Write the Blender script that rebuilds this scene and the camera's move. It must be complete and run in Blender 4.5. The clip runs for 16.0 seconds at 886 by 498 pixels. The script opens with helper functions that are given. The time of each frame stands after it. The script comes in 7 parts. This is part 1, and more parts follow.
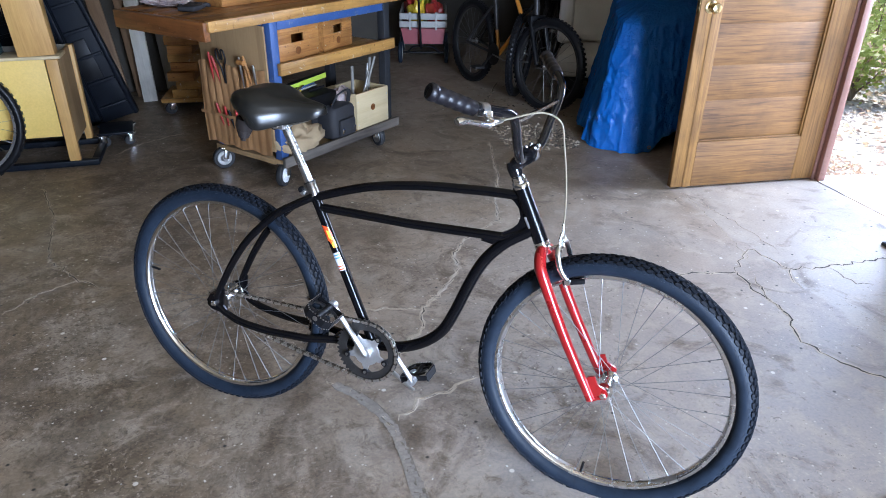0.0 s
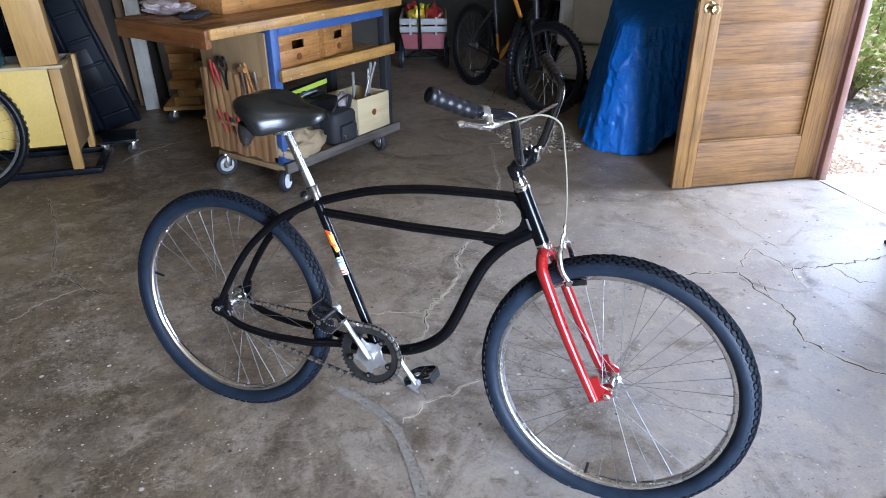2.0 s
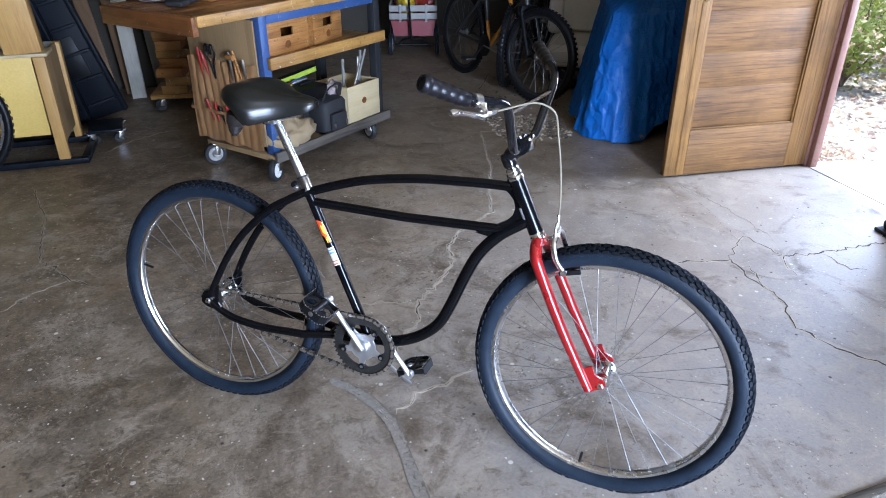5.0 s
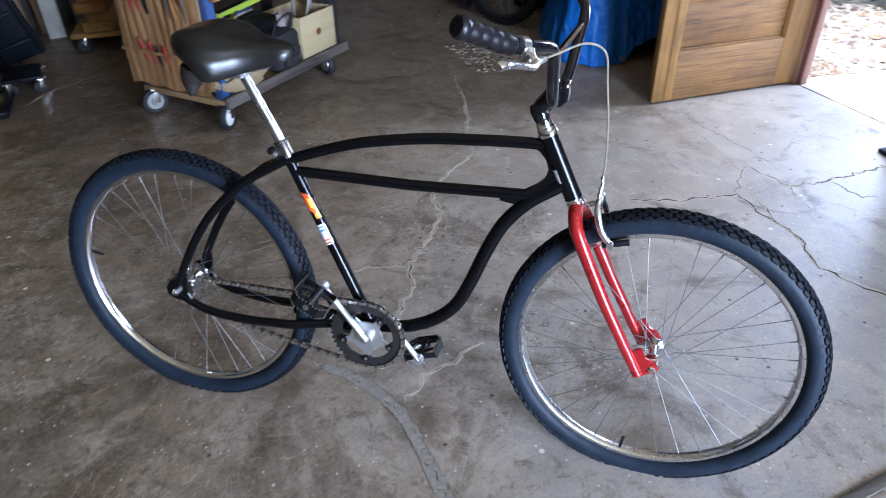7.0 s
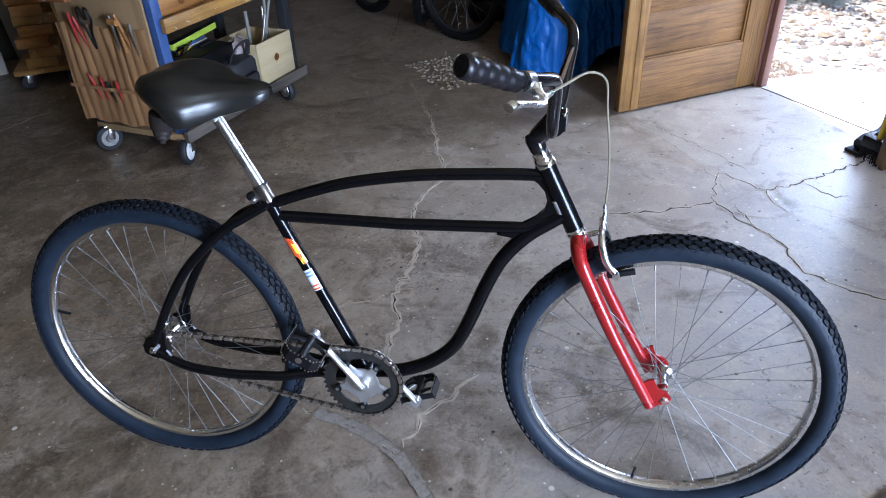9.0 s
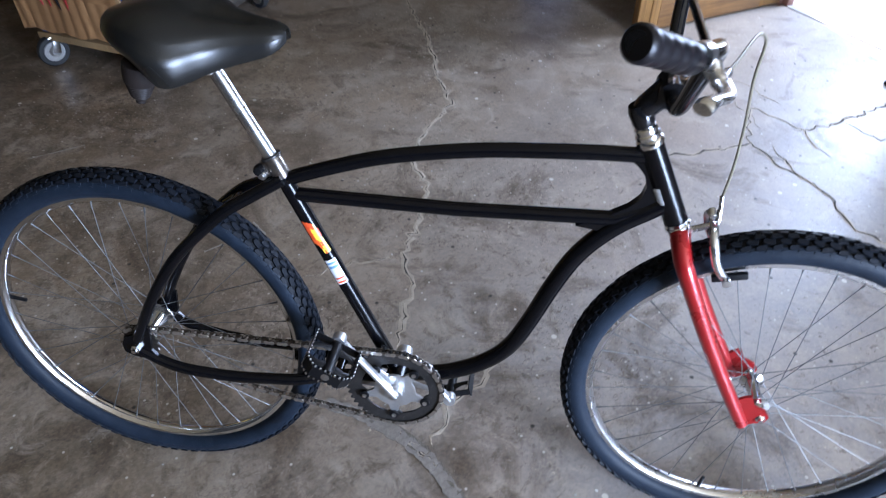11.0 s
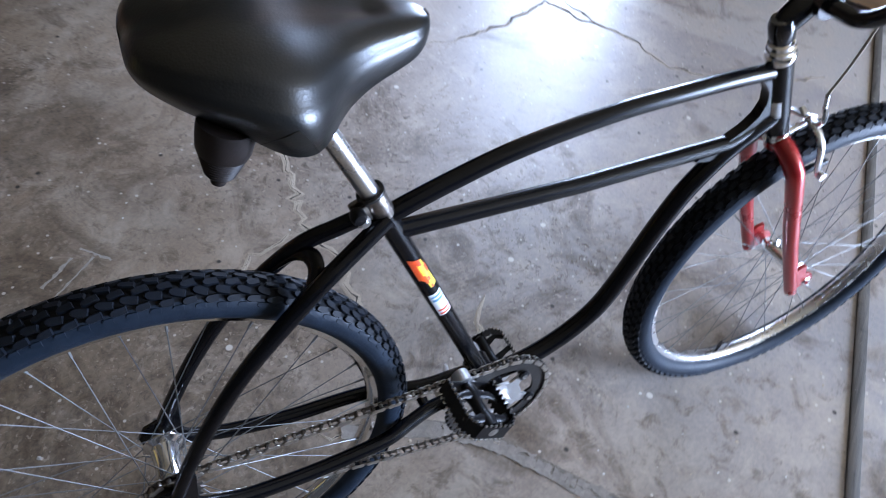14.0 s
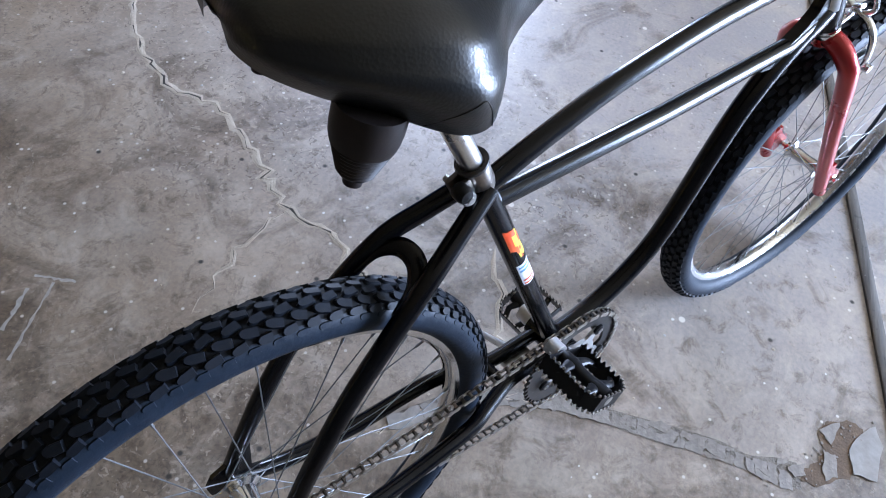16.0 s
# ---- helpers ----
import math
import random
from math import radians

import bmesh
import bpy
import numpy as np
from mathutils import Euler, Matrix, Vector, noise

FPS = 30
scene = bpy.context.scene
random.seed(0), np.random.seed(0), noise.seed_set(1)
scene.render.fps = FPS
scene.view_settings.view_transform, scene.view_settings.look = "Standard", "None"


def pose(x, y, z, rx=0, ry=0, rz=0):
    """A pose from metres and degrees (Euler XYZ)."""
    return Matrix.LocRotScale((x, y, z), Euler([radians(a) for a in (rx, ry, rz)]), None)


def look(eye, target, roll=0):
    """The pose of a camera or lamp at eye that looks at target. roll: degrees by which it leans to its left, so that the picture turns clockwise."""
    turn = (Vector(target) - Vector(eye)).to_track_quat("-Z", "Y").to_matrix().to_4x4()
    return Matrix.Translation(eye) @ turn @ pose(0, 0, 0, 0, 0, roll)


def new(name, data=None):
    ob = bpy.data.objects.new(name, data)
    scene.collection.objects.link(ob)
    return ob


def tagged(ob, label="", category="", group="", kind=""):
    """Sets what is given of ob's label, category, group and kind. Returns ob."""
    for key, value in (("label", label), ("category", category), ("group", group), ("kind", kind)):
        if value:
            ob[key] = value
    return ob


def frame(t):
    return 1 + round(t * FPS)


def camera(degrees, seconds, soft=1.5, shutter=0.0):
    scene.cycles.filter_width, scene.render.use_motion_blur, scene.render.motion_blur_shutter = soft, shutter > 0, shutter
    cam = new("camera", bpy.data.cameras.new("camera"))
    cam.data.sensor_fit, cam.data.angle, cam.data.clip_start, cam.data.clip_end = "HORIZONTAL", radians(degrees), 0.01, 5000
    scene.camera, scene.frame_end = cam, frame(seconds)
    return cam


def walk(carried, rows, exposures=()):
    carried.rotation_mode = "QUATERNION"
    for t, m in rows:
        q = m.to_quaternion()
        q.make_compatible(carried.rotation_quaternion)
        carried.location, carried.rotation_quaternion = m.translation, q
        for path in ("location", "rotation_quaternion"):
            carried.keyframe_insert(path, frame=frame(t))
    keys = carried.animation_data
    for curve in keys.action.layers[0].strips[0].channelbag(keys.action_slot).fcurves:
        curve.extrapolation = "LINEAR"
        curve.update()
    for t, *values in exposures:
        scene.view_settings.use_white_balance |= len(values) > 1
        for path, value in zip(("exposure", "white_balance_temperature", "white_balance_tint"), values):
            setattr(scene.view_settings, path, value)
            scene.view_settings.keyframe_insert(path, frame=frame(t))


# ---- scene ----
cam = camera(65.2, 16.0, soft=0.75, shutter=0.5)
PATH = [
    (0, (0.239, 0.068, 1.448), (0.139, 1.845, 0.537), 0.6),
    (0.5, (0.24, 0.063, 1.449), (0.128, 1.843, 0.546), 0.0),
    (1, (0.241, 0.061, 1.45), (0.14, 1.842, 0.545), 0.1),
    (1.5, (0.241, 0.058, 1.449), (0.142, 1.843, 0.552), -0.0),
    (2, (0.242, 0.059, 1.448), (0.133, 1.842, 0.548), -0.2),
    (2.5, (0.242, 0.062, 1.448), (0.142, 1.845, 0.546), -0.2),
    (3, (0.241, 0.064, 1.449), (0.148, 1.85, 0.553), -0.1),
    (3.5, (0.242, 0.064, 1.448), (0.155, 1.848, 0.548), 0.1),
    (6, (0.21, 0.117, 1.435), (0.148, 1.855, 0.446), -0.9),
    (6.5, (0.169, 0.261, 1.41), (0.107, 1.964, 0.363), -2.7),
    (7, (0.074, 0.385, 1.402), (0.138, 2.042, 0.284), -1.1),
    (7.5, (0.013, 0.415, 1.413), (0.223, 2.065, 0.302), -2.0),
    (8, (-0.002, 0.438, 1.413), (0.198, 2.101, 0.321), -1.4),
    (8.5, (0.004, 0.457, 1.414), (0.195, 2.119, 0.316), -2.2),
    (8.7, (0.009, 0.463, 1.414), (0.181, 2.128, 0.319), -2.8),
    (10.8, (-0.093, 0.812, 1.381), (0.177, 2.352, 0.134), 1.1),
    (11, (-0.12, 0.843, 1.372), (0.144, 2.323, 0.054), 0.3),
    (11.5, (-0.179, 0.921, 1.335), (0.156, 2.354, -0.019), -0.5),
    (12, (-0.306, 1.033, 1.319), (0.153, 2.38, -0.086), -2.9),
    (12.5, (-0.446, 1.088, 1.335), (0.362, 2.31, -0.027), 8.5),
    (13, (-0.603, 1.122, 1.418), (0.367, 2.275, 0.103), 10.6),
    (13.5, (-0.589, 1.278, 1.366), (0.425, 2.295, -0.026), 9.8),
    (14, (-0.593, 1.414, 1.305), (0.41, 2.234, -0.218), 11.3),
    (14.5, (-0.626, 1.56, 1.24), (0.437, 2.199, -0.329), 10.1),
    (15, (-0.643, 1.622, 1.214), (0.447, 2.199, -0.36), 11.1),
    (15.5, (-0.644, 1.639, 1.21), (0.452, 2.168, -0.376), 12.9),
    (16, (-0.654, 1.635, 1.208), (0.434, 2.165, -0.384), 12.0),
]
EXPOSURES = [(t, 1.80 + e, k, g) for t, e, k, g in ((0.0, -0.16, 5850, 20), (6.0, -0.25, 5800, 20), (8.5, -0.52, 5740, 20), (11.0, -0.43, 5760, 21), (12.0, -0.24, 5740, 22), (13.0, -0.64, 5760, 22), (13.5, -0.58, 5720, 22), (14.5, -0.04, 5660, 21), (16.0, 0.02, 5700, 21))]
walk(cam, [(t, look(eye, target, roll)) for t, eye, target, roll in PATH], EXPOSURES)

# the garage stands turned by this much against the camera's first view
ROOM = pose(0, 0, 0, 0, 0, 16.9)

# ---- light: sky, sun, and the daylight that comes through the two openings ----
SUN_EL, SUN_AZ = radians(58), radians(-4)
world = bpy.data.worlds.new("daylight")
scene.world = world
world.use_nodes = True
wn = world.node_tree.nodes
sky = wn.new("ShaderNodeTexSky")
sky.sky_type, sky.sun_disc = "NISHITA", False
sky.sun_elevation, sky.sun_rotation = SUN_EL, SUN_AZ
world.node_tree.links.new(sky.outputs[0], wn["Background"].inputs[0])
wn["Background"].inputs[1].default_value = 0.15
sun_data = bpy.data.lights.new("sun", "SUN")
sun_data.energy, sun_data.angle, sun_data.color = 5.0, radians(0.6), (1.0, 0.95, 0.87)
sun = new("sun", sun_data)
sun_way = Vector((math.sin(SUN_AZ) * math.cos(SUN_EL), math.cos(SUN_AZ) * math.cos(SUN_EL), math.sin(SUN_EL)))
sun.matrix_world = look(tuple(sun_way * 20), (0, 0, 0))


def daylight(name, m, sx, sy, watts, colour):
    lamp = bpy.data.lights.new(name, "AREA")
    lamp.shape, lamp.size, lamp.size_y, lamp.energy, lamp.color = "RECTANGLE", sx, sy, watts, colour
    ob = new(name, lamp)
    ob.matrix_world = m
    return ob


# the wide gate behind the camera, and the side door
daylight("gate_daylight", ROOM @ look((1.95, -2.56, 1.12), (0.8, 2.4, 1.5)), 1.5, 2.0, 228.0, (0.675, 0.84, 1.0))
daylight("door_daylight", ROOM @ look((4.40, 2.72, 1.35), (1.6, 2.10, 0.35)), 0.95, 1.6, 62.0, (0.68, 0.84, 1.0))

# ---- materials ----
def nodes(name):
    m = bpy.data.materials.new(name)
    m.use_nodes = True
    nt = m.node_tree
    return m, nt, nt.nodes["Principled BSDF"]


def add(nt, kind, **values):
    n = nt.nodes.new(kind)
    for k, v in values.items():
        n.inputs[k.replace("_", " ")].default_value = v
    return n


def coords(nt, scale=(1, 1, 1), which="Object"):
    tc = nt.nodes.new("ShaderNodeTexCoord")
    mp = nt.nodes.new("ShaderNodeMapping")
    mp.inputs["Scale"].default_value = scale
    nt.links.new(tc.outputs[which], mp.inputs["Vector"])
    return mp.outputs[0]


def ramp(nt, fac, stops):
    r = nt.nodes.new("ShaderNodeValToRGB")
    e = r.color_ramp.elements
    while len(e) < len(stops):
        e.new(0.5)
    for el, (p, c) in zip(e, stops):
        el.position = p
        el.color = (*c, 1) if isinstance(c, tuple) else (c, c, c, 1)
    nt.links.new(fac, r.inputs[0])
    return r.outputs[0]


def mixc(nt, fac, a, b, mode="MIX"):
    n = nt.nodes.new("ShaderNodeMix")
    n.data_type, n.blend_type = "RGBA", mode
    for socket, value in ((n.inputs[0], fac), (n.inputs[6], a), (n.inputs[7], b)):
        if isinstance(value, (int, float)):
            socket.default_value = value
        elif isinstance(value, tuple):
            socket.default_value = (*value, 1)
        else:
            nt.links.new(value, socket)
    return n.outputs[2]


def noise_tex(nt, vec, scale, detail=6.0, rough=0.6, distort=0.0):
    n = add(nt, "ShaderNodeTexNoise", Scale=scale, Detail=detail, Roughness=rough, Distortion=distort)
    nt.links.new(vec, n.inputs["Vector"])
    return n.outputs["Fac"]


def bump(nt, bsdf, height, strength, distance, below=None):
    b = add(nt, "ShaderNodeBump", Strength=strength, Distance=distance)
    nt.links.new(height, b.inputs["Height"])
    if below is not None:
        nt.links.new(below, b.inputs["Normal"])
    nt.links.new(b.outputs[0], bsdf.inputs["Normal"])
    return b.outputs[0]


def surf(name, c1, c2, scale=8.0, rough=(0.4, 0.6), metal=0.0, fine=120.0, relief=0.15, depth=0.001, coat=0.0, stretch=(1, 1, 1), wear=None, spec=0.5):
    """A surface with mottling at two scales, uneven gloss and fine relief."""
    m, nt, b = nodes(name)
    v = coords(nt, stretch)
    big = noise_tex(nt, v, scale, 5.0, 0.6, 0.3)
    small = noise_tex(nt, v, fine, 3.0, 0.6)
    col = mixc(nt, ramp(nt, big, [(0.3, 0.0), (0.7, 1.0)]), c1, c2)
    col = mixc(nt, 0.35, col, mixc(nt, small, tuple(x * 0.55 for x in c1), tuple(min(1.0, x * 1.3) for x in c2)))
    if wear:
        spots = noise_tex(nt, v, scale * 5, 6.0, 0.75)
        col = mixc(nt, ramp(nt, spots, [(0.60, 0.0), (0.68, 1.0)]), col, wear)
    nt.links.new(col, b.inputs["Base Color"])
    r = add(nt, "ShaderNodeMapRange", To_Min=rough[0], To_Max=rough[1])
    nt.links.new(big, r.inputs["Value"])
    nt.links.new(r.outputs[0], b.inputs["Roughness"])
    b.inputs["Metallic"].default_value = metal
    b.inputs["Specular IOR Level"].default_value = spec
    b.inputs["Coat Weight"].default_value = coat
    b.inputs["Coat Roughness"].default_value = 0.08
    if relief:
        bump(nt, b, small, relief, depth)
    return m


def wood(name, light, dark, axis=0, rings=28.0, rough=(0.35, 0.55), knots=0.0, coat=0.0, dirt=0.25, flecks=0.0, run=0.07):
    """Sawn timber with its grain along one axis."""
    m, nt, b = nodes(name)
    stretch = [1.0, 1.0, 1.0]
    stretch[axis] = run
    oi = nt.nodes.new("ShaderNodeObjectInfo")
    tc = nt.nodes.new("ShaderNodeTexCoord")
    sh = nt.nodes.new("ShaderNodeVectorMath")
    sh.operation = "MULTIPLY_ADD"
    sh.inputs[1].default_value = (7.0, 5.0, 3.0)
    nt.links.new(oi.outputs["Random"], sh.inputs[0])
    nt.links.new(tc.outputs["Object"], sh.inputs[2])
    mp = nt.nodes.new("ShaderNodeMapping")
    mp.inputs["Scale"].default_value = stretch
    nt.links.new(sh.outputs[0], mp.inputs["Vector"])
    v = mp.outputs[0]
    grain = noise_tex(nt, v, rings, 5.0, 0.62, 0.9)
    fibre = noise_tex(nt, v, rings * 9, 2.0, 0.5)
    cloud = noise_tex(nt, sh.outputs[0], 3.2, 4.0, 0.6)
    col = mixc(nt, ramp(nt, grain, [(0.32, 0.0), (0.52, 0.45), (0.68, 1.0)]), light, dark)
    col = mixc(nt, 0.25, col, mixc(nt, fibre, tuple(x * 0.5 for x in dark), light))
    col = mixc(nt, ramp(nt, cloud, [(0.45, 0.0), (0.75, dirt)]), col, tuple(x * 0.35 for x in dark))
    if knots:
        vo = add(nt, "ShaderNodeTexVoronoi", Scale=knots)
        nt.links.new(v, vo.inputs["Vector"])
        col = mixc(nt, ramp(nt, vo.outputs["Distance"], [(0.04, 0.8), (0.10, 0.0)]), col, tuple(x * 0.4 for x in dark))
    if flecks:
        chips = noise_tex(nt, sh.outputs[0], 26.0, 7.0, 0.75, 0.6)
        col = mixc(nt, ramp(nt, chips, [(0.66 - 0.06 * flecks, 0.0), (0.72 - 0.06 * flecks, 0.85)]), col, (0.62, 0.58, 0.50))
        dents = noise_tex(nt, sh.outputs[0], 41.0, 5.0, 0.7, 0.8)
        col = mixc(nt, ramp(nt, dents, [(0.60, 0.0), (0.68, 0.75)]), col, tuple(x * 0.3 for x in dark))
    nt.links.new(col, b.inputs["Base Color"])
    r = add(nt, "ShaderNodeMapRange", To_Min=rough[0], To_Max=rough[1])
    nt.links.new(grain, r.inputs["Value"])
    nt.links.new(r.outputs[0], b.inputs["Roughness"])
    b.inputs["Coat Weight"].default_value = coat
    b.inputs["Coat Roughness"].default_value = 0.2
    bump(nt, b, fibre, 0.25, 0.0006)
    return m


def concrete(name, base, dark, pale, gloss=(0.42, 0.75), specks=True):
    m, nt, b = nodes(name)
    tc = nt.nodes.new("ShaderNodeTexCoord")
    v = tc.outputs["Object"]
    broad = noise_tex(nt, v, 0.9, 6.0, 0.62, 0.6)
    mid = noise_tex(nt, v, 5.5, 8.0, 0.68, 0.4)
    blot = noise_tex(nt, v, 19.0, 9.0, 0.74, 0.5)
    stain = noise_tex(nt, v, 3.1, 7.0, 0.66, 1.4)
    axes = nt.nodes.new("ShaderNodeSeparateXYZ")
    nt.links.new(v, axes.inputs[0])
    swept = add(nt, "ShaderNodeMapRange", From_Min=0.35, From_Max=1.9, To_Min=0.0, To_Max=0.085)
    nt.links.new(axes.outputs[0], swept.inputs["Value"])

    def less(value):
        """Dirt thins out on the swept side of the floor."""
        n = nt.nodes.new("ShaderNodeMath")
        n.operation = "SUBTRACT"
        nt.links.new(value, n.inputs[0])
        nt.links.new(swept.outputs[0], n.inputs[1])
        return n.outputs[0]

    fine = noise_tex(nt, v, 95.0, 4.0, 0.6)
    grit = noise_tex(nt, v, 420.0, 2.0, 0.5)
    # broad tones: brown dirt, greyer worn ground, and a paler strip poured along the door wall
    col = mixc(nt, ramp(nt, less(broad), [(0.36, 0.0), (0.62, 1.0)]), base, tuple(x * 0.40 for x in base))
    worn = noise_tex(nt, v, 1.7, 5.0, 0.55, 0.8)
    col = mixc(nt, ramp(nt, worn, [(0.46, 0.0), (0.66, 0.55)]), col, (0.27, 0.245, 0.215))
    # greyer cleaner ground, with the gate's blue daylight painted into its colour
    doorward = add(nt, "ShaderNodeMapRange", From_Min=-0.10, From_Max=1.05, To_Min=0.0, To_Max=0.66)
    nt.links.new(axes.outputs[0], doorward.inputs["Value"])
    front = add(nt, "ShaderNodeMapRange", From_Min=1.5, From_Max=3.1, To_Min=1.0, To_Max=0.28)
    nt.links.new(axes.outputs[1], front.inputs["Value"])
    daylit_grey = nt.nodes.new("ShaderNodeMath")
    daylit_grey.operation = "MULTIPLY"
    nt.links.new(doorward.outputs[0], daylit_grey.inputs[0])
    nt.links.new(front.outputs[0], daylit_grey.inputs[1])
    col = mixc(nt, daylit_grey.outputs[0], col, (0.284, 0.296, 0.330))
    wobble = add(nt, "ShaderNodeMath")
    wobble.operation = "MULTIPLY_ADD"
    wobble.inputs[1].default_value = 0.10
    nt.links.new(noise_tex(nt, v, 6.0, 4.0, 0.6), wobble.inputs[0])
    nt.links.new(axes.outputs[0], wobble.inputs[2])
    strip = add(nt, "ShaderNodeMapRange", From_Min=2.350, From_Max=2.375, To_Min=0.0, To_Max=0.55)
    nt.links.new(wobble.outputs[0], strip.inputs["Value"])
    col = mixc(nt, strip.outputs[0], col, (0.46, 0.435, 0.40))
    # dirt-brown tone away from the doorway, with the weaker light painted in
    side_dim_dirt = add(nt, "ShaderNodeMapRange", From_Min=1.1, From_Max=-0.3, To_Min=0.0, To_Max=0.62)
    nt.links.new(axes.outputs[0], side_dim_dirt.inputs["Value"])
    side_dim_patches = nt.nodes.new("ShaderNodeMath")
    side_dim_patches.operation = "MULTIPLY"
    nt.links.new(side_dim_dirt.outputs[0], side_dim_patches.inputs[0])
    nt.links.new(ramp(nt, noise_tex(nt, v, 1.1, 6.0, 0.6, 0.9), [(0.30, 0.0), (0.58, 1.0)]), side_dim_patches.inputs[1])
    col = mixc(nt, side_dim_patches.outputs[0], col, (0.115, 0.092, 0.062))
    # dirt-brown tone growing towards the back, the dimness there painted in with it
    back_dim_dirt = add(nt, "ShaderNodeMapRange", From_Min=1.9, From_Max=3.7, To_Min=0.0, To_Max=0.76)
    nt.links.new(axes.outputs[1], back_dim_dirt.inputs["Value"])
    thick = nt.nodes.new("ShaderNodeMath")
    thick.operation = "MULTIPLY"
    nt.links.new(back_dim_dirt.outputs[0], thick.inputs[0])
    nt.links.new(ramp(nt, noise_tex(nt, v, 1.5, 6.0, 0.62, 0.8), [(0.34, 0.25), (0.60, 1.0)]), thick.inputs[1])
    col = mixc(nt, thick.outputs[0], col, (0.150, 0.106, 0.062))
    # soft smudges and scuffs
    col = mixc(nt, ramp(nt, mid, [(0.46, 0.0), (0.70, 0.62)]), col, pale)
    col = mixc(nt, ramp(nt, less(stain), [(0.46, 0.0), (0.62, 0.82)]), col, dark)
    col = mixc(nt, ramp(nt, less(blot), [(0.51, 0.0), (0.63, 0.66)]), col, dark)
    scuff = noise_tex(nt, v, 8.5, 6.0, 0.70, 0.9)
    col = mixc(nt, ramp(nt, scuff, [(0.55, 0.0), (0.68, 0.50)]), col, pale)
    # flaked spots come in patches
    patch = ramp(nt, noise_tex(nt, v, 1.3, 3.0, 0.5, 0.6), [(0.42, 0.15), (0.60, 1.0)])

    def patchy(value, stops):
        n = nt.nodes.new("ShaderNodeMath")
        n.operation = "MULTIPLY"
        nt.links.new(ramp(nt, value, stops), n.inputs[0])
        nt.links.new(patch, n.inputs[1])
        return n.outputs[0]

    pock = noise_tex(nt, v, 24.0, 7.0, 0.70, 0.8)
    flake = noise_tex(nt, v, 40.0, 5.0, 0.68, 0.6)
    peel = noise_tex(nt, v, 58.0, 2.0, 0.5, 1.2)
    grain = noise_tex(nt, v, 83.0, 2.0, 0.5, 0.8)
    col = mixc(nt, patchy(less(pock), [(0.53, 0.0), (0.60, 0.62)]), col, tuple(x * 0.8 for x in dark))
    col = mixc(nt, patchy(flake, [(0.59, 0.0), (0.65, 0.45)]), col, pale)
    col = mixc(nt, patchy(less(peel), [(0.60, 0.0), (0.64, 0.65)]), col, tuple(x * 0.7 for x in dark))
    col = mixc(nt, patchy(grain, [(0.65, 0.0), (0.68, 0.50)]), col, tuple(x * 1.15 for x in pale))
    col = mixc(nt, 0.16, col, mixc(nt, ramp(nt, fine, [(0.35, 0.0), (0.65, 1.0)]), tuple(x * 0.45 for x in base), tuple(x * 1.45 for x in base)))
    height = mixc(nt, 0.5, fine, grit)
    if specks:
        for sc, lo, hi, tint, keep in ((5.0, 0.030, 0.042, (0.60, 0.56, 0.50), 0.76), (14.0, 0.04, 0.065, (0.56, 0.52, 0.46), 0.87), (31.0, 0.07, 0.12, (0.52, 0.47, 0.41), 0.80), (17.0, 0.05, 0.12, (0.035, 0.030, 0.025), 0.86)):
            vo = add(nt, "ShaderNodeTexVoronoi", Scale=sc, Randomness=1.0)
            vo.voronoi_dimensions = "2D"
            nt.links.new(v, vo.inputs["Vector"])
            pick = nt.nodes.new("ShaderNodeMath")
            pick.operation = "GREATER_THAN"
            pick.inputs[1].default_value = keep
            nt.links.new(vo.outputs["Color"], pick.inputs[0])
            spot = ramp(nt, vo.outputs["Distance"], [(lo, 1.0), (hi, 0.0)])
            f = nt.nodes.new("ShaderNodeMath")
            f.operation = "MULTIPLY"
            nt.links.new(spot, f.inputs[0])
            nt.links.new(pick.outputs[0], f.inputs[1])
            col = mixc(nt, f.outputs[0], col, tint)
    nt.links.new(col, b.inputs["Base Color"])
    r = add(nt, "ShaderNodeMapRange", To_Min=gloss[0], To_Max=gloss[1])
    nt.links.new(mid, r.inputs["Value"])
    nt.links.new(r.outputs[0], b.inputs["Roughness"])
    n1 = bump(nt, b, mid, 0.10, 0.005)
    bump(nt, b, height, 0.25, 0.0008, n1)
    return m


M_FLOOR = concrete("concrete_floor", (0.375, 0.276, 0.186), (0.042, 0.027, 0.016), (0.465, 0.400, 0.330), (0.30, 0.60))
M_APRON = concrete("sunlit_concrete", (0.42, 0.41, 0.39), (0.28, 0.27, 0.25), (0.5, 0.49, 0.46), (0.6, 0.85), False)
M_CRACK = surf("crumbled_crack", (0.32, 0.265, 0.20), (0.52, 0.44, 0.35), 30, (0.8, 0.95), fine=260, relief=0.8, depth=0.003)
M_GAP = surf("crack_shadow_dirt", (0.030, 0.026, 0.022), (0.07, 0.06, 0.05), 40, (0.85, 0.95), relief=0.6)
M_STRIP = wood("weathered_joint_board", (0.13, 0.112, 0.092), (0.035, 0.029, 0.023), 0, 60, (0.7, 0.9), flecks=0.6)
# near black: the garage's lack of light is put into the wall colour
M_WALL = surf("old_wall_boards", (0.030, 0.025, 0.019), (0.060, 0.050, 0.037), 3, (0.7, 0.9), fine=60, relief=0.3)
M_CEIL = wood("ceiling_boards", (0.52, 0.41, 0.25), (0.34, 0.25, 0.14), 1, 16, (0.6, 0.8))
M_FRAME = surf("satin_black_paint", (0.0018, 0.0018, 0.0024), (0.0034, 0.0034, 0.0044), 14, (0.17, 0.25), fine=500, relief=0.05, depth=0.0003, spec=0.28)
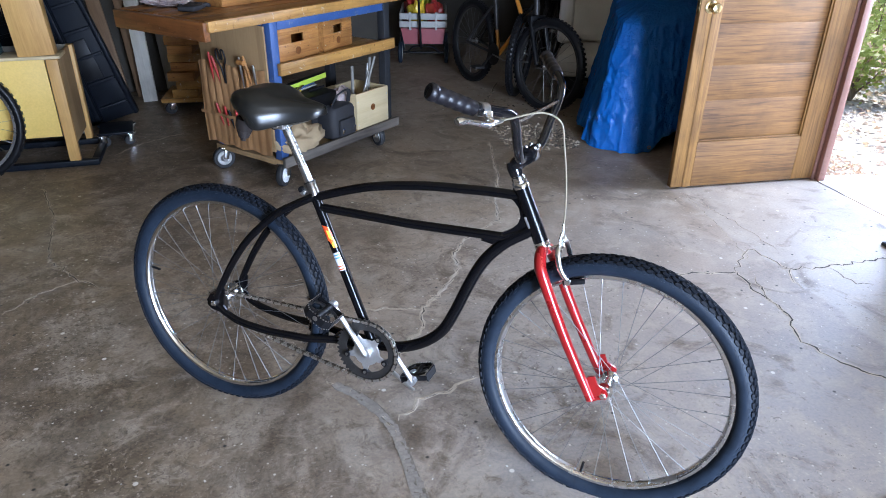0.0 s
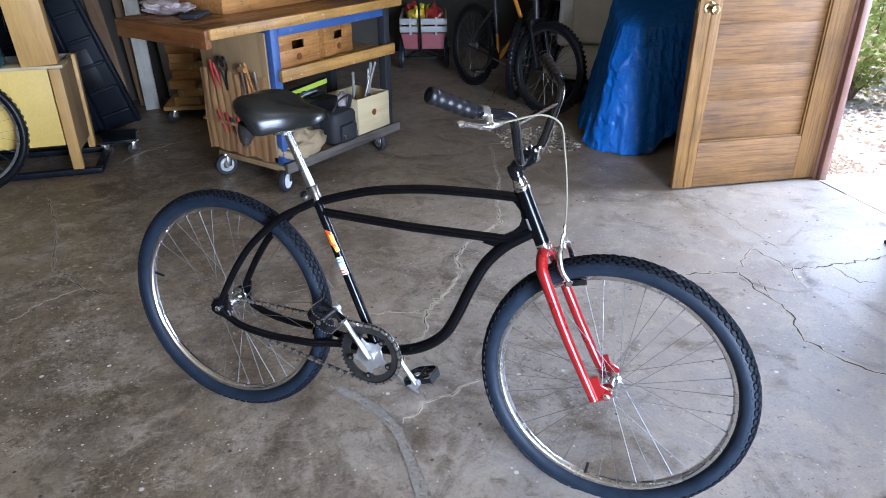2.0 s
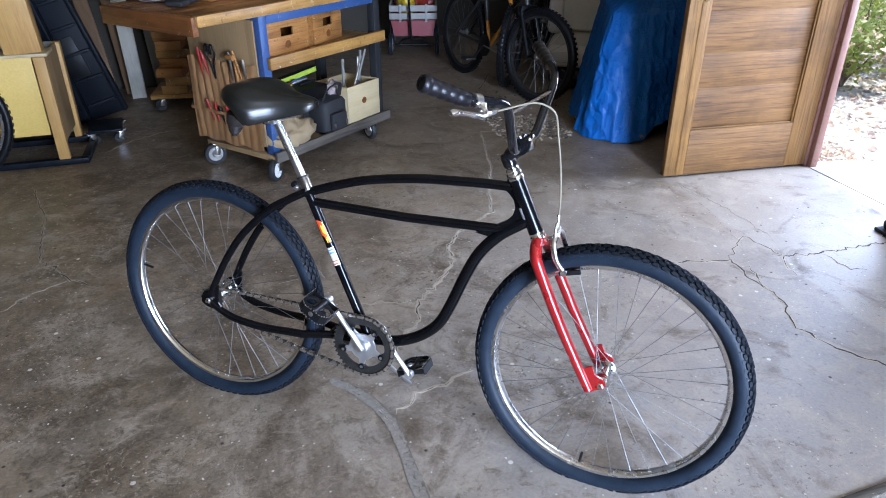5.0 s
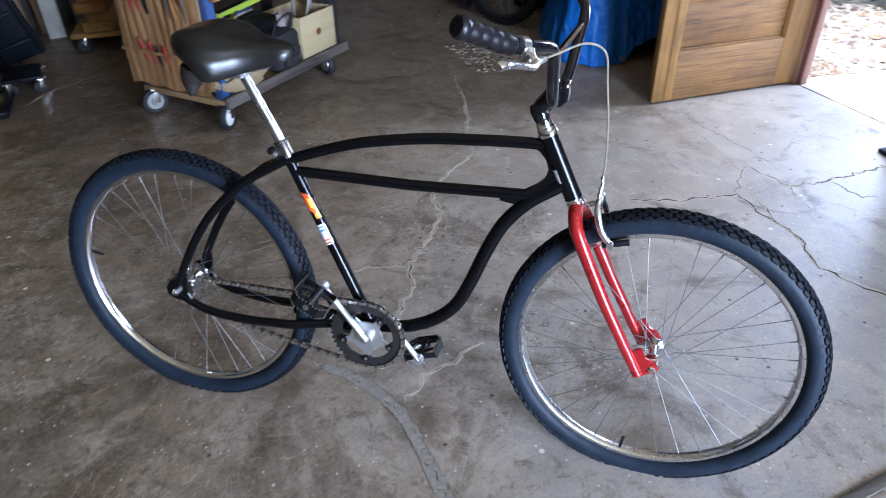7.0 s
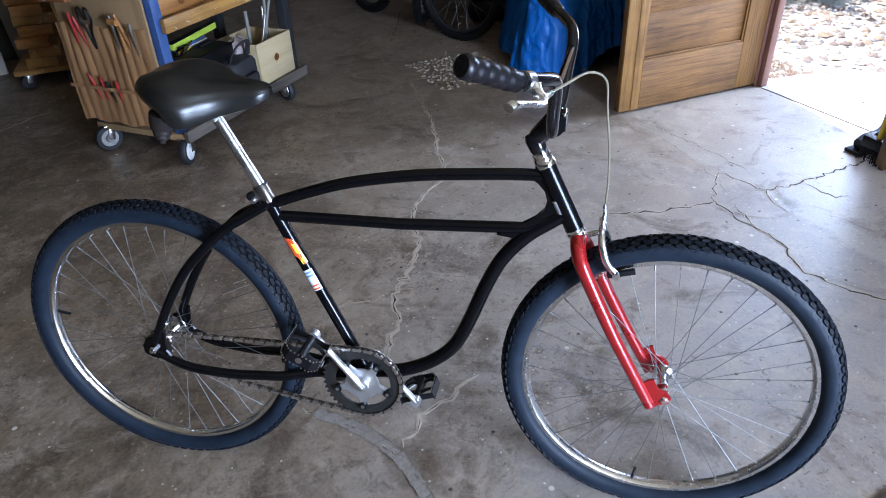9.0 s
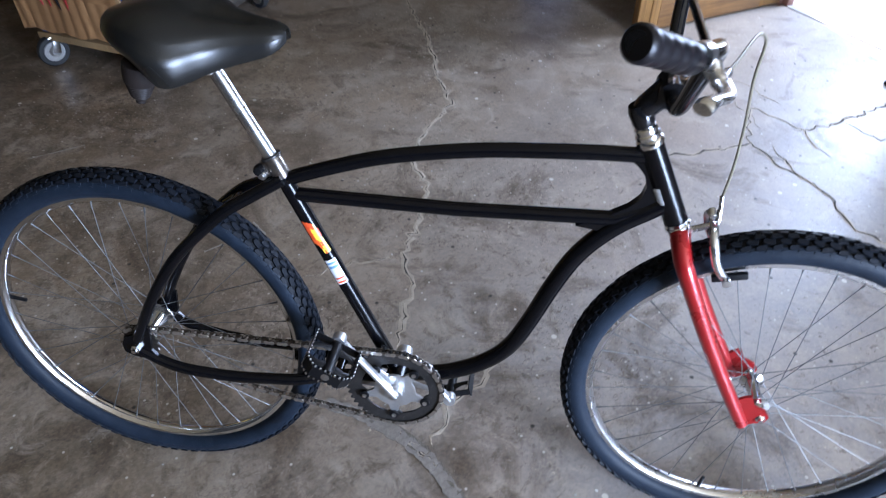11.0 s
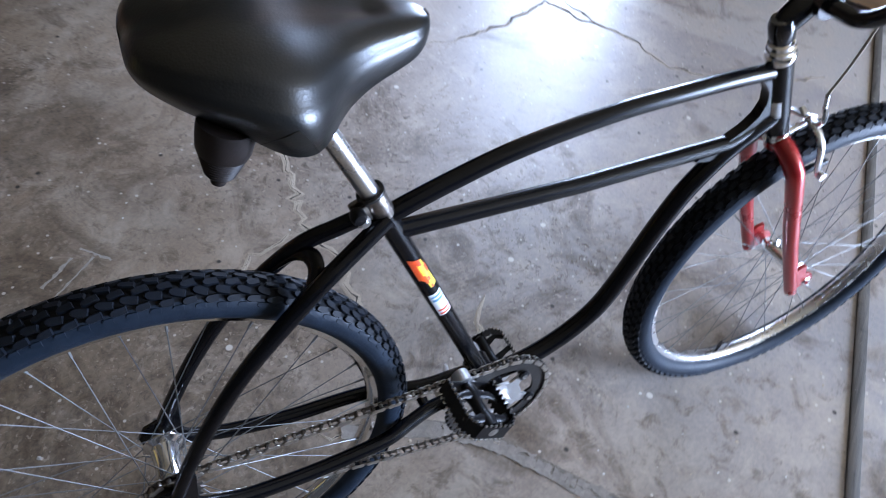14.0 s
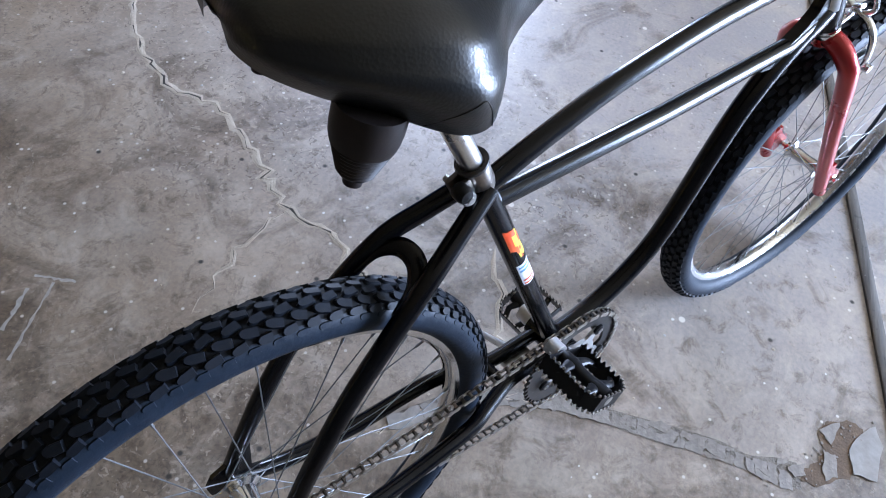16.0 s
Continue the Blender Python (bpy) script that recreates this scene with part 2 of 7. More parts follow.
M_BAR = surf("gloss_black_enamel", (0.004, 0.004, 0.005), (0.007, 0.007, 0.008), 14, (0.10, 0.18), fine=400, relief=0.04, depth=0.0002, spec=0.5)
# black rubber turned bluish: the sky's sheen on the side walls is painted in
M_RUBBER = surf("tyre_rubber", (0.006, 0.010, 0.017), (0.015, 0.023, 0.037), 26, (0.42, 0.62), fine=130, relief=0.6, depth=0.0010, spec=0.19)
# darker copy of the tyre rubber, with the shade between the knobs painted in
M_GROOVE = surf("tread_groove_shade", (0.002, 0.002, 0.003), (0.004, 0.005, 0.007), 30, (0.6, 0.8), relief=0.1, spec=0.15)
M_KNOB = surf("tread_rubber", (0.004, 0.005, 0.008), (0.009, 0.012, 0.018), 40, (0.45, 0.7), fine=300, relief=0.25, depth=0.0006, wear=(0.022, 0.020, 0.019), spec=0.16)
M_ALU = surf("brushed_aluminium", (0.62, 0.62, 0.63), (0.78, 0.78, 0.78), 20, (0.20, 0.34), 1.0, fine=400, relief=0.05, depth=0.0003)
M_SATIN = surf("satin_forged_aluminium", (0.50, 0.50, 0.51), (0.66, 0.66, 0.66), 30, (0.38, 0.52), 0.9, fine=400, relief=0.08, depth=0.0004)
M_CHROME = surf("chrome", (0.72, 0.72, 0.73), (0.85, 0.85, 0.85), 15, (0.07, 0.20), 1.0, fine=300, relief=0.04, depth=0.0003, wear=(0.45, 0.38, 0.30))
M_SPOKE = surf("steel_spoke", (0.17, 0.17, 0.17), (0.27, 0.27, 0.27), 30, (0.50, 0.62), 1.0, relief=0)
M_RED = surf("metallic_red_paint", (0.32, 0.009, 0.011), (0.44, 0.016, 0.017), 10, (0.22, 0.34), 0.35, fine=700, relief=0.03, depth=0.0002, coat=0.7)
M_VINYL, _nt, _b = nodes("black_vinyl")
_v = coords(_nt)
_vo = add(_nt, "ShaderNodeTexVoronoi", Scale=420.0)
_nt.links.new(_v, _vo.inputs["Vector"])
_cl = noise_tex(_nt, _v, 22.0, 5.0, 0.6)
_nt.links.new(mixc(_nt, _cl, (0.006, 0.006, 0.006), (0.012, 0.012, 0.011)), _b.inputs["Base Color"])
_r = add(_nt, "ShaderNodeMapRange", To_Min=0.26, To_Max=0.36)
_b.inputs["Specular IOR Level"].default_value = 0.50
_nt.links.new(_cl, _r.inputs["Value"])
_nt.links.new(_r.outputs[0], _b.inputs["Roughness"])
bump(_nt, _b, _vo.outputs["Distance"], 0.20, 0.0005)
M_PLASTIC = surf("black_plastic", (0.004, 0.004, 0.005), (0.009, 0.009, 0.010), 25, (0.30, 0.45), fine=300, relief=0.15, spec=0.22)
M_BOOT = surf("brown_black_rubber", (0.012, 0.009, 0.008), (0.022, 0.016, 0.014), 30, (0.45, 0.6), fine=200, relief=0.15, spec=0.25)
M_GRIP = surf("grip_rubber", (0.004, 0.0035, 0.0045), (0.009, 0.008, 0.010), 30, (0.28, 0.42), fine=300, relief=0.2, spec=0.3)
M_CABLE = surf("tan_cable_housing", (0.15, 0.13, 0.09), (0.24, 0.21, 0.15), 40, (0.35, 0.5), relief=0.05)
M_CHAIN = surf("oily_steel_chain", (0.08, 0.07, 0.06), (0.22, 0.19, 0.16), 60, (0.3, 0.5), 0.9, relief=0.1)
M_CHAINPLATE = surf("bright_chain_plate", (0.40, 0.37, 0.33), (0.55, 0.52, 0.48), 60, (0.25, 0.4), 0.95, relief=0.1)
M_RING = surf("black_chainring", (0.014, 0.013, 0.013), (0.035, 0.032, 0.03), 40, (0.35, 0.5), 0.3, relief=0.1, wear=(0.12, 0.10, 0.09))
M_CLAMP = surf("scuffed_dark_steel", (0.12, 0.10, 0.09), (0.28, 0.25, 0.22), 60, (0.25, 0.4), 0.95, relief=0.1, wear=(0.45, 0.42, 0.40))
M_STEEL = surf("dull_steel", (0.42, 0.42, 0.42), (0.58, 0.57, 0.55), 25, (0.28, 0.45), 1.0, relief=0.1, wear=(0.25, 0.18, 0.12))
M_DECAL_Y = surf("yellow_decal", (0.85, 0.55, 0.03), (0.9, 0.65, 0.06), 30, (0.3, 0.4), relief=0)
M_DECAL_O = surf("orange_red_decal", (0.70, 0.05, 0.02), (0.80, 0.12, 0.02), 30, (0.3, 0.4), relief=0)
M_DECAL_W = surf("white_decal", (0.75, 0.77, 0.8), (0.82, 0.84, 0.86), 30, (0.3, 0.4), relief=0)
M_DECAL_B = surf("blue_decal", (0.10, 0.25, 0.45), (0.2, 0.4, 0.6), 30, (0.3, 0.4), relief=0)
M_DOORWOOD = wood("varnished_door_stile", (0.36, 0.178, 0.042), (0.110, 0.046, 0.010), 2, 60, (0.52, 0.72), dirt=0.5, run=0.04)
M_DOORRAIL = wood("varnished_door_rail", (0.285, 0.135, 0.034), (0.075, 0.029, 0.007), 0, 70, (0.52, 0.72), dirt=0.5, run=0.04)
M_DOORPANEL = wood("varnished_door_panel", (0.285, 0.132, 0.032), (0.080, 0.032, 0.008), 0, 60, (0.50, 0.70), dirt=0.6, run=0.05)
M_JAMB = surf("pinkish_painted_jamb", (0.26, 0.125, 0.095), (0.34, 0.18, 0.14), 5, (0.5, 0.7), fine=80, relief=0.2, wear=(0.18, 0.09, 0.06))
M_BRASS = surf("aged_brass", (0.55, 0.42, 0.20), (0.66, 0.52, 0.28), 30, (0.18, 0.34), 1.0, relief=0.05)

# ---- mesh tools ----
def part(name, bm, material, parent=None, label="", m=None, smooth=40):
    """Links a bmesh as one mesh object, under a thing or a part."""
    me = bpy.data.meshes.new(name)
    bm.normal_update()
    bm.to_mesh(me)
    bm.free()
    for mt in material if isinstance(material, (list, tuple)) else [material]:
        me.materials.append(mt)
    if smooth:
        for p in me.polygons:
            p.use_smooth = True
        me.set_sharp_from_angle(angle=radians(smooth))
    ob = new(name, me)
    if parent is not None:
        ob.parent = parent
    if m is not None:
        ob.matrix_local = m
    if label:
        tagged(ob, label)
    return ob


def thing(name, m, label, category, group="", kind=""):
    ob = new(name)
    ob.empty_display_size = 0.05
    ob.matrix_world = m
    return tagged(ob, label, category, group, kind)


def box(bm, size, at=(0, 0, 0), m=None, bevel=0.0, mat=0, jitter=0.0):
    g = bmesh.ops.create_cube(bm, size=1.0)
    vs = g["verts"]
    bmesh.ops.scale(bm, vec=size, verts=vs)
    es = list({e for v in vs for e in v.link_edges})
    if jitter:
        for v in vs:
            v.co += Vector((random.uniform(-1, 1), random.uniform(-1, 1), random.uniform(-1, 1))) * jitter
    made = list({f for v in vs for f in v.link_faces})
    if bevel:
        r = bmesh.ops.bevel(bm, geom=es, offset=bevel, segments=2, affect="EDGES", profile=0.5)
        made = list({*[f for f in made if f.is_valid], *r["faces"]})
        vs = list({v for f in made for v in f.verts})
    bmesh.ops.translate(bm, vec=at, verts=vs)
    if m is not None:
        bmesh.ops.transform(bm, matrix=m, verts=vs)
    for f in made:
        f.material_index = mat
    return vs


def spline(pts, steps=6):
    """A smooth line through the points."""
    p = [Vector(q) for q in pts]
    p = [p[0] * 2 - p[1], *p, p[-1] * 2 - p[-2]]
    out = []
    for i in range(1, len(p) - 2):
        for k in range(steps):
            t = k / steps
            a, b, c, d = p[i - 1:i + 3]
            out.append(0.5 * (2 * b + (c - a) * t + (2 * a - 5 * b + 4 * c - d) * t * t + (3 * b - a - 3 * c + d) * t ** 3))
    out.append(p[-2])
    return out


def tube(bm, pts, radius, n=12, cap=True, mat=0, flat=None):
    """Sweeps a round (or flattened) section along points; radius is a number or a list."""
    pts = [Vector(p) for p in pts]
    rad = radius if isinstance(radius, (list, tuple)) else [radius] * len(pts)
    if len(rad) != len(pts):
        rad = list(np.interp(np.linspace(0, 1, len(pts)), np.linspace(0, 1, len(rad)), rad))
    prev, rings = None, []
    for i, p in enumerate(pts):
        d = (pts[min(i + 1, len(pts) - 1)] - pts[max(i - 1, 0)]).normalized()
        if prev is None:
            side = d.orthogonal().normalized() if abs(d.z) > 0.95 else Vector((0, 0, 1)).cross(d).normalized()
        else:
            side = (prev - d * prev.dot(d)).normalized()
        prev = side
        up = d.cross(side)
        fx, fy = flat or (1, 1)
        rings.append([bm.verts.new(p + (side * math.cos(a) * fx + up * math.sin(a) * fy) * rad[i]) for a in [2 * math.pi * k / n for k in range(n)]])
    for a, b in zip(rings, rings[1:]):
        for k in range(n):
            bm.faces.new((a[k], a[(k + 1) % n], b[(k + 1) % n], b[k])).material_index = mat
    if cap:
        bm.faces.new(rings[0][::-1]).material_index = mat
        bm.faces.new(rings[-1]).material_index = mat
    return rings


def rod(bm, a, b, r, n=10, mat=0):
    return tube(bm, [a, b], r, n, True, mat)


def lathe(bm, profile, n=24, m=None, mat=0, turn=2 * math.pi, closed=False):
    """Turns (radius, height) pairs round z."""
    vs = []
    full = abs(turn - 2 * math.pi) < 1e-6
    rings = []
    for r, z in profile:
        ring = [bm.verts.new((r * math.cos(turn * k / n), r * math.sin(turn * k / n), z)) for k in range(n if full else n + 1)]
        rings.append(ring)
        vs += ring
    pairs = list(zip(rings, rings[1:])) + ([(rings[-1], rings[0])] if closed else [])
    for a, b in pairs:
        for k in range(n):
            j = (k + 1) % len(a)
            f = bm.faces.new((a[k], a[j], b[j], b[k]))
            f.material_index = mat
    if not closed and full:
        for ring, flip in ((rings[0], True), (rings[-1], False)):
            if profile[0 if flip else -1][0] > 1e-4:
                bm.faces.new(ring[::-1] if flip else ring).material_index = mat
    if m is not None:
        bmesh.ops.transform(bm, matrix=m, verts=vs)
    return vs


def sheet(bm, rows, mat=0):
    """Faces over a grid of points."""
    g = [[bm.verts.new(p) for p in row] for row in rows]
    for a, b in zip(g, g[1:]):
        for k in range(len(a) - 1):
            bm.faces.new((a[k], a[k + 1], b[k + 1], b[k])).material_index = mat
    return g


def solid(bm, outline, depth, m=None, mat=0):
    """A flat outline (x, y) drawn up by depth along z."""
    lo = [bm.verts.new((x, y, 0)) for x, y in outline]
    hi = [bm.verts.new((x, y, depth)) for x, y in outline]
    n = len(outline)
    fs = [bm.faces.new(lo[::-1]), bm.faces.new(hi)]
    for k in range(n):
        fs.append(bm.faces.new((lo[k], lo[(k + 1) % n], hi[(k + 1) % n], hi[k])))
    for f in fs:
        f.material_index = mat
    if m is not None:
        bmesh.ops.transform(bm, matrix=m, verts=lo + hi)
    return lo + hi


def boxpart(name, size, at, material, parent, label="", bevel=0.003, turn=(0, 0, 0), jitter=0.0):
    bm = bmesh.new()
    box(bm, size, bevel=bevel, jitter=jitter)
    return part(name, bm, material, parent, label, pose(*at, *turn))

# ---- the garage: floor, walls, ceiling, doorway ----
X0, X1, Y0, Y1, H = -2.6, 3.22, -2.6, 7.5, 2.55
DOOR_Y0, DOOR_Y1, DOOR_H = 2.215, 3.150, 2.06


def fixed(name, bm, material, label, category="", kind="structure", m=None):
    ob = part(name, bm, material)
    ob.matrix_world = ROOM if m is None else m
    return tagged(ob, label, category, "", kind)


def slab(name, lo, hi, material, label, m=None):
    bm = bmesh.new()
    box(bm, [b - a for a, b in zip(lo, hi)], [(a + b) / 2 for a, b in zip(lo, hi)])
    return fixed(name, bm, material, label, m=m)


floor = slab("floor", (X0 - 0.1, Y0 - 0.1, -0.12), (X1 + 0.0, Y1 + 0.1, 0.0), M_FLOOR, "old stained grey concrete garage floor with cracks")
slab("ceiling", (X0 - 0.1, Y0 - 0.1, H), (X1 + 0.14, Y1 + 0.1, H + 0.08), M_CEIL, "plain boarded wooden garage ceiling")
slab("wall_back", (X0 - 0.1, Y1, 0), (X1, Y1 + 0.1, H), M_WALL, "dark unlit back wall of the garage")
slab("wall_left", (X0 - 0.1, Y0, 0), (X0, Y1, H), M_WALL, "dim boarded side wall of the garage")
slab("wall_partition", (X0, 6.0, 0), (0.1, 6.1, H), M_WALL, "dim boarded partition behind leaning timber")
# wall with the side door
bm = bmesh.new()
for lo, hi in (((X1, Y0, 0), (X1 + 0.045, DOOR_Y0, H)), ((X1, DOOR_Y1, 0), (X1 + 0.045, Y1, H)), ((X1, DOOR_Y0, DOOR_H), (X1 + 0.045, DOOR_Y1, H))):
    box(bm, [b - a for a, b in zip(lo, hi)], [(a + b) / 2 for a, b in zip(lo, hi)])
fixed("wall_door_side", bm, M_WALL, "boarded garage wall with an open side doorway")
# wall with the wide gate behind the camera
GATE_X0, GATE_X1, GATE_H = 1.18, 2.72, 2.15
bm = bmesh.new()
for lo, hi in (((X0, Y0 - 0.1, 0), (GATE_X0, Y0, H)), ((GATE_X1, Y0 - 0.1, 0), (X1 + 0.045, Y0, H)), ((GATE_X0, Y0 - 0.1, GATE_H), (GATE_X1, Y0, H))):
    box(bm, [b - a for a, b in zip(lo, hi)], [(a + b) / 2 for a, b in zip(lo, hi)])
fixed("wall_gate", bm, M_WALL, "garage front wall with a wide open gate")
# door frame
trim = thing("door_frame", ROOM, "pinkish painted wooden door frame with worn edges", "door frame", kind="structure")
for y, s in ((DOOR_Y1, -1), (DOOR_Y0, 1)):
    boxpart("jamb", (0.045, 0.035, DOOR_H), (X1 + 0.0225, y + s * 0.0185, DOOR_H / 2), M_JAMB, trim)
    boxpart("casing", (0.022, 0.075, DOOR_H + 0.05), (X1 - 0.012, y - s * 0.030, DOOR_H / 2 + 0.025), M_JAMB, trim)
boxpart("lintel", (0.045, DOOR_Y1 - DOOR_Y0 - 0.08, 0.035), (X1 + 0.0225, (DOOR_Y0 + DOOR_Y1) / 2, DOOR_H - 0.019), M_JAMB, trim)
slab("threshold", (X1 - 0.005, DOOR_Y0 + 0.04, -0.1), (X1 + 0.050, DOOR_Y1 - 0.04, 0.004), M_APRON, "pale worn concrete door threshold")

# outside: a slab, earth that reaches the horizon
M_EARTH = surf("leaf_litter_earth", (0.34, 0.31, 0.25), (0.56, 0.53, 0.46), 9, (0.8, 0.95), fine=90, relief=1.0, depth=0.02, wear=(0.42, 0.36, 0.28))
bm = bmesh.new()
sheet(bm, [[(x, y, -0.13) for x in (-900, -60, -8, 0, 8, 60, 900)] for y in (-900, -60, -8, 0, 8, 60, 900)])
fixed("ground", bm, M_EARTH, "dry earth with leaf litter outside the garage", "ground")
STEP = [(X1 + 0.050, 0.6), (X1 + 0.95, 0.6), (X1 + 0.95, 2.55), (X1 + 0.75, 2.95), (X1 + 0.35, 3.16), (X1 + 0.050, 3.2)]
bm = bmesh.new()
solid(bm, STEP, 0.112, pose(0, 0, -0.132))
doorstep = fixed("doorstep", bm, M_EARTH, "pale concrete flagstones outside the side door", "paving")


def clipped(poly, mx, my, nx, ny):
    """The part of a polygon on the near side of a line."""
    out = []
    for (ax, ay), (bx, by) in zip(poly, poly[1:] + poly[:1]):
        da, db = (ax - mx) * nx + (ay - my) * ny, (bx - mx) * nx + (by - my) * ny
        if da <= 0:
            out.append((ax, ay))
        if da * db < 0:
            f = da / (da - db)
            out.append((ax + (bx - ax) * f, ay + (by - ay) * f))
    return out


for x0, x1 in ((3.05, 3.497), (3.503, 3.947), (3.953, 4.40)):
    for y0, y1 in ((0.45, 0.897), (0.903, 1.347), (1.353, 1.797), (1.803, 2.247), (2.253, 2.697), (2.703, 3.25)):
        poly = STEP
        for mx, my, nx, ny in ((x1, 0, 1, 0), (x0, 0, -1, 0), (0, y1, 0, 1), (0, y0, 0, -1)):
            poly = clipped(poly, mx, my, nx, ny) if len(poly) > 2 else poly
        if len(poly) > 2:
            bm = bmesh.new()
            solid(bm, poly, 0.019, pose(0, 0, -0.0215))
            part("flagstone", bm, M_APRON, doorstep, smooth=0)
slab("driveway", (-1.6, -9, -0.13), (4.0, Y0 - 0.1, -0.01), M_APRON, "pale concrete driveway before the gate")


def crack(line, width, pale=1.0, seed=1, deep=0.4):
    """A jagged crack in the floor: crumbled shoulders and a dark gap."""
    rnd = random.Random(seed)
    pts = []
    for (ax, ay), (bx, by) in zip(line, line[1:]):
        n = max(2, int(math.hypot(bx - ax, by - ay) / 0.022))
        for k in range(n):
            t = k / n
            pts.append(Vector((ax + (bx - ax) * t + rnd.uniform(-1, 1) * 0.011, ay + (by - ay) * t + rnd.uniform(-1, 1) * 0.011, 0)))
    pts.append(Vector((*line[-1], 0)))
    bm = bmesh.new()
    rows = []
    for i, p in enumerate(pts):
        d = pts[min(i + 1, len(pts) - 1)] - pts[max(0, i - 1)]
        s = Vector((-d.y, d.x, 0)).normalized()
        fade = min(1.0, 0.15 + 0.25 * min(i, len(pts) - 1 - i))
        wl, wr = (width * fade * rnd.uniform(0.35, 1.0) for _ in "lr")
        g = width * deep * fade * max(0.02, rnd.uniform(-0.35 if deep < 0.5 else 0.12, 0.6))
        off = s * rnd.uniform(-0.3, 0.3) * width
        rows.append([p + off + s * wl + Vector((0, 0, 0.0003)), p + off + s * (g + 0.0005) + Vector((0, 0, 0.0007 + rnd.uniform(0, 0.0005) * pale)), p + off + s * g + Vector((0, 0, 0.0005)),
                     p + off - s * g + Vector((0, 0, 0.0005)), p + off - s * (g + 0.0005) + Vector((0, 0, 0.0007 + rnd.uniform(0, 0.0005) * pale)), p + off - s * wr + Vector((0, 0, 0.0003))])
    g = sheet(bm, rows)
    for f in bm.faces:
        c = f.calc_center_median()
        f.material_index = 0
    for k, f in enumerate(bm.faces):
        if k % 5 == 2:
            f.material_index = 1
    ob = part("crack", bm, [M_CRACK, M_GAP], smooth=0)
    ob.parent = floor
    ob.matrix_parent_inverse = ROOM.inverted()
    return ob


crack([(0.29, 4.48), (0.34, 3.73), (0.32, 3.46), (0.34, 3.24), (0.24, 3.10), (0.17, 2.98), (0.13, 2.84), (0.16, 2.70), (0.10, 2.52), (0.03, 2.38), (0.04, 2.26), (0.02, 2.17), (-0.03, 2.02)], 0.0135, 1.0, 3, 0.42)
crack([(0.05, 2.37), (-0.09, 2.37), (-0.22, 2.34), (-0.28, 2.32)], 0.007, 1.0, 4, 0.3)
crack([(0.25, 1.95), (0.15, 1.88), (0.07, 1.82), (0.01, 1.72)], 0.011, 1.0, 5, 0.35)
crack([(-0.26, 1.90), (-0.22, 1.88), (-0.1, 1.81), (-0.01, 1.71), (0.03, 1.63)], 0.010, 1.0, 6, 0.42)
crack([(0.87, 2.77), (1.11, 2.74), (1.36, 2.77), (1.4, 2.59), (1.46, 2.45), (1.44, 2.25), (1.51, 2.15), (1.64, 2.04), (1.9, 1.9)], 0.011, 0.5, 7, 0.9)
crack([(1.44, 2.73), (1.42, 2.66), (1.43, 2.56), (1.46, 2.42)], 0.009, 0.5, 8, 0.9)
crack([(1.36, 2.77), (1.42, 2.90), (1.50, 3.01), (1.60, 2.83), (1.59, 2.73), (1.60, 2.64)], 0.010, 0.5, 9, 0.5)
crack([(1.56, 2.83), (1.60, 2.82), (1.77, 2.85), (1.94, 2.91), (2.11, 2.97), (2.28, 3.06)], 0.010, 0.5, 10, 0.9)
crack([(1.79, 2.84), (1.82, 2.76), (1.85, 2.71), (1.91, 2.71)], 0.009, 0.5, 11, 0.9)
crack([(-2.16, 3.47), (-1.89, 3.12), (-1.64, 2.65), (-1.42, 2.48), (-1.27, 2.43)], 0.007, 0.6, 12, 0.7)
crack([(-1.42, 2.48), (-1.52, 2.37), (-1.57, 2.2)], 0.005, 0.6, 13)
crack([(0.29, 4.5), (0.5, 4.5), (0.72, 4.52)], 0.004, 1.0, 14, 0.2)
crack([(-2.02, 4.0), (-1.95, 4.22), (-1.75, 4.48)], 0.013, 1.0, 15, 0.05)
crack([(0.363, 6.12), (0.30, 5.72), (0.227, 5.30)], 0.014, 0.5, 19, 0.9)
crack([(1.35, 3.68), (1.52, 3.30), (1.62, 3.02)], 0.004, 0.6, 16, 0.5)
crack([(0.87, 2.77), (0.70, 2.86), (0.62, 2.90)], 0.005, 0.5, 17, 0.8)
crack([(1.345, 3.67), (1.415, 3.33), (1.462, 2.95), (1.45, 2.86)], 0.004, 0.6, 18, 0.35)
# the board in the expansion joint, with a step of lighter concrete beyond
bm = bmesh.new()
box(bm, (2.98, 0.030, 0.02), (0, 0, 0), pose(1.441, 0.991, -0.004, 0, 0, 6.1), bevel=0.003)
strip = part("joint_board", bm, M_STRIP, floor)

# broken concrete where the wide crack meets the joint
M_DIRT = surf("packed_dirt", (0.060, 0.037, 0.020), (0.165, 0.108, 0.063), 40, (0.85, 0.95), fine=200, relief=0.5, depth=0.002)
M_CHIP = surf("broken_concrete", (0.170, 0.147, 0.123), (0.30, 0.264, 0.228), 45, (0.8, 0.95), fine=120, relief=0.45, depth=0.002)
M_BED = surf("crumbled_concrete_bed", (0.085, 0.070, 0.055), (0.24, 0.206, 0.170), 60, (0.85, 0.95), fine=220, relief=0.7, depth=0.003)
M_SLAB = surf("worn_pale_concrete", (0.21, 0.190, 0.168), (0.33, 0.304, 0.275), 26, (0.75, 0.9), fine=60, relief=0.4, depth=0.002)
rnd = random.Random(31)


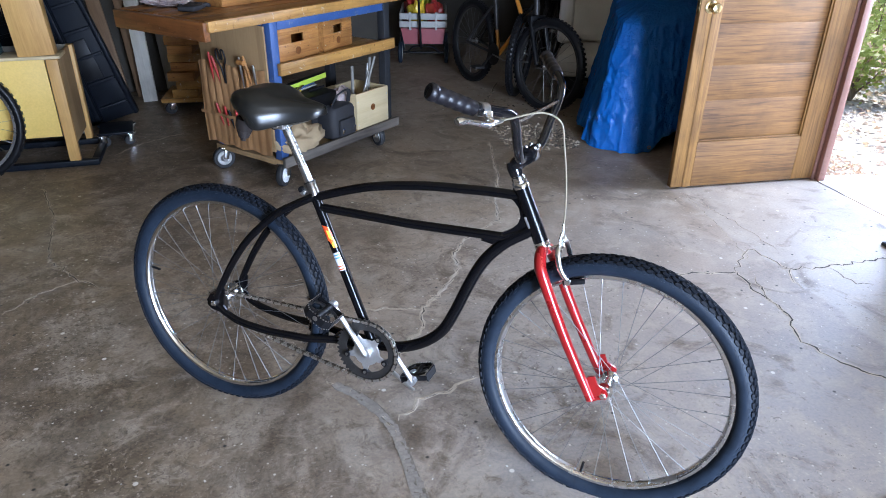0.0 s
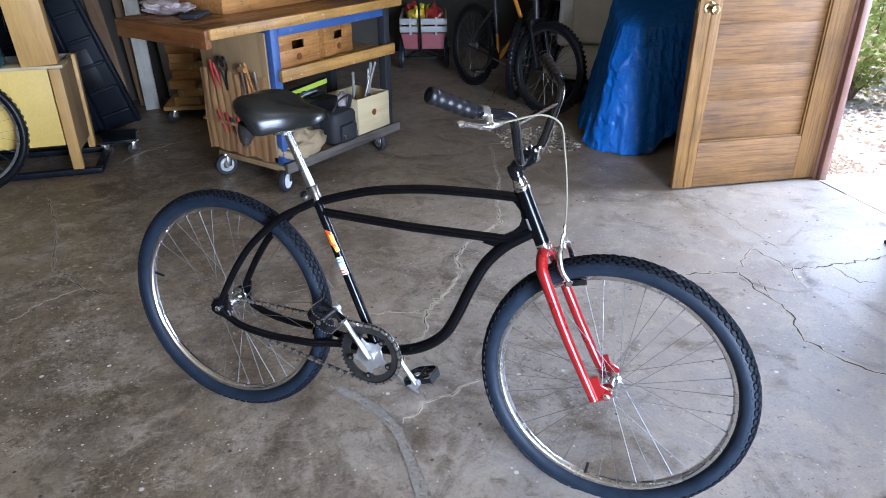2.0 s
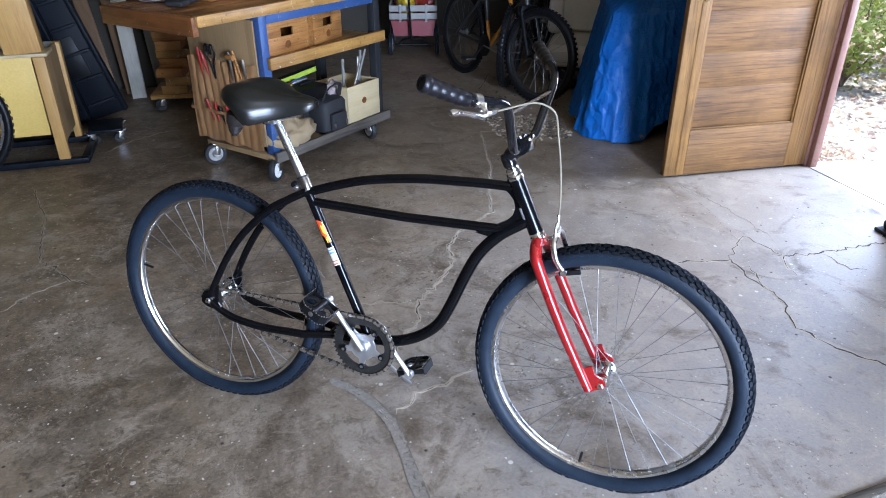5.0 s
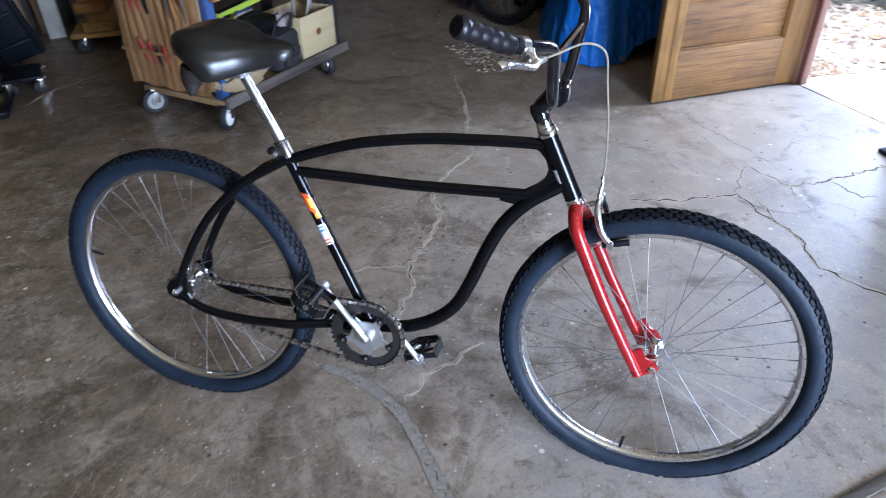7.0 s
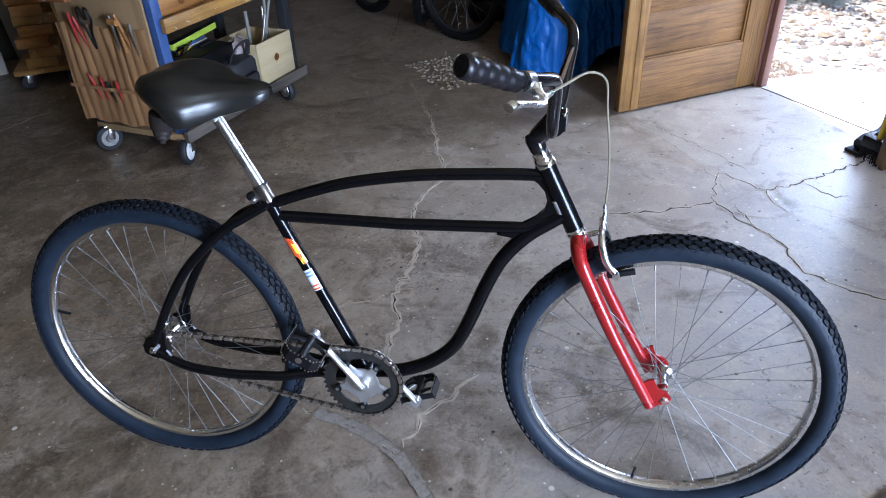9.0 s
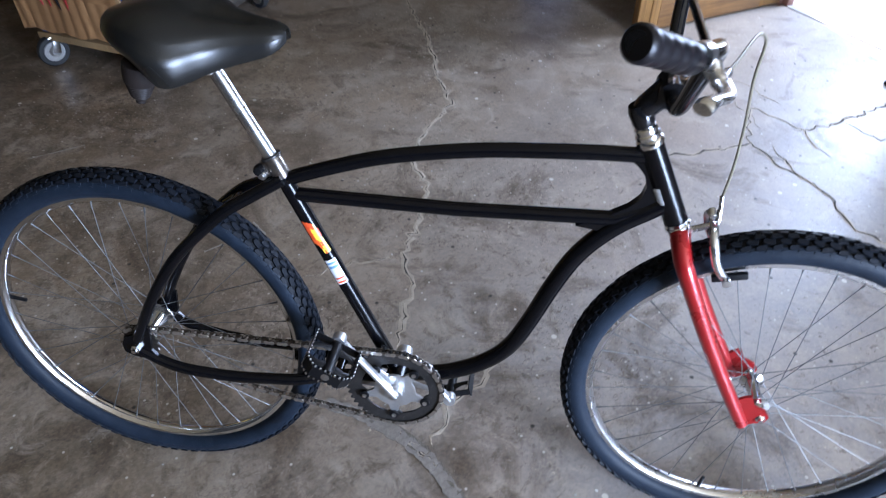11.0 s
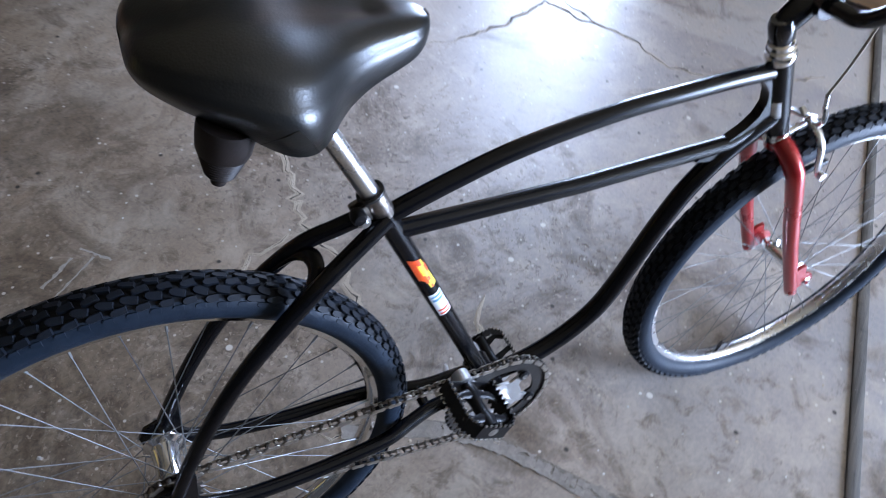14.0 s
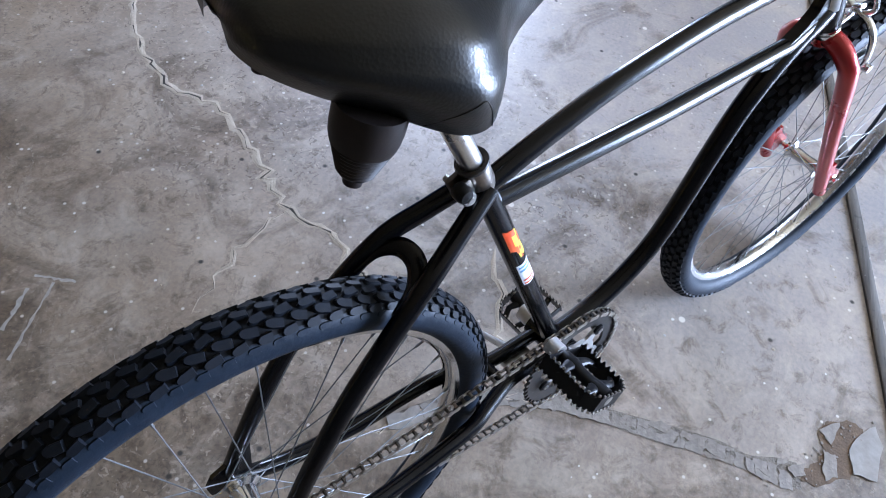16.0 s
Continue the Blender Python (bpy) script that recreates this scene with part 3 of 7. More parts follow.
def ragged(poly, amount, steps=3):
    """A polygon with its sides broken into short uneven runs."""
    out = []
    for (ax, ay), (bx, by) in zip(poly, poly[1:] + poly[:1]):
        far = math.hypot(bx - ax, by - ay)
        for k in range(steps):
            f = k / steps
            push = rnd.uniform(-1, 1) * min(amount, far * 0.12)
            out.append((ax + (bx - ax) * f + (ay - by) / max(far, 1e-6) * push, ay + (by - ay) * f + (bx - ax) / max(far, 1e-6) * push))
    return out


def in_floor(name, bm, material, m=None):
    ob = part(name, bm, material, smooth=0)
    ob.parent = floor
    ob.matrix_parent_inverse = ROOM.inverted()
    if m is not None:
        ob.matrix_basis = m
    return ob


def chip(poly, tall, material, tip=1.5):
    cx, cy = sum(q[0] for q in poly) / len(poly), sum(q[1] for q in poly) / len(poly)
    bm = bmesh.new()
    solid(bm, [(x - cx, y - cy) for x, y in poly], tall)
    in_floor("concrete_chip", bm, material, Matrix.Translation((cx, cy, 0.0006)) @ pose(0, 0, 0, rnd.uniform(-tip, tip), rnd.uniform(-tip, tip), 0))


pit = [(0.296, 1.216), (0.340, 1.196), (0.364, 1.158), (0.362, 1.136), (0.330, 1.120), (0.275, 1.118), (0.230, 1.140), (0.185, 1.180), (0.176, 1.206), (0.196, 1.214), (0.226, 1.196), (0.264, 1.190)]
bm = bmesh.new()
solid(bm, ragged(pit, 0.006, 4), 0.0005)
in_floor("broken_patch", bm, M_DIRT, Matrix.Translation((0, 0, 0.0002)))
for poly, material in (([(0.300, 1.209), (0.344, 1.181), (0.333, 1.176), (0.285, 1.181)], M_CHIP), ([(0.261, 1.189), (0.270, 1.168), (0.229, 1.153), (0.206, 1.167), (0.228, 1.182)], M_CHIP),
                       ([(0.350, 1.137), (0.384, 1.117), (0.350, 1.093), (0.268, 1.085), (0.252, 1.129), (0.297, 1.146)], M_SLAB), ([(0.214, 1.214), (0.190, 1.203), (0.172, 1.222), (0.186, 1.240)], M_CHIP)):
    chip(ragged(poly, 0.003, 3), 0.0016, material)
for _ in range(34):
    q = rnd.random()
    n, r = rnd.choice((4, 5, 6)), rnd.uniform(0.0015, 0.0042)
    x, y = 0.20 + 0.16 * q + rnd.gauss(0, 0.016), 1.20 - 0.045 * q + rnd.gauss(0, 0.014)
    chip([(x + r * rnd.uniform(0.6, 1) * math.cos(6.283 * k / n), y + r * rnd.uniform(0.6, 1) * math.sin(6.283 * k / n)) for k in range(n)], 0.0006 + 0.2 * r, M_CHIP, 6)
# the wide crack: thin flakes still lying in their places, dark gaps between them
inner = spline([(q[0], q[1], 0) for q in ((-0.210, 1.895), (-0.095, 1.825), (0.000, 1.722), (0.058, 1.600), (0.082, 1.540), (0.122, 1.443), (0.150, 1.366), (0.160, 1.309), (0.190, 1.262), (0.205, 1.225))], 8)
outer = spline([(q[0], q[1], 0) for q in ((-0.225, 1.872), (-0.115, 1.797), (-0.025, 1.700), (0.032, 1.585), (0.055, 1.520), (0.080, 1.448), (0.112, 1.362), (0.132, 1.293), (0.142, 1.240), (0.160, 1.200))], 8)
bm = bmesh.new()
sheet(bm, [[(a[0], a[1], 0.0004), ((a[0] + b[0]) / 2, (a[1] + b[1]) / 2, 0.0005), (b[0], b[1], 0.0004)] for a, b in zip(inner, outer)])
in_floor("crack_bed", bm, M_BED)
band_line = [Vector((q[0], q[1])) for q in inner]
band_edge = [Vector((q[0], q[1])) for q in outer]
k = 0
while k < len(band_line) - 7:
    step = rnd.choice((2, 2, 3, 4))
    a0, a1, b0, b1 = band_line[k], band_line[k + step], band_edge[k], band_edge[k + step]
    split = rnd.uniform(0.25, 0.75)
    lean = rnd.uniform(-0.3, 0.3)
    spans = [(rnd.uniform(0.0, 0.30), 1.10)] if rnd.random() < 0.55 else [(rnd.uniform(0.0, 0.12), split), (split + rnd.uniform(0.0, 0.10), 1.10)]
    for lo, hi in spans:
        if rnd.random() < 0.96:
            poly = [a0.lerp(b0, lo), a0.lerp(b0, hi), a1.lerp(b1, hi + lean * (hi < 0.9)), a1.lerp(b1, lo + rnd.uniform(-0.1, 0.2))]
            c = sum(poly, Vector((0, 0))) / 4
            f = rnd.uniform(0.90, 1.06)
            chip(ragged([(c.x + (q.x - c.x) * f, c.y + (q.y - c.y) * f) for q in poly], 0.0045, 4), rnd.uniform(0.0003, 0.0016), M_CHIP, 2.0)
    k += step
for _ in range(46):
    k = rnd.randrange(len(band_line))
    c = band_line[k].lerp(band_edge[k], rnd.uniform(-0.5, 1.6))
    n, r = rnd.choice((4, 5, 6)), rnd.uniform(0.0012, 0.0036)
    chip([(c.x + r * rnd.uniform(0.6, 1) * math.cos(6.283 * j / n), c.y + r * 0.8 * rnd.uniform(0.6, 1) * math.sin(6.283 * j / n)) for j in range(n)], 0.0006 + 0.2 * r, M_CHIP, 6)
# flecks of white paint
M_FLECK = surf("white_paint_fleck", (0.50, 0.48, 0.44), (0.68, 0.66, 0.62), 60, (0.5, 0.7), relief=0.2)
for x, y, r in ((0.137, 1.488, 0.0046), (0.329, 1.335, 0.0036), (0.437, 1.235, 0.0032), (0.167, 1.527, 0.0028), (0.345, 1.552, 0.0060), (0.237, 1.425, 0.002), (-0.065, 1.561, 0.003), (-0.092, 1.562, 0.0025), (-0.057, 1.527, 0.003), (0.001, 2.384, 0.005), (0.077, 2.298, 0.005),
                (-0.272, 2.43, 0.005), (-0.14, 2.291, 0.004), (-0.265, 2.682, 0.005), (-0.294, 2.642, 0.004), (-0.567, 1.692, 0.004), (-0.491, 1.438, 0.0045), (-1.036, 1.633, 0.005), (-2.238, 3.431, 0.008)):
    n, r = 9, 0.72 * r
    bm = bmesh.new()
    solid(bm, [(r * rnd.uniform(0.65, 1.05) * math.cos(6.283 * k / n), r * rnd.uniform(0.6, 0.95) * math.sin(6.283 * k / n)) for k in range(n)], 0.0005)
    in_floor("paint_fleck", bm, M_FLECK, Matrix.Translation((x, y, 0.0002)))
# smears of old white paint
M_SMEAR = surf("worn_white_paint", (0.28, 0.26, 0.23), (0.44, 0.41, 0.37), 60, (0.7, 0.9), relief=0.2)
for ax, ay, bx, by, w in ((-0.41, 2.61, -0.37, 2.54, 0.006), (-0.435, 2.594, -0.52, 2.55, 0.007), (-0.397, 2.57, -0.55, 2.49, 0.005), (-1.2, 3.1, -1.02, 3.16, 0.004)):
    bm = bmesh.new()
    d = Vector((bx - ax, by - ay, 0))
    sd = Vector((-d.y, d.x, 0)).normalized()
    rows = []
    for q in range(13):
        p = Vector((ax, ay, 0.0007)) + d * (q / 12) + sd * rnd.uniform(-0.3, 0.3) * w
        ww = w * rnd.uniform(0.25, 0.8)
        rows.append([p + sd * ww, p - sd * ww])
    sheet(bm, rows)
    ob = part("paint_smear", bm, M_SMEAR, smooth=0)
    ob.parent = floor
    ob.matrix_parent_inverse = ROOM.inverted()

# ---- the bicycle: x ahead of the rear axle, y to its left, z up in its own leaning plane ----
LEAN_L = 7.2
_u = Vector((math.cos(radians(-17.5)), math.sin(radians(-17.5)), 0))
_lh = Vector((-_u.y, _u.x, 0))
_w = Vector((0, 0, 1)) * math.cos(radians(LEAN_L)) + _lh * math.sin(radians(LEAN_L))
_l = _w.cross(_u)
BIKE = Matrix.Translation((-0.5284, 1.8712, 0.3360)) @ Matrix((_u, _l, _w)).transposed().to_4x4()
HEAD_TOP, HEAD_BOT = Vector((0.893, 0, 0.476)), Vector((0.955, 0, 0.348))
_ax = (HEAD_TOP - HEAD_BOT).normalized()
STEER = Matrix.Translation(HEAD_BOT) @ Matrix.Rotation(radians(-4.0), 4, _ax) @ Matrix.Translation(-HEAD_BOT)
bicycle = thing("bicycle", BIKE, "matt black cruiser bicycle with red fork leaning on its kickstand", "bicycle")


def P(a, h, r=0.0):
    return Vector((a, -r, h))


# frame
bm = bmesh.new()
SEAT_TOP, SEAT_LOW = P(0.310, 0.374), P(0.501, -0.049)
TOP = [(0.304, 0.358), (0.34, 0.373), (0.40, 0.394), (0.477, 0.417), (0.56, 0.433), (0.65, 0.445), (0.74, 0.451), (0.82, 0.455), (0.90, 0.456)]
tube(bm, spline([P(a, h) for a, h in TOP], 5), 0.0123, 16)
tube(bm, [P(0.322, 0.337), P(0.60, 0.334), P(0.86, 0.342), P(0.925, 0.372)], 0.0123, 16)
DOWN = [(0.945, 0.385), (0.912, 0.362), (0.860, 0.324), (0.812, 0.268), (0.777, 0.197), (0.742, 0.108), (0.710, 0.044), (0.665, 0.000), (0.61, -0.030), (0.56, -0.044), (0.501, -0.049)]
tube(bm, spline([P(a, h) for a, h in DOWN], 5), 0.0158, 16)
tube(bm, [SEAT_TOP, SEAT_LOW], 0.0139, 18)
tube(bm, [HEAD_TOP, HEAD_BOT], 0.0190, 20)
tube(bm, [SEAT_LOW + Vector((0, -0.036, 0)), SEAT_LOW + Vector((0, 0.036, 0))], 0.0225, 20)
# web between the two top tubes at the head
web = [P(0.895, 0.470), P(0.868, 0.449), P(0.880, 0.440), P(0.893, 0.425), P(0.899, 0.405), P(0.894, 0.385), P(0.878, 0.368), P(0.852, 0.352), P(0.87, 0.342), P(0.925, 0.360), P(0.948, 0.375)]
lo = [bm.verts.new(p + Vector((0, -0.008, 0))) for p in web]
hi = [bm.verts.new(p + Vector((0, 0.008, 0))) for p in web]
bm.faces.new(lo)
bm.faces.new(hi[::-1])
for k in range(len(web)):
    bm.faces.new((lo[k], hi[k], hi[(k + 1) % len(web)], lo[(k + 1) % len(web)]))
web = [P(0.845, 0.318), P(0.80, 0.325), P(0.83, 0.342), P(0.90, 0.350)]
lo = [bm.verts.new(p + Vector((0, -0.007, 0))) for p in web]
hi = [bm.verts.new(p + Vector((0, 0.007, 0))) for p in web]
bm.faces.new(lo)
bm.faces.new(hi[::-1])
for k in range(len(web)):
    bm.faces.new((lo[k], hi[k], hi[(k + 1) % len(web)], lo[(k + 1) % len(web)]))
# stays, drop-outs and bridges
for s in (1, -1):
    tube(bm, spline([P(0.314, 0.368, s * 0.010), P(0.264, 0.341, s * 0.025), P(0.21, 0.308, s * 0.040), P(0.127, 0.228, s * 0.050), P(0.075, 0.155, s * 0.054), P(0.036, 0.085, s * 0.056), P(0.004, 0.018, s * 0.058)], 5), [0.0112, 0.0112, 0.0108, 0.0104, 0.0100], 12)
    tube(bm, spline([P(-0.004, -0.004, s * 0.058), P(0.04, -0.030, s * 0.058), P(0.09, -0.048, s * 0.057), P(0.18, -0.058, s * 0.053), P(0.26, -0.056, s * 0.050), P(0.31, -0.055, s * 0.046), P(0.35, -0.053, s * 0.034), P(0.395, -0.051, s * 0.022), P(0.44, -0.050, s * 0.020), P(0.501, -0.049, s * 0.020)], 5), [0.010, 0.0112, 0.0115, 0.0115, 0.0112], 12)
    plate = [(-0.030, 0.004), (-0.028, -0.014), (-0.012, -0.024), (0.02, -0.028), (0.05, -0.034), (0.028, -0.004), (0.034, 0.05), (0.02, 0.056), (0.0, 0.03), (-0.02, 0.022)]
    solid(bm, plate, 0.006, Matrix(((1, 0, 0, 0), (0, 0, 1, -s * 0.058 - 0.003), (0, 1, 0, 0), (0, 0, 0, 1))))
tube(bm, spline([P(0.184, 0.287, 0.042), P(0.208, 0.306, 0.034), P(0.222, 0.317, 0.018), P(0.226, 0.320, 0.0), P(0.222, 0.317, -0.018), P(0.208, 0.306, -0.034), P(0.184, 0.287, -0.042)], 4), 0.0085, 10, flat=(1.3, 0.5))
tube(bm, [P(0.385, -0.050, 0.024), P(0.385, -0.050, -0.024)], 0.009, 10)
bmesh.ops.recalc_face_normals(bm, faces=bm.faces)
frame_part = part("frame", bm, M_FRAME, bicycle)

# decals on the seat tube
SEAT_DIR = (SEAT_LOW - SEAT_TOP).normalized()


def band(name, t0, t1, a0, a1, material, skew=0.0):
    """A patch of film on the seat tube, t along it, angles round it (0 = towards the drive side)."""
    bm = bmesh.new()
    o, s = SEAT_TOP, Vector((0, -1, 0))
    f = s.cross(SEAT_DIR)
    rows = []
    for t in np.linspace(t0, t1, 3):
        sh = skew * (t - t0) / (t1 - t0)
        rows.append([o + SEAT_DIR * t + (s * math.cos(a + sh) + f * math.sin(a + sh)) * 0.01425 for a in np.linspace(a0, a1, 9)])
    sheet(bm, rows)
    return part(name, bm, material, frame_part)


band("yellow_decal", 0.100, 0.160, -0.15, 0.75, M_DECAL_Y, 0.30)
for t0, t1, a0, a1 in ((0.094, 0.142, -0.50, 0.05), (0.091, 0.104, 0.00, 0.55), (0.108, 0.124, 0.62, 0.95), (0.128, 0.146, 0.00, 0.30), (0.130, 0.139, 0.34, 0.62), (0.148, 0.156, 0.30, 0.50)):
    bm = bmesh.new()
    o, s = SEAT_TOP, Vector((0, -1, 0))
    f = s.cross(SEAT_DIR)
    sheet(bm, [[o + SEAT_DIR * (t + 0.006 * math.sin(3 * a)) + (s * math.cos(a) + f * math.sin(a)) * 0.0145 for a in np.linspace(a0, a1, 7)] for t in (t0, (t0 + t1) / 2, t1)])
    part("flame_decal", bm, M_DECAL_O, frame_part)
band("white_decal", 0.175, 0.229, -0.60, 0.95, M_DECAL_W)
for k, (t0, t1) in enumerate(((0.180, 0.184), (0.214, 0.2175), (0.188, 0.193), (0.2225, 0.226))):
    bm = bmesh.new()
    o, s = SEAT_TOP, Vector((0, -1, 0))
    f = s.cross(SEAT_DIR)
    sheet(bm, [[o + SEAT_DIR * t + (s * math.cos(a) + f * math.sin(a)) * 0.0145 for a in np.linspace(-0.45, 0.85, 9)] for t in (t0, t1)])
    part("printed_bar", bm, M_DECAL_B if k % 2 == 0 else M_DECAL_O, frame_part)
# small badge on the head tube
bm = bmesh.new()
hd = (HEAD_BOT - HEAD_TOP).normalized()
hs, hf = Vector((0, -1, 0)), Vector((0, -1, 0)).cross(hd)
sheet(bm, [[HEAD_TOP + hd * t + (hs * math.cos(a) + hf * math.sin(a)) * 0.0194 for a in np.linspace(-1.2, -0.45, 6)] for t in (0.070, 0.085, 0.100)])
part("head_badge", bm, M_DECAL_W, frame_part)

# seat clamp: a bare collar on the seat tube, slotted at the back, with a bolt through two lugs
d = -SEAT_DIR
o = SEAT_TOP
back = Vector((0, 1, 0)).cross(d).normalized()
back = back if back.x < 0 else -back
ACROSS = Matrix((back, Vector((0, 1, 0)), d)).transposed().to_4x4()
bm = bmesh.new()
tube(bm, [o - d * 0.006, o + d * 0.002, o + d * 0.030, o + d * 0.032], [0.0142, 0.0154, 0.0154, 0.0146], 24)
clamp = part("seat_collar", bm, M_CLAMP, frame_part, "bare scuffed steel seat collar")
bm = bmesh.new()
lathe(bm, [(0.0126, 0.0), (0.0172, 0.0), (0.0178, 0.002), (0.0172, 0.004), (0.0126, 0.004)], 24, Matrix.Translation(o + d * 0.032) @ ACROSS, closed=True)
part("collar_lip", bm, M_RING, frame_part, "thin black lip round the post")
for sd in (-1, 1):
    bm = bmesh.new()
    box(bm, (0.020, 0.0065, 0.024), (0.021, sd * 0.0065, 0.016), Matrix.Translation(o) @ ACROSS, 0.0025)
    part("clamp_lug", bm, M_CLAMP, frame_part)
bm = bmesh.new()
tube(bm, [o + back * 0.024 + d * 0.013 + Vector((0, -0.021, 0)), o + back * 0.024 + d * 0.013 + Vector((0, 0.021, 0))], 0.0040, 10)
lathe(bm, [(0.0030, 0.0), (0.0078, 0.0), (0.0082, 0.002), (0.0082, 0.006), (0.0070, 0.0075), (0.0036, 0.0075), (0.0030, 0.004)], 14, Matrix.Translation(o + back * 0.024 + d * 0.013 + Vector((0, -0.011, 0))) @ pose(0, 0, 0, 90, 0, 0), closed=True)
part("clamp_bolt", bm, M_STEEL, frame_part, "bright steel clamp bolt and nut")
bm = bmesh.new()
lathe(bm, [(0.0, 0.0), (0.0085, 0.0), (0.0098, 0.004), (0.0095, 0.012), (0.0070, 0.016), (0.0, 0.017)], 14, Matrix.Translation(o + back * 0.026 + d * 0.022 + Vector((0, -0.004, 0))) @ pose(0, 0, 0, 90, 0, 0))
part("bolt_cap", bm, M_PLASTIC, frame_part)

# seat post and saddle
bm = bmesh.new()
tube(bm, [o + d * 0.02, P(0.2245, 0.544), P(0.216, 0.560)], [0.0119, 0.0119, 0.0105], 18)
part("seat_post", bm, M_ALU, bicycle, "bare silver seat post")

# saddle: padded cover over a wide rear and a narrow nose
SADDLE = [(0.0875, 0.024, 0.621, 0.611), (0.09, 0.042, 0.628, 0.608), (0.097, 0.059, 0.636, 0.603), (0.1095, 0.076, 0.642, 0.597), (0.126, 0.093, 0.648, 0.589), (0.1485, 0.109, 0.653, 0.580), (0.17, 0.120, 0.655, 0.571), (0.1875, 0.126, 0.652, 0.564), (0.201, 0.126, 0.648, 0.562), (0.2147, 0.119, 0.643, 0.563), (0.23, 0.104, 0.638, 0.566), (0.2516, 0.074, 0.634, 0.572), (0.284, 0.051, 0.63, 0.579), (0.313, 0.040, 0.626, 0.585), (0.333, 0.032, 0.623, 0.591), (0.345, 0.020, 0.619, 0.599), (0.35, 0.010, 0.614, 0.605)]
bm = bmesh.new()
rows = []
fine = [np.interp(np.linspace(0, len(SADDLE) - 1, 40), range(len(SADDLE)), [q[k] for q in SADDLE]) for k in range(4)]
fine = [np.convolve(np.pad(q, 1, mode="edge"), [0.25, 0.5, 0.25], "valid") for q in fine]
for a, hw, zt, zb in zip(*fine):
    rear = max(0.0, min(1.0, (0.30 - a) / 0.20))
    a, zt = a - 0.008 * rear, zt + 0.005 * rear
    ring = []
    for k in range(33):
        th = math.pi * k / 32
        c, s_ = math.cos(th), math.sin(th)
        y = hw * math.copysign(abs(c) ** 0.80, c) * (1.0 - 0.035 * math.exp(-((abs(s_) - 0.46) / 0.10) ** 2) - 0.05 * max(0.0, 0.3 - abs(s_)))
        z = zb + (zt - zb) * abs(s_) ** 0.62
        # the skirt tucks in below the widest line, most of all at the back
        y *= 1.0 - (0.03 + 0.24 * max(0.0, min(1.0, (0.215 - a) / 0.07))) * max(0.0, 1.0 - (z - zb) / (0.55 * (zt - zb))) ** 1.6
        dish = -0.006 * math.exp(-(y / (0.35 * hw + 1e-4)) ** 2) * (1.0 if 0.05 < a < 0.30 else 0.2)
        ring.append(Vector((a, y, z + dish)))
    ring += [Vector((a, ring[-1].y * 0.95, zb - 0.003)), Vector((a, -hw * 0.45, zb + 0.012)), Vector((a, hw * 0.45, zb + 0.012)), Vector((a, ring[0].y * 0.95, zb - 0.003))]
    rows.append(ring + [ring[0]])
sheet(bm, rows)
bmesh.ops.remove_doubles(bm, verts=bm.verts, dist=1e-5)
ends = [e for e in bm.edges if e.is_boundary]
bmesh.ops.holes_fill(bm, edges=ends, sides=0)
bmesh.ops.recalc_face_normals(bm, faces=bm.faces)
SKEW = Matrix.Translation((0.216, 0, 0.575)) @ pose(0, 0, 0, 4, 0, -2) @ Matrix.Translation((-0.216, 0, -0.575))
saddle = part("saddle", bm, M_VINYL, bicycle, "wide black vinyl padded saddle", SKEW, smooth=60)
for flank in (0, 32):
    bm = bmesh.new()
    inward = 1 if flank == 0 else -1
    seam = [(15, 0), (16, 0.8), (17, 1.4), (18, 1.9), (19, 2.2), (20, 1.6), (21, 0.8), (22, 0)]
    pts = []
    for i, k in seam:
        kk = flank + inward * k
        lo = int(math.floor(kk))
        lo = min(max(lo, 0), 31)
        p = rows[i][lo].lerp(rows[i][lo + 1], kk - lo)
        pts.append(p + Vector((0, math.copysign(0.0003, p.y), 0.0003)))
    tube(bm, spline(pts, 4), 0.0004, 6)
    part("seam", bm, M_VINYL, saddle, "stitched seam of the side gusset")
for s in (1, -1):
    bm = bmesh.new()
    prof = [(0.0, 0.0), (0.0075, 0.0), (0.0080, 0.0060), (0.0125, 0.0085)]
    for k in range(7):
        r0 = 0.0140 + 0.0013 * k
        prof += [(r0, 0.0105 + 0.0034 * k), (r0 + 0.0016, 0.0119 + 0.0034 * k), (r0 + 0.0007, 0.0134 + 0.0034 * k)]
    prof += [(0.0245, 0.0345), (0.0262, 0.0400), (0.0271, 0.0480), (0.0274, 0.0600), (0.0268, 0.0640), (0.0, 0.0645)]
    lathe(bm, [(0.92 * r, h) for r, h in prof], 24, Matrix.Translation(P(0.131, 0.516, s * 0.070)) @ pose(0, 0, 0, 0, 14, 0))
    part("spring_boot", bm, M_BOOT, saddle, "ribbed rubber boot over the saddle spring")
bm = bmesh.new()
for s in (1, -1):
    tube(bm, spline([P(0.13, 0.560, s * 0.070), P(0.17, 0.553, s * 0.03), P(0.22, 0.556, s * 0.02), P(0.29, 0.575, s * 0.018), P(0.325, 0.592, s * 0.010)], 4), 0.0036, 8)
part("rail", bm, M_STEEL, saddle)
bm = bmesh.new()
box(bm, (0.034, 0.052, 0.022), (0.212, 0, 0.556), bevel=0.004)
rod(bm, P(0.212, 0.556, 0.034), P(0.212, 0.556, -0.034), 0.006)
part("saddle_clamp", bm, M_STEEL, saddle)

# headset, stem and handlebar, turned a little to the right
bm = bmesh.new()
q = HEAD_TOP
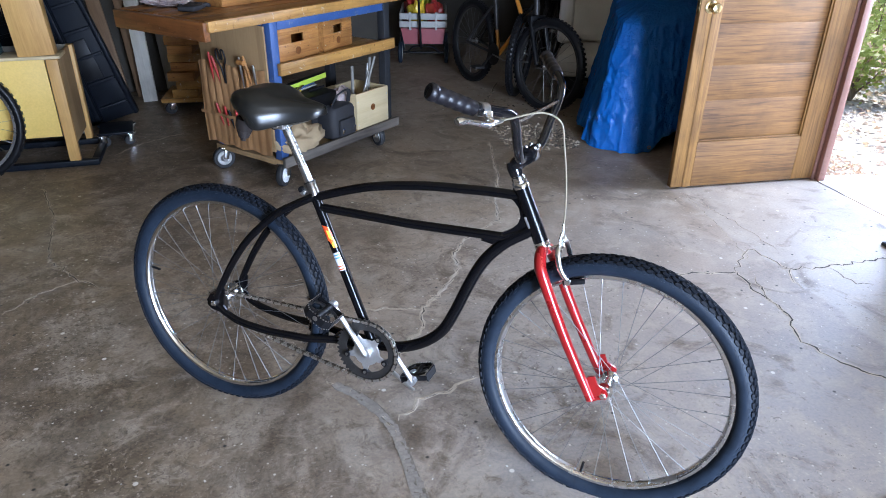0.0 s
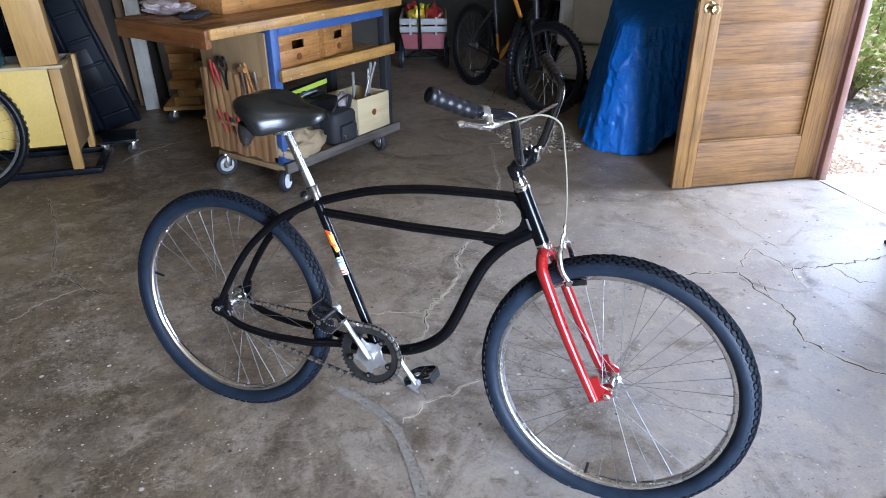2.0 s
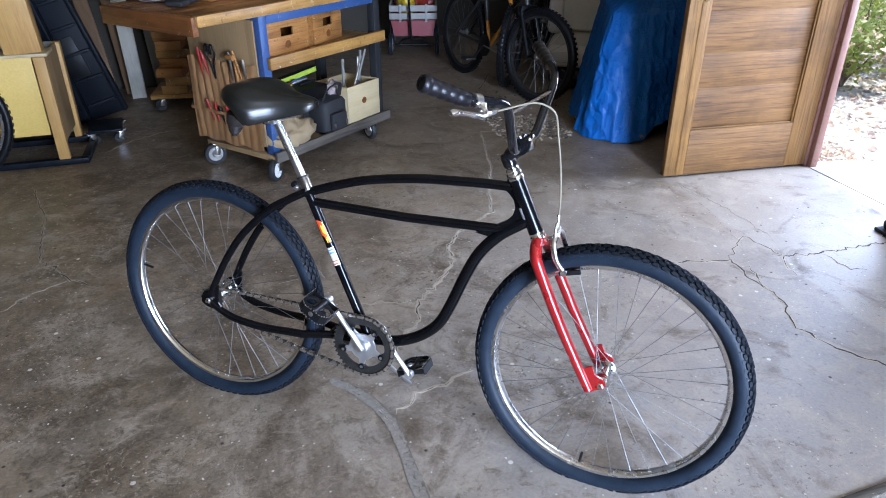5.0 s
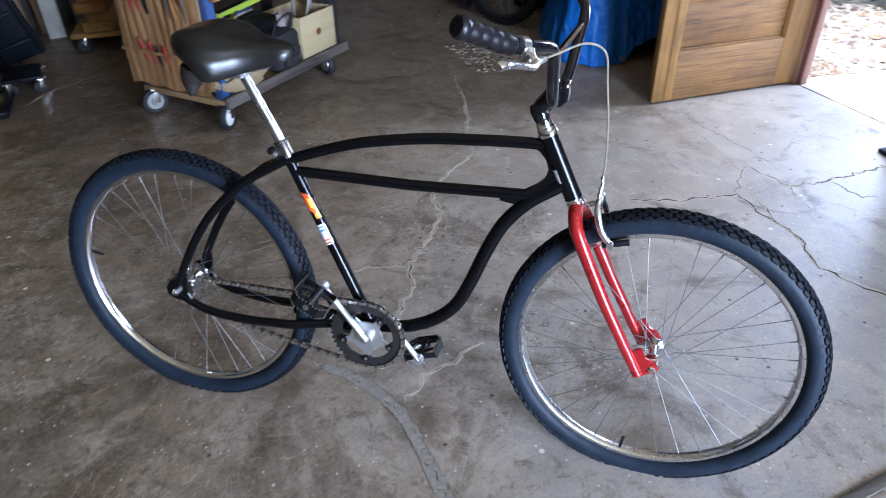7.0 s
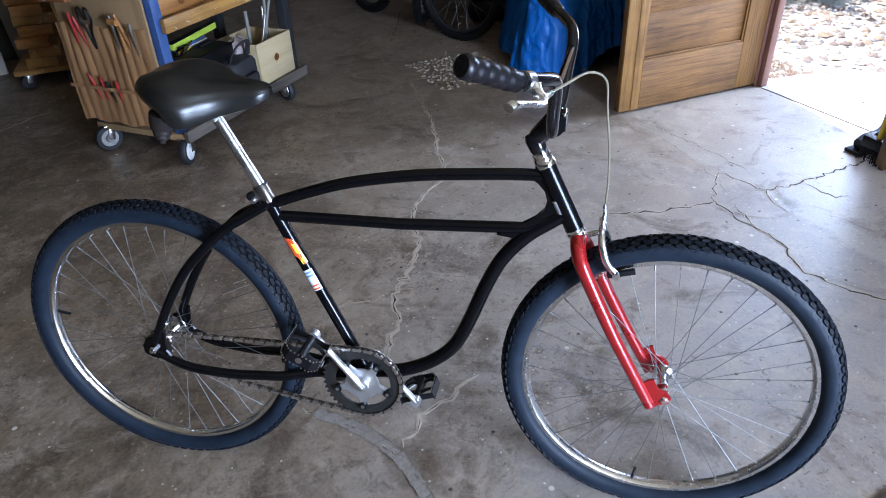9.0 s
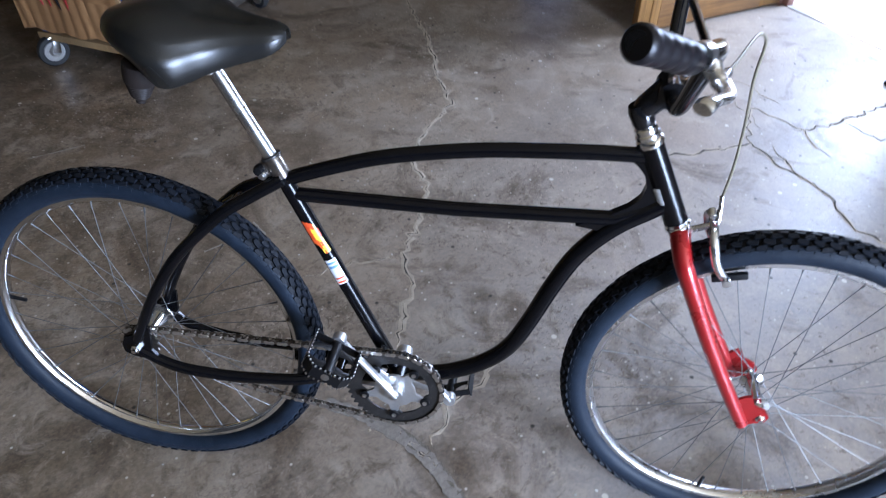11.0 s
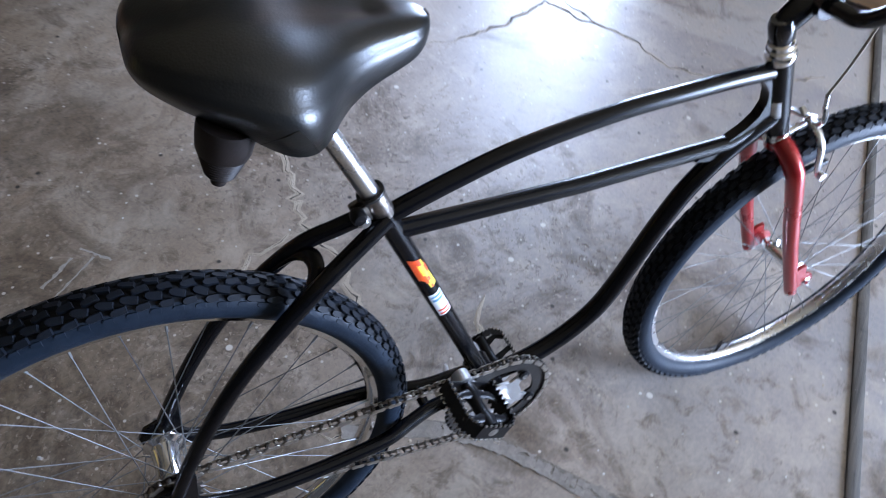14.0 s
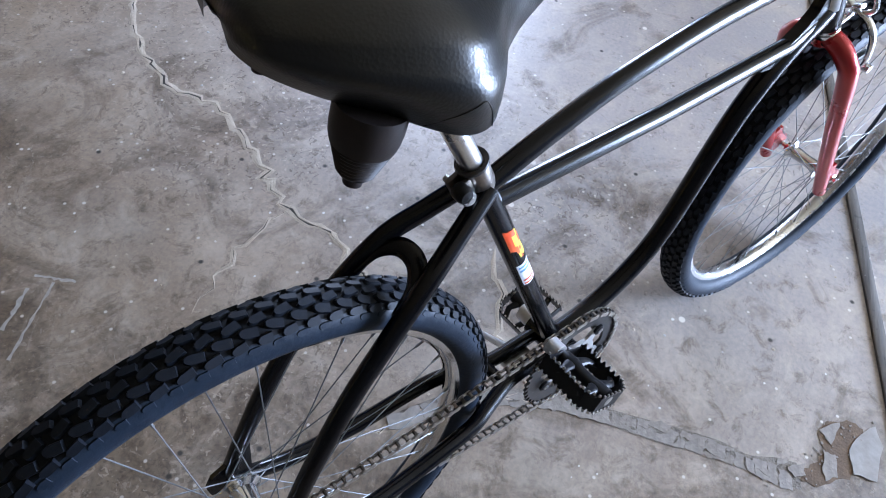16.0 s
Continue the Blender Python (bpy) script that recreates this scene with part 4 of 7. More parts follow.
prof = [(0.0, 0.0), (0.0205, 0.0), (0.0215, 0.004), (0.0205, 0.010), (0.0185, 0.012), (0.0195, 0.014), (0.0195, 0.019), (0.017, 0.021), (0.0175, 0.023), (0.0175, 0.029), (0.0145, 0.031), (0.0145, 0.036), (0.0, 0.036)]
AX = Matrix.Translation(q) @ _ax.to_track_quat("Z", "Y").to_matrix().to_4x4()
lathe(bm, prof, 24, AX)
part("headset", bm, M_CHROME, bicycle, "chrome headset cups", STEER)
bm = bmesh.new()
lathe(bm, [(0.0, -0.017), (0.0185, -0.017), (0.0205, -0.013), (0.0205, -0.008), (0.0188, -0.006), (0.0195, 0.0), (0.0, 0.0)], 24, Matrix.Translation(HEAD_BOT) @ _ax.to_track_quat("Z", "Y").to_matrix().to_4x4())
part("lower_headset_cup", bm, M_CHROME, bicycle, "chrome lower headset cup", STEER)
bm = bmesh.new()
s0 = HEAD_TOP + _ax * 0.034
CL = P(0.905, 0.563)
tube(bm, [s0 - _ax * 0.002, s0 + _ax * 0.004, s0 + _ax * 0.024, s0 + _ax * 0.034], [0.0150, 0.0172, 0.0182, 0.0150], 18)
tube(bm, [s0 + _ax * 0.016 + Vector((-0.004, 0, 0)), s0 + _ax * 0.030 + Vector((0.010, 0, 0)), CL + Vector((-0.004, 0, 0))], [0.0150, 0.0185, 0.0200], 16)
tube(bm, [CL + Vector((0, 0.028, 0)), CL + Vector((0, -0.028, 0))], 0.0205, 18)
box(bm, (0.034, 0.054, 0.030), tuple(CL + Vector((0.006, 0, 0.004))), bevel=0.004)
stem = part("stem", bm, M_BAR, bicycle, "black handlebar stem with four bolts", STEER)
for sx, sy in ((-1, -1), (-1, 1), (1, -1), (1, 1)):
    bm = bmesh.new()
    lathe(bm, [(0.0, 0.0), (0.0048, 0.0), (0.0048, 0.005), (0.0028, 0.0052), (0.0026, 0.002), (0.0, 0.002)], 10, Matrix.Translation(CL + Vector((0.006 + sx * 0.011, sy * 0.018, 0.0185))))
    part("stem_bolt", bm, M_CHROME, stem)
BAR = [(0.905, 0.563, 0.0), (0.905, 0.563, 0.045), (0.906, 0.566, 0.072), (0.909, 0.583, 0.096), (0.913, 0.625, 0.132), (0.918, 0.668, 0.168), (0.917, 0.688, 0.190), (0.911, 0.697, 0.215), (0.898, 0.704, 0.250), (0.868, 0.719, 0.305), (0.831, 0.741, 0.354), (0.812, 0.753, 0.384)]
bm = bmesh.new()
half = [P(*b) for b in BAR]
tube(bm, spline([p * 1 for p in half[:0:-1]] + [Vector((p.x, -p.y, p.z)) for p in half], 4), 0.0111, 14)
bar = part("handlebar", bm, M_BAR, bicycle, "black high-rise handlebar with crossbar", STEER)
bm = bmesh.new()
tube(bm, [P(0.9175, 0.668, 0.168), P(0.9175, 0.668, -0.168)], 0.0062, 10)
part("crossbar", bm, M_BAR, bar)
for s in (1, -1):
    e = P(*BAR[-1][:2], s * BAR[-1][2])
    b0 = P(0.860, 0.722, s * 0.318)
    gd = (e - b0).normalized()
    bm = bmesh.new()
    rr, zz = [0.0135, 0.0160], [0.0, 0.003]
    for k in range(4):
        z0 = 0.012 + k * 0.021
        rr += [0.0158, 0.0168, 0.0171, 0.0158]
        zz += [z0, z0 + 0.005, z0 + 0.014, z0 + 0.018]
    rr += [0.0165, 0.0178, 0.0178, 0.0150, 0.0]
    zz += [0.098, 0.100, 0.109, 0.113, 0.1135]
    lathe(bm, list(zip(rr, zz)), 20, Matrix.Translation(b0 - gd * 0.026) @ gd.to_track_quat("Z", "Y").to_matrix().to_4x4())
    part("grip", bm, M_GRIP, bar, "black ribbed rubber grip")
# brake lever on the right
bm = bmesh.new()
gd = (P(0.868, 0.716, 0.310) - P(0.898, 0.704, 0.250)).normalized()
c0 = P(0.884, 0.710, 0.280)
tube(bm, [c0 - gd * 0.009, c0 + gd * 0.009], 0.0150, 16)
tube(bm, spline([c0 + Vector((0.012, 0, -0.006)), P(0.900, 0.697, 0.285), P(0.908, 0.690, 0.292), P(0.912, 0.687, 0.275)], 4), [0.010, 0.009, 0.008, 0.006], 10)
tube(bm, [P(0.912, 0.687, 0.275), P(0.918, 0.688, 0.256)], 0.0052, 10)
lever = part("lever_bracket", bm, M_ALU, bar, "silver brake lever bracket")
bm = bmesh.new()
tube(bm, spline([P(0.906, 0.690, 0.290), P(0.910, 0.688, 0.312), P(0.904, 0.694, 0.340), P(0.892, 0.700, 0.362), P(0.881, 0.704, 0.383), P(0.876, 0.702, 0.391)], 4), [0.0105, 0.0092, 0.0078, 0.0075, 0.0080, 0.0105, 0.0095], 10, flat=(1.0, 0.75))
part("brake_lever", bm, M_ALU, bar, "silver brake lever")
bm = bmesh.new()
tube(bm, spline([P(0.916, 0.688, 0.262), P(0.932, 0.690, 0.225), P(0.966, 0.691, 0.138), P(0.993, 0.663, 0.074), P(0.999, 0.605, 0.045), P(1.008, 0.53, 0.032), P(1.012, 0.46, 0.022), P(1.011, 0.406, 0.013)], 6), 0.0021, 8)
part("brake_cable", bm, M_CABLE, bar, "tan brake cable housing")

# fork
bm = bmesh.new()
tube(bm, [HEAD_BOT - _ax * 0.014, HEAD_BOT - _ax * 0.034], [0.0175, 0.0165], 18)
for s in (1, -1):
    tube(bm, spline([HEAD_BOT - _ax * 0.018 + Vector((0, -s * 0.004, 0)), P(0.966, 0.322, s * 0.030), P(0.972, 0.304, s * 0.048), P(0.984, 0.278, s * 0.056), P(1.046, 0.150, s * 0.060), P(1.100, 0.050, s * 0.062), P(1.140, -0.022, s * 0.063)], 5), [0.0155, 0.0155, 0.0150, 0.0145, 0.0135, 0.0125, 0.0115], 14)
fork = part("fork", bm, M_RED, bicycle, "glossy red steel fork", STEER)
for s in (1, -1):
    bm = bmesh.new()
    solid(bm, [(1.118, 0.030), (1.130, 0.042), (1.142, 0.046), (1.152, 0.024), (1.172, 0.016), (1.181, 0.003), (1.176, -0.012), (1.160, -0.016), (1.146, -0.026), (1.132, -0.022)], 0.006, Matrix(((1, 0, 0, 0), (0, 0, 1, -s * 0.060 - 0.003), (0, 1, 0, 0), (0, 0, 0, 1))))
    part("dropout", bm, M_RED, fork)

# front brake: side-pull caliper
bm = bmesh.new()
rod(bm, P(0.965, 0.335, 0.0), P(1.004, 0.352, 0.0), 0.0055)
for s in (1, -1):
    tube(bm, spline([P(0.998, 0.372, s * -0.014), P(1.000, 0.362, s * 0.008), P(1.000, 0.356, s * 0.030), P(1.003, 0.338, s * 0.046), P(1.012, 0.310, s * 0.050), P(1.026, 0.288, s * 0.047), P(1.036, 0.276, s * 0.042)], 4), [0.0045, 0.0055, 0.0060, 0.0058, 0.0052, 0.005], 10, flat=(1.25, 0.8))
    lathe(bm, [(0.0, 0.0), (0.007, 0.0), (0.007, 0.010), (0.0, 0.010)], 10, Matrix.Translation(P(1.034, 0.279, s * 0.046)) @ pose(0, 0, 0, 90 * s, 0, 0))
tube(bm, spline([P(1.000, 0.358, 0.012), P(1.000, 0.372, 0.030), P(1.001, 0.392, 0.022)], 4), 0.0042, 8)
rod(bm, P(1.000, 0.412, 0.014), P(1.003, 0.385, 0.020), 0.0036)
brake = part("brake_caliper", bm, M_ALU, bicycle, "silver side-pull rim brake", STEER @ Matrix.Translation((0.010, 0, -0.004)))
for s in (1, -1):
    bm = bmesh.new()
    box(bm, (0.056, 0.010, 0.012), m=Matrix.Translation(P(1.044, 0.272, s * 0.024)) @ pose(0, 0, 0, 0, -16, 0), bevel=0.002)
    part("brake_pad", bm, M_PLASTIC, brake)


def make_wheel(name, at, hub_half, flange, axle_half, m, coaster=False):
    """A spoked wheel in its own frame: the axle lies along y."""
    turn = pose(0, 0, 0, 90, 0, 0)
    bm = bmesh.new()
    R = 0.3105
    lathe(bm, [(R, -0.0140), (R, -0.0120), (R - 0.007, -0.0105), (R - 0.007, 0.0105), (R, 0.0120), (R, 0.0140), (R - 0.013, 0.0132), (R - 0.0185, 0.0070), (R - 0.0195, 0.0), (R - 0.0185, -0.0070), (R - 0.013, -0.0132)], 96, turn, closed=True)
    wheel = part(name, bm, M_CHROME if coaster else M_ALU, bicycle, "spoked bicycle wheel with bright rim", m @ Matrix.Translation(at), smooth=35)
    # tyre with rows of knobs
    bm = bmesh.new()
    RC, rm, wide = 0.3258, 0.0245, 0.0282
    sec = []
    for k in range(22):
        th = radians(-150 + 300 * k / 21)
        sec.append((RC + rm * math.cos(th), wide * math.sin(th)))
    lathe(bm, sec, 120, turn, closed=True)
    # carcass between the knobs takes the darker, shaded rubber
    for f in bm.faces:
        c = f.calc_center_median()
        f.material_index = 2 if math.hypot(c.x, c.z) > RC + 0.58 * rm else 0

    def knob(ang, lat, size, tall, skew, slot=1):
        """A tread block at a place round the tyre and across it, each a little uneven."""
        size = (size[0] * random.uniform(0.92, 1.06), size[1] * random.uniform(0.92, 1.06))
        tall *= random.uniform(0.85, 1.08)
        skew += random.uniform(-0.06, 0.06)
        base = Vector((RC + (rm - 0.0005) * math.cos(lat), (wide - 0.0005) * math.sin(lat), 0))
        nrm = Vector((math.cos(lat), math.sin(lat), 0))
        side = Vector((-math.sin(lat), math.cos(lat), 0))
        tan = Vector((0, 0, 1))
        tan, side = tan * math.cos(skew) + side * math.sin(skew), side * math.cos(skew) - tan * math.sin(skew)
        vs = []
        for hgt, k in ((-0.001, 1.0), (tall, 0.86)):
            for a, b in ((-1, -0.95), (0.25, -1), (0.72, -0.80), (1, -0.3), (1, 0.3), (0.72, 0.80), (0.25, 1), (-1, 0.95)):
                p = base + nrm * hgt + tan * (a * size[0] * 0.5 * k) + side * (b * size[1] * 0.5 * k)
                ca, sa = math.cos(ang), math.sin(ang)
                vs.append(bm.verts.new((p.x * ca - p.z * sa, p.y, p.x * sa + p.z * ca)))
        bm.faces.new(vs[8:]).material_index = slot
        for i in range(8):
            bm.faces.new((vs[i], vs[(i + 1) % 8], vs[8 + (i + 1) % 8], vs[8 + i])).material_index = slot

    N = 92
    for i in range(N):
        a = 2 * math.pi * i / N
        h = math.pi / N
        for s in (1, -1):
            st = 0.0 if s > 0 else h
            knob(a + st, s * 0.18, (0.0185, 0.0094), 0.0042, s * 0.22)
            knob(a + h + st, s * 0.52, (0.0185, 0.0098), 0.0044, s * -0.22)
            knob(a + st, s * 0.86, (0.0170, 0.0090), 0.0038, s * 0.12)
            knob(a + h + st, s * 1.13, (0.0125, 0.0070), 0.0011, 0.0, 0)
    bmesh.ops.recalc_face_normals(bm, faces=bm.faces)
    part("tyre", bm, [M_RUBBER, M_KNOB, M_GROOVE], wheel, "knobbly black balloon tyre", smooth=35)
    # moulded ring on the tyre wall
    bm = bmesh.new()
    for s in (1, -1):
        lathe(bm, [(0.3165, s * 0.0250), (0.3190, s * 0.0266), (0.3210, s * 0.0275), (0.3225, s * 0.0270)], 96, turn)
    for f in [f for f in bm.faces if len(f.verts) > 4]:
        bm.faces.remove(f)
    part("bead_line", bm, M_RUBBER, wheel)
    # hub
    bm = bmesh.new()
    hb = 0.020 if coaster else 0.0125
    prof = [(0.0, -axle_half), (0.0046, -axle_half), (0.0046, -hub_half - 0.012), (0.010, -hub_half - 0.010), (0.012, -hub_half - 0.002), (flange, -hub_half), (flange, -hub_half + 0.003), (hb, -hub_half + 0.008), (hb * 0.86, 0.0), (hb, hub_half - 0.008), (flange, hub_half - 0.003), (flange, hub_half), (0.012, hub_half + 0.002), (0.010, hub_half + 0.010), (0.0046, hub_half + 0.012), (0.0046, axle_half), (0.0, axle_half)]
    lathe(bm, prof, 28, turn)
    for s in (1, -1):
        lathe(bm, [(0.0, 0.0), (0.0095, 0.0), (0.0095, 0.009), (0.007, 0.011), (0.0, 0.011)], 6, Matrix.Translation((0, -s * (axle_half - 0.016), 0)) @ pose(0, 0, 0, 90 * s, 0, 0))
    part("hub", bm, M_CHROME, wheel, "chrome hub with axle nuts", smooth=25)
    # 36 crossed spokes
    rodm = bpy.data.meshes.new("spoke")
    bm = bmesh.new()
    tube(bm, [(0, 0, 0), (0, 0, 0.955)], 1.0, 6)
    bm.to_mesh(rodm)
    bm.free()
    rodm.materials.append(M_SPOKE)
    nipm = bpy.data.meshes.new("nipple")
    bm = bmesh.new()
    tube(bm, [(0, 0, 0.95), (0, 0, 1.0)], 1.0, 6)
    bm.to_mesh(nipm)
    bm.free()
    nipm.materials.append(M_SPOKE)
    for i in range(36):
        s = 1 if i % 2 else -1
        lead = 1 if (i // 2) % 2 else -1
        aa = 2 * math.pi * i / 36
        ha = aa + lead * radians(62)
        p0 = Vector((math.cos(ha) * (flange - 0.004), s * (hub_half - 0.001), math.sin(ha) * (flange - 0.004)))
        p1 = Vector((math.cos(aa) * (R - 0.0185), s * 0.002, math.sin(aa) * (R - 0.0185)))
        d = p1 - p0
        mm = Matrix.Translation(p0) @ d.to_track_quat("Z", "Y").to_matrix().to_4x4()
        for nm, me, rad in (("spoke", rodm, 0.00080), ("nipple", nipm, 0.0017)):
            o2 = new(nm, me)
            o2.parent = wheel
            o2.matrix_local = mm @ Matrix.Diagonal((rad, rad, d.length, 1))
    # valve
    bm = bmesh.new()
    va = radians(-97 if not coaster else 172)
    tube(bm, [Vector((math.cos(va), 0, math.sin(va))) * (R - 0.015), Vector((math.cos(va), 0, math.sin(va))) * (R - 0.050)], [0.0042, 0.0036], 8)
    part("valve", bm, M_PLASTIC, wheel)
    return wheel


make_wheel("wheel", (0, 0, 0), 0.036, 0.029, 0.076, Matrix.Identity(4), True)
make_wheel("wheel", (1.168, 0, -0.004), 0.033, 0.021, 0.070, STEER)

# crankset
BB = Vector((0.503, 0, -0.051))
CR = radians(124.5)
def hole_ring(bm, outer, inner, thick, y):
    n = len(outer)
    m = len(inner)
    vo = [[bm.verts.new((x, yy, z)) for x, z in outer] for yy in (y - thick / 2, y + thick / 2)]
    vi = [[bm.verts.new((x, yy, z)) for x, z in inner] for yy in (y - thick / 2, y + thick / 2)]
    for k in range(n):
        j = (k + 1) % n
        bm.faces.new((vo[0][k], vo[0][j], vi[0][j], vi[0][k]))
        bm.faces.new((vo[1][j], vo[1][k], vi[1][k], vi[1][j]))
        bm.faces.new((vo[0][j], vo[0][k], vo[1][k], vo[1][j]))
        bm.faces.new((vi[0][k], vi[0][j], vi[1][j], vi[1][k]))


TEETH = 44
bm = bmesh.new()
outer, inner = [], []
for k in range(TEETH * 4):
    a = 2 * math.pi * k / (TEETH * 4)
    r = (0.0895, 0.0895, 0.0955, 0.0955)[k % 4]
    outer.append((r * math.cos(a), r * math.sin(a)))
    bay = 0.5 + 0.5 * math.cos(5 * (a - CR))
    ri = 0.0655 - 0.010 * max(0.0, bay - 0.72) / 0.28
    inner.append((ri * math.cos(a), ri * math.sin(a)))
hole_ring(bm, outer, inner, 0.004, 0.0)
bmesh.ops.recalc_face_normals(bm, faces=bm.faces)
ring = part("chainring", bm, M_RING, bicycle, "black toothed chainring", Matrix.Translation(BB + Vector((0, -0.045, 0))))
bm = bmesh.new()
star = []
for k in range(100):
    a = 2 * math.pi * k / 100
    c = max(0.0, math.cos(5 * (a - CR)))
    star.append(((0.040 + 0.022 * c ** 2.2) * math.cos(a), (0.040 + 0.022 * c ** 2.2) * math.sin(a)))
solid(bm, star, 0.005, Matrix(((1, 0, 0, 0), (0, 0, -1, -0.002), (0, 1, 0, 0), (0, 0, 0, 1))))
bmesh.ops.recalc_face_normals(bm, faces=bm.faces)
part("spider", bm, M_SATIN, ring, "silver five-arm crank spider")
for k in range(5):
    a = CR + 2 * math.pi * k / 5
    bm = bmesh.new()
    lathe(bm, [(0.0, 0.0), (0.0095, 0.0), (0.0095, 0.004), (0.0060, 0.0052), (0.0038, 0.004), (0.0, 0.004)], 14, Matrix.Translation((0.0620 * math.cos(a), -0.006, 0.0620 * math.sin(a))) @ pose(0, 0, 0, 90, 0, 0))
    bolt = part("chainring_bolt", bm, M_PLASTIC, ring)
    bm = bmesh.new()
    lathe(bm, [(0.0, 0.0), (0.0046, 0.0), (0.0046, 0.0012), (0.0026, 0.0012), (0.0026, 0.0004), (0.0, 0.0004)], 10, Matrix.Translation((0.0620 * math.cos(a), -0.0113, 0.0620 * math.sin(a))) @ pose(0, 0, 0, 90, 0, 0))
    part("bolt_socket", bm, M_STEEL, bolt)
L = 0.166
PED_R = BB + Vector((L * math.cos(CR), 0, L * math.sin(CR)))
PED_L = BB - Vector((L * math.cos(CR), 0, L * math.sin(CR)))
for side, tip in ((-1, PED_R), (1, PED_L)):
    bm = bmesh.new()
    a0 = BB + Vector((0, side * 0.058, 0))
    a1 = tip + Vector((0, side * 0.074, 0))
    tube(bm, spline([a0 + (a0 - a1) * 0.02, a0 + (a1 - a0) * 0.16 + Vector((0, side * 0.002, 0)), a0 + (a1 - a0) * 0.55, a1], 5), [0.0125, 0.0105, 0.0092, 0.0085, 0.0105], 14, flat=(1.0, 0.75))
    tube(bm, [BB + Vector((0, side * 0.030, 0)), BB + Vector((0, side * 0.064, 0))], 0.0165, 18)
    tube(bm, [a1 + Vector((0, -side * 0.009, 0)), a1 + Vector((0, side * 0.010, 0))], 0.0125, 16)
    arm = part("crank_arm", bm, M_SATIN, bicycle, "silver crank arm")
    bm = bmesh.new()
    lathe(bm, [(0.0, 0.0), (0.0095, 0.0), (0.0090, 0.004), (0.0, 0.005)], 14, Matrix.Translation(BB + Vector((0, side * 0.064, 0))) @ pose(0, 0, 0, -90 * side, 0, 0))
    part("crank_bolt", bm, M_STEEL, arm)


def make_pedal(at, side, tilt):
    """A steel trap pedal: a toothed cage runs round the barrel; the axle points outwards."""
    m = Matrix.Translation(at) @ pose(0, 0, 0, 0, tilt, 0)
    bm = bmesh.new()
    lathe(bm, [(0.0, 0.0), (0.0085, 0.0), (0.0105, 0.006), (0.0120, 0.020), (0.0098, 0.030), (0.0098, 0.052), (0.0120, 0.062), (0.0125, 0.078), (0.0, 0.081)], 18, pose(0, side * 0.004, 0, -90 * side, 0, 0))
    ped = part("pedal", bm, M_PLASTIC, bicycle, "black steel trap pedal with worn bright teeth", m)
    HX, LEN, CUT = 0.043, 0.088, 0.016
    ring = [(-HX, 0.004), (-HX, LEN - CUT), (-HX + CUT, LEN), (HX - CUT, LEN), (HX, LEN - CUT), (HX, 0.004)]
    for (ax, ay), (bx, by) in zip(ring, ring[1:]):
        run = math.hypot(bx - ax, by - ay)
        n = max(2, round(run / 0.0085))
        ux, uy = (bx - ax) / run, (by - ay) / run
        bm = bmesh.new()
        top = []
        for k in range(n * 4 + 1):
            top.append((run * k / (n * 4), 0.0100 + (0.0046 if k % 4 in (1, 2) else 0.0)))
        solid(bm, top + [(q, -z) for q, z in top[::-1]], 0.0022, Matrix(((ux, 0, -uy * side, ax), (uy * side, 0, ux, ay * side), (0, 1, 0, 0), (0, 0, 0, 1))))
        bmesh.ops.recalc_face_normals(bm, faces=bm.faces)
        plate = part("cage_plate", bm, M_PLASTIC, ped)
        for k in range(n):
            w = run * (4 * k + 1.5) / (n * 4)
            for zz in (-1, 1):
                bm = bmesh.new()
                box(bm, (0.0030, 0.0024, 0.0030), (0, 0, 0), Matrix.Translation((ax + ux * w, (ay + uy * w) * side, zz * 0.0140)) @ pose(0, 0, 0, 0, 0, math.degrees(math.atan2(uy * side, ux))))
                part("worn_tooth", bm, M_CHAINPLATE, plate, smooth=0)
    bm = bmesh.new()
    box(bm, (2 * HX - 0.001, 0.0024, 0.016), (0, side * 0.0060, 0), bevel=0.0008)
    part("inner_plate", bm, M_PLASTIC, ped)
    for fx in (-1, 1):
        for yy in (0.024, 0.066):
            bm = bmesh.new()
            tube(bm, [(fx * 0.008, side * yy, 0.004), (fx * 0.026, side * (yy + 0.004), 0.006), (fx * (HX - 0.001), side * (yy + (0.010 if yy < 0.05 else -0.004)), 0.002)], [0.0065, 0.0045, 0.0045], 8, flat=(1.3, 0.7))
            part("cage_arm", bm, M_PLASTIC, ped)
    bm = bmesh.new()
    lathe(bm, [(0.0, 0.0), (0.0075, 0.0), (0.0075, 0.003), (0.0, 0.004)], 12, pose(0, side * 0.085, 0, -90 * side, 0, 0))
    part("dust_cap", bm, M_STEEL, ped)
    return ped


make_pedal(PED_R + Vector((0, -0.082, 0)), -1, 29)
make_pedal(PED_L + Vector((0, 0.082, 0)), 1, -18)

# rear sprocket and chain
bm = bmesh.new()
spr = []
for k in range(18 * 4):
    a = 2 * math.pi * k / 72
    r = (0.034, 0.034, 0.039, 0.039)[k % 4]
    spr.append((r * math.cos(a), r * math.sin(a)))
solid(bm, spr, 0.003, Matrix(((1, 0, 0, 0), (0, 0, 1, -0.0465), (0, 1, 0, 0), (0, 0, 0, 1))))
part("sprocket", bm, M_CHAIN, bicycle, "small oily rear sprocket")
R1, R2 = 0.0365, 0.0905
D = BB.copy()
D.y = 0
dist, base = D.length, math.atan2(D.z, D.x)
off = math.acos((R1 - R2) / dist)
aU, aD = base + off, base - off
p1u, p1d = (Vector((R1 * math.cos(a), 0, R1 * math.sin(a))) for a in (aU, aD))
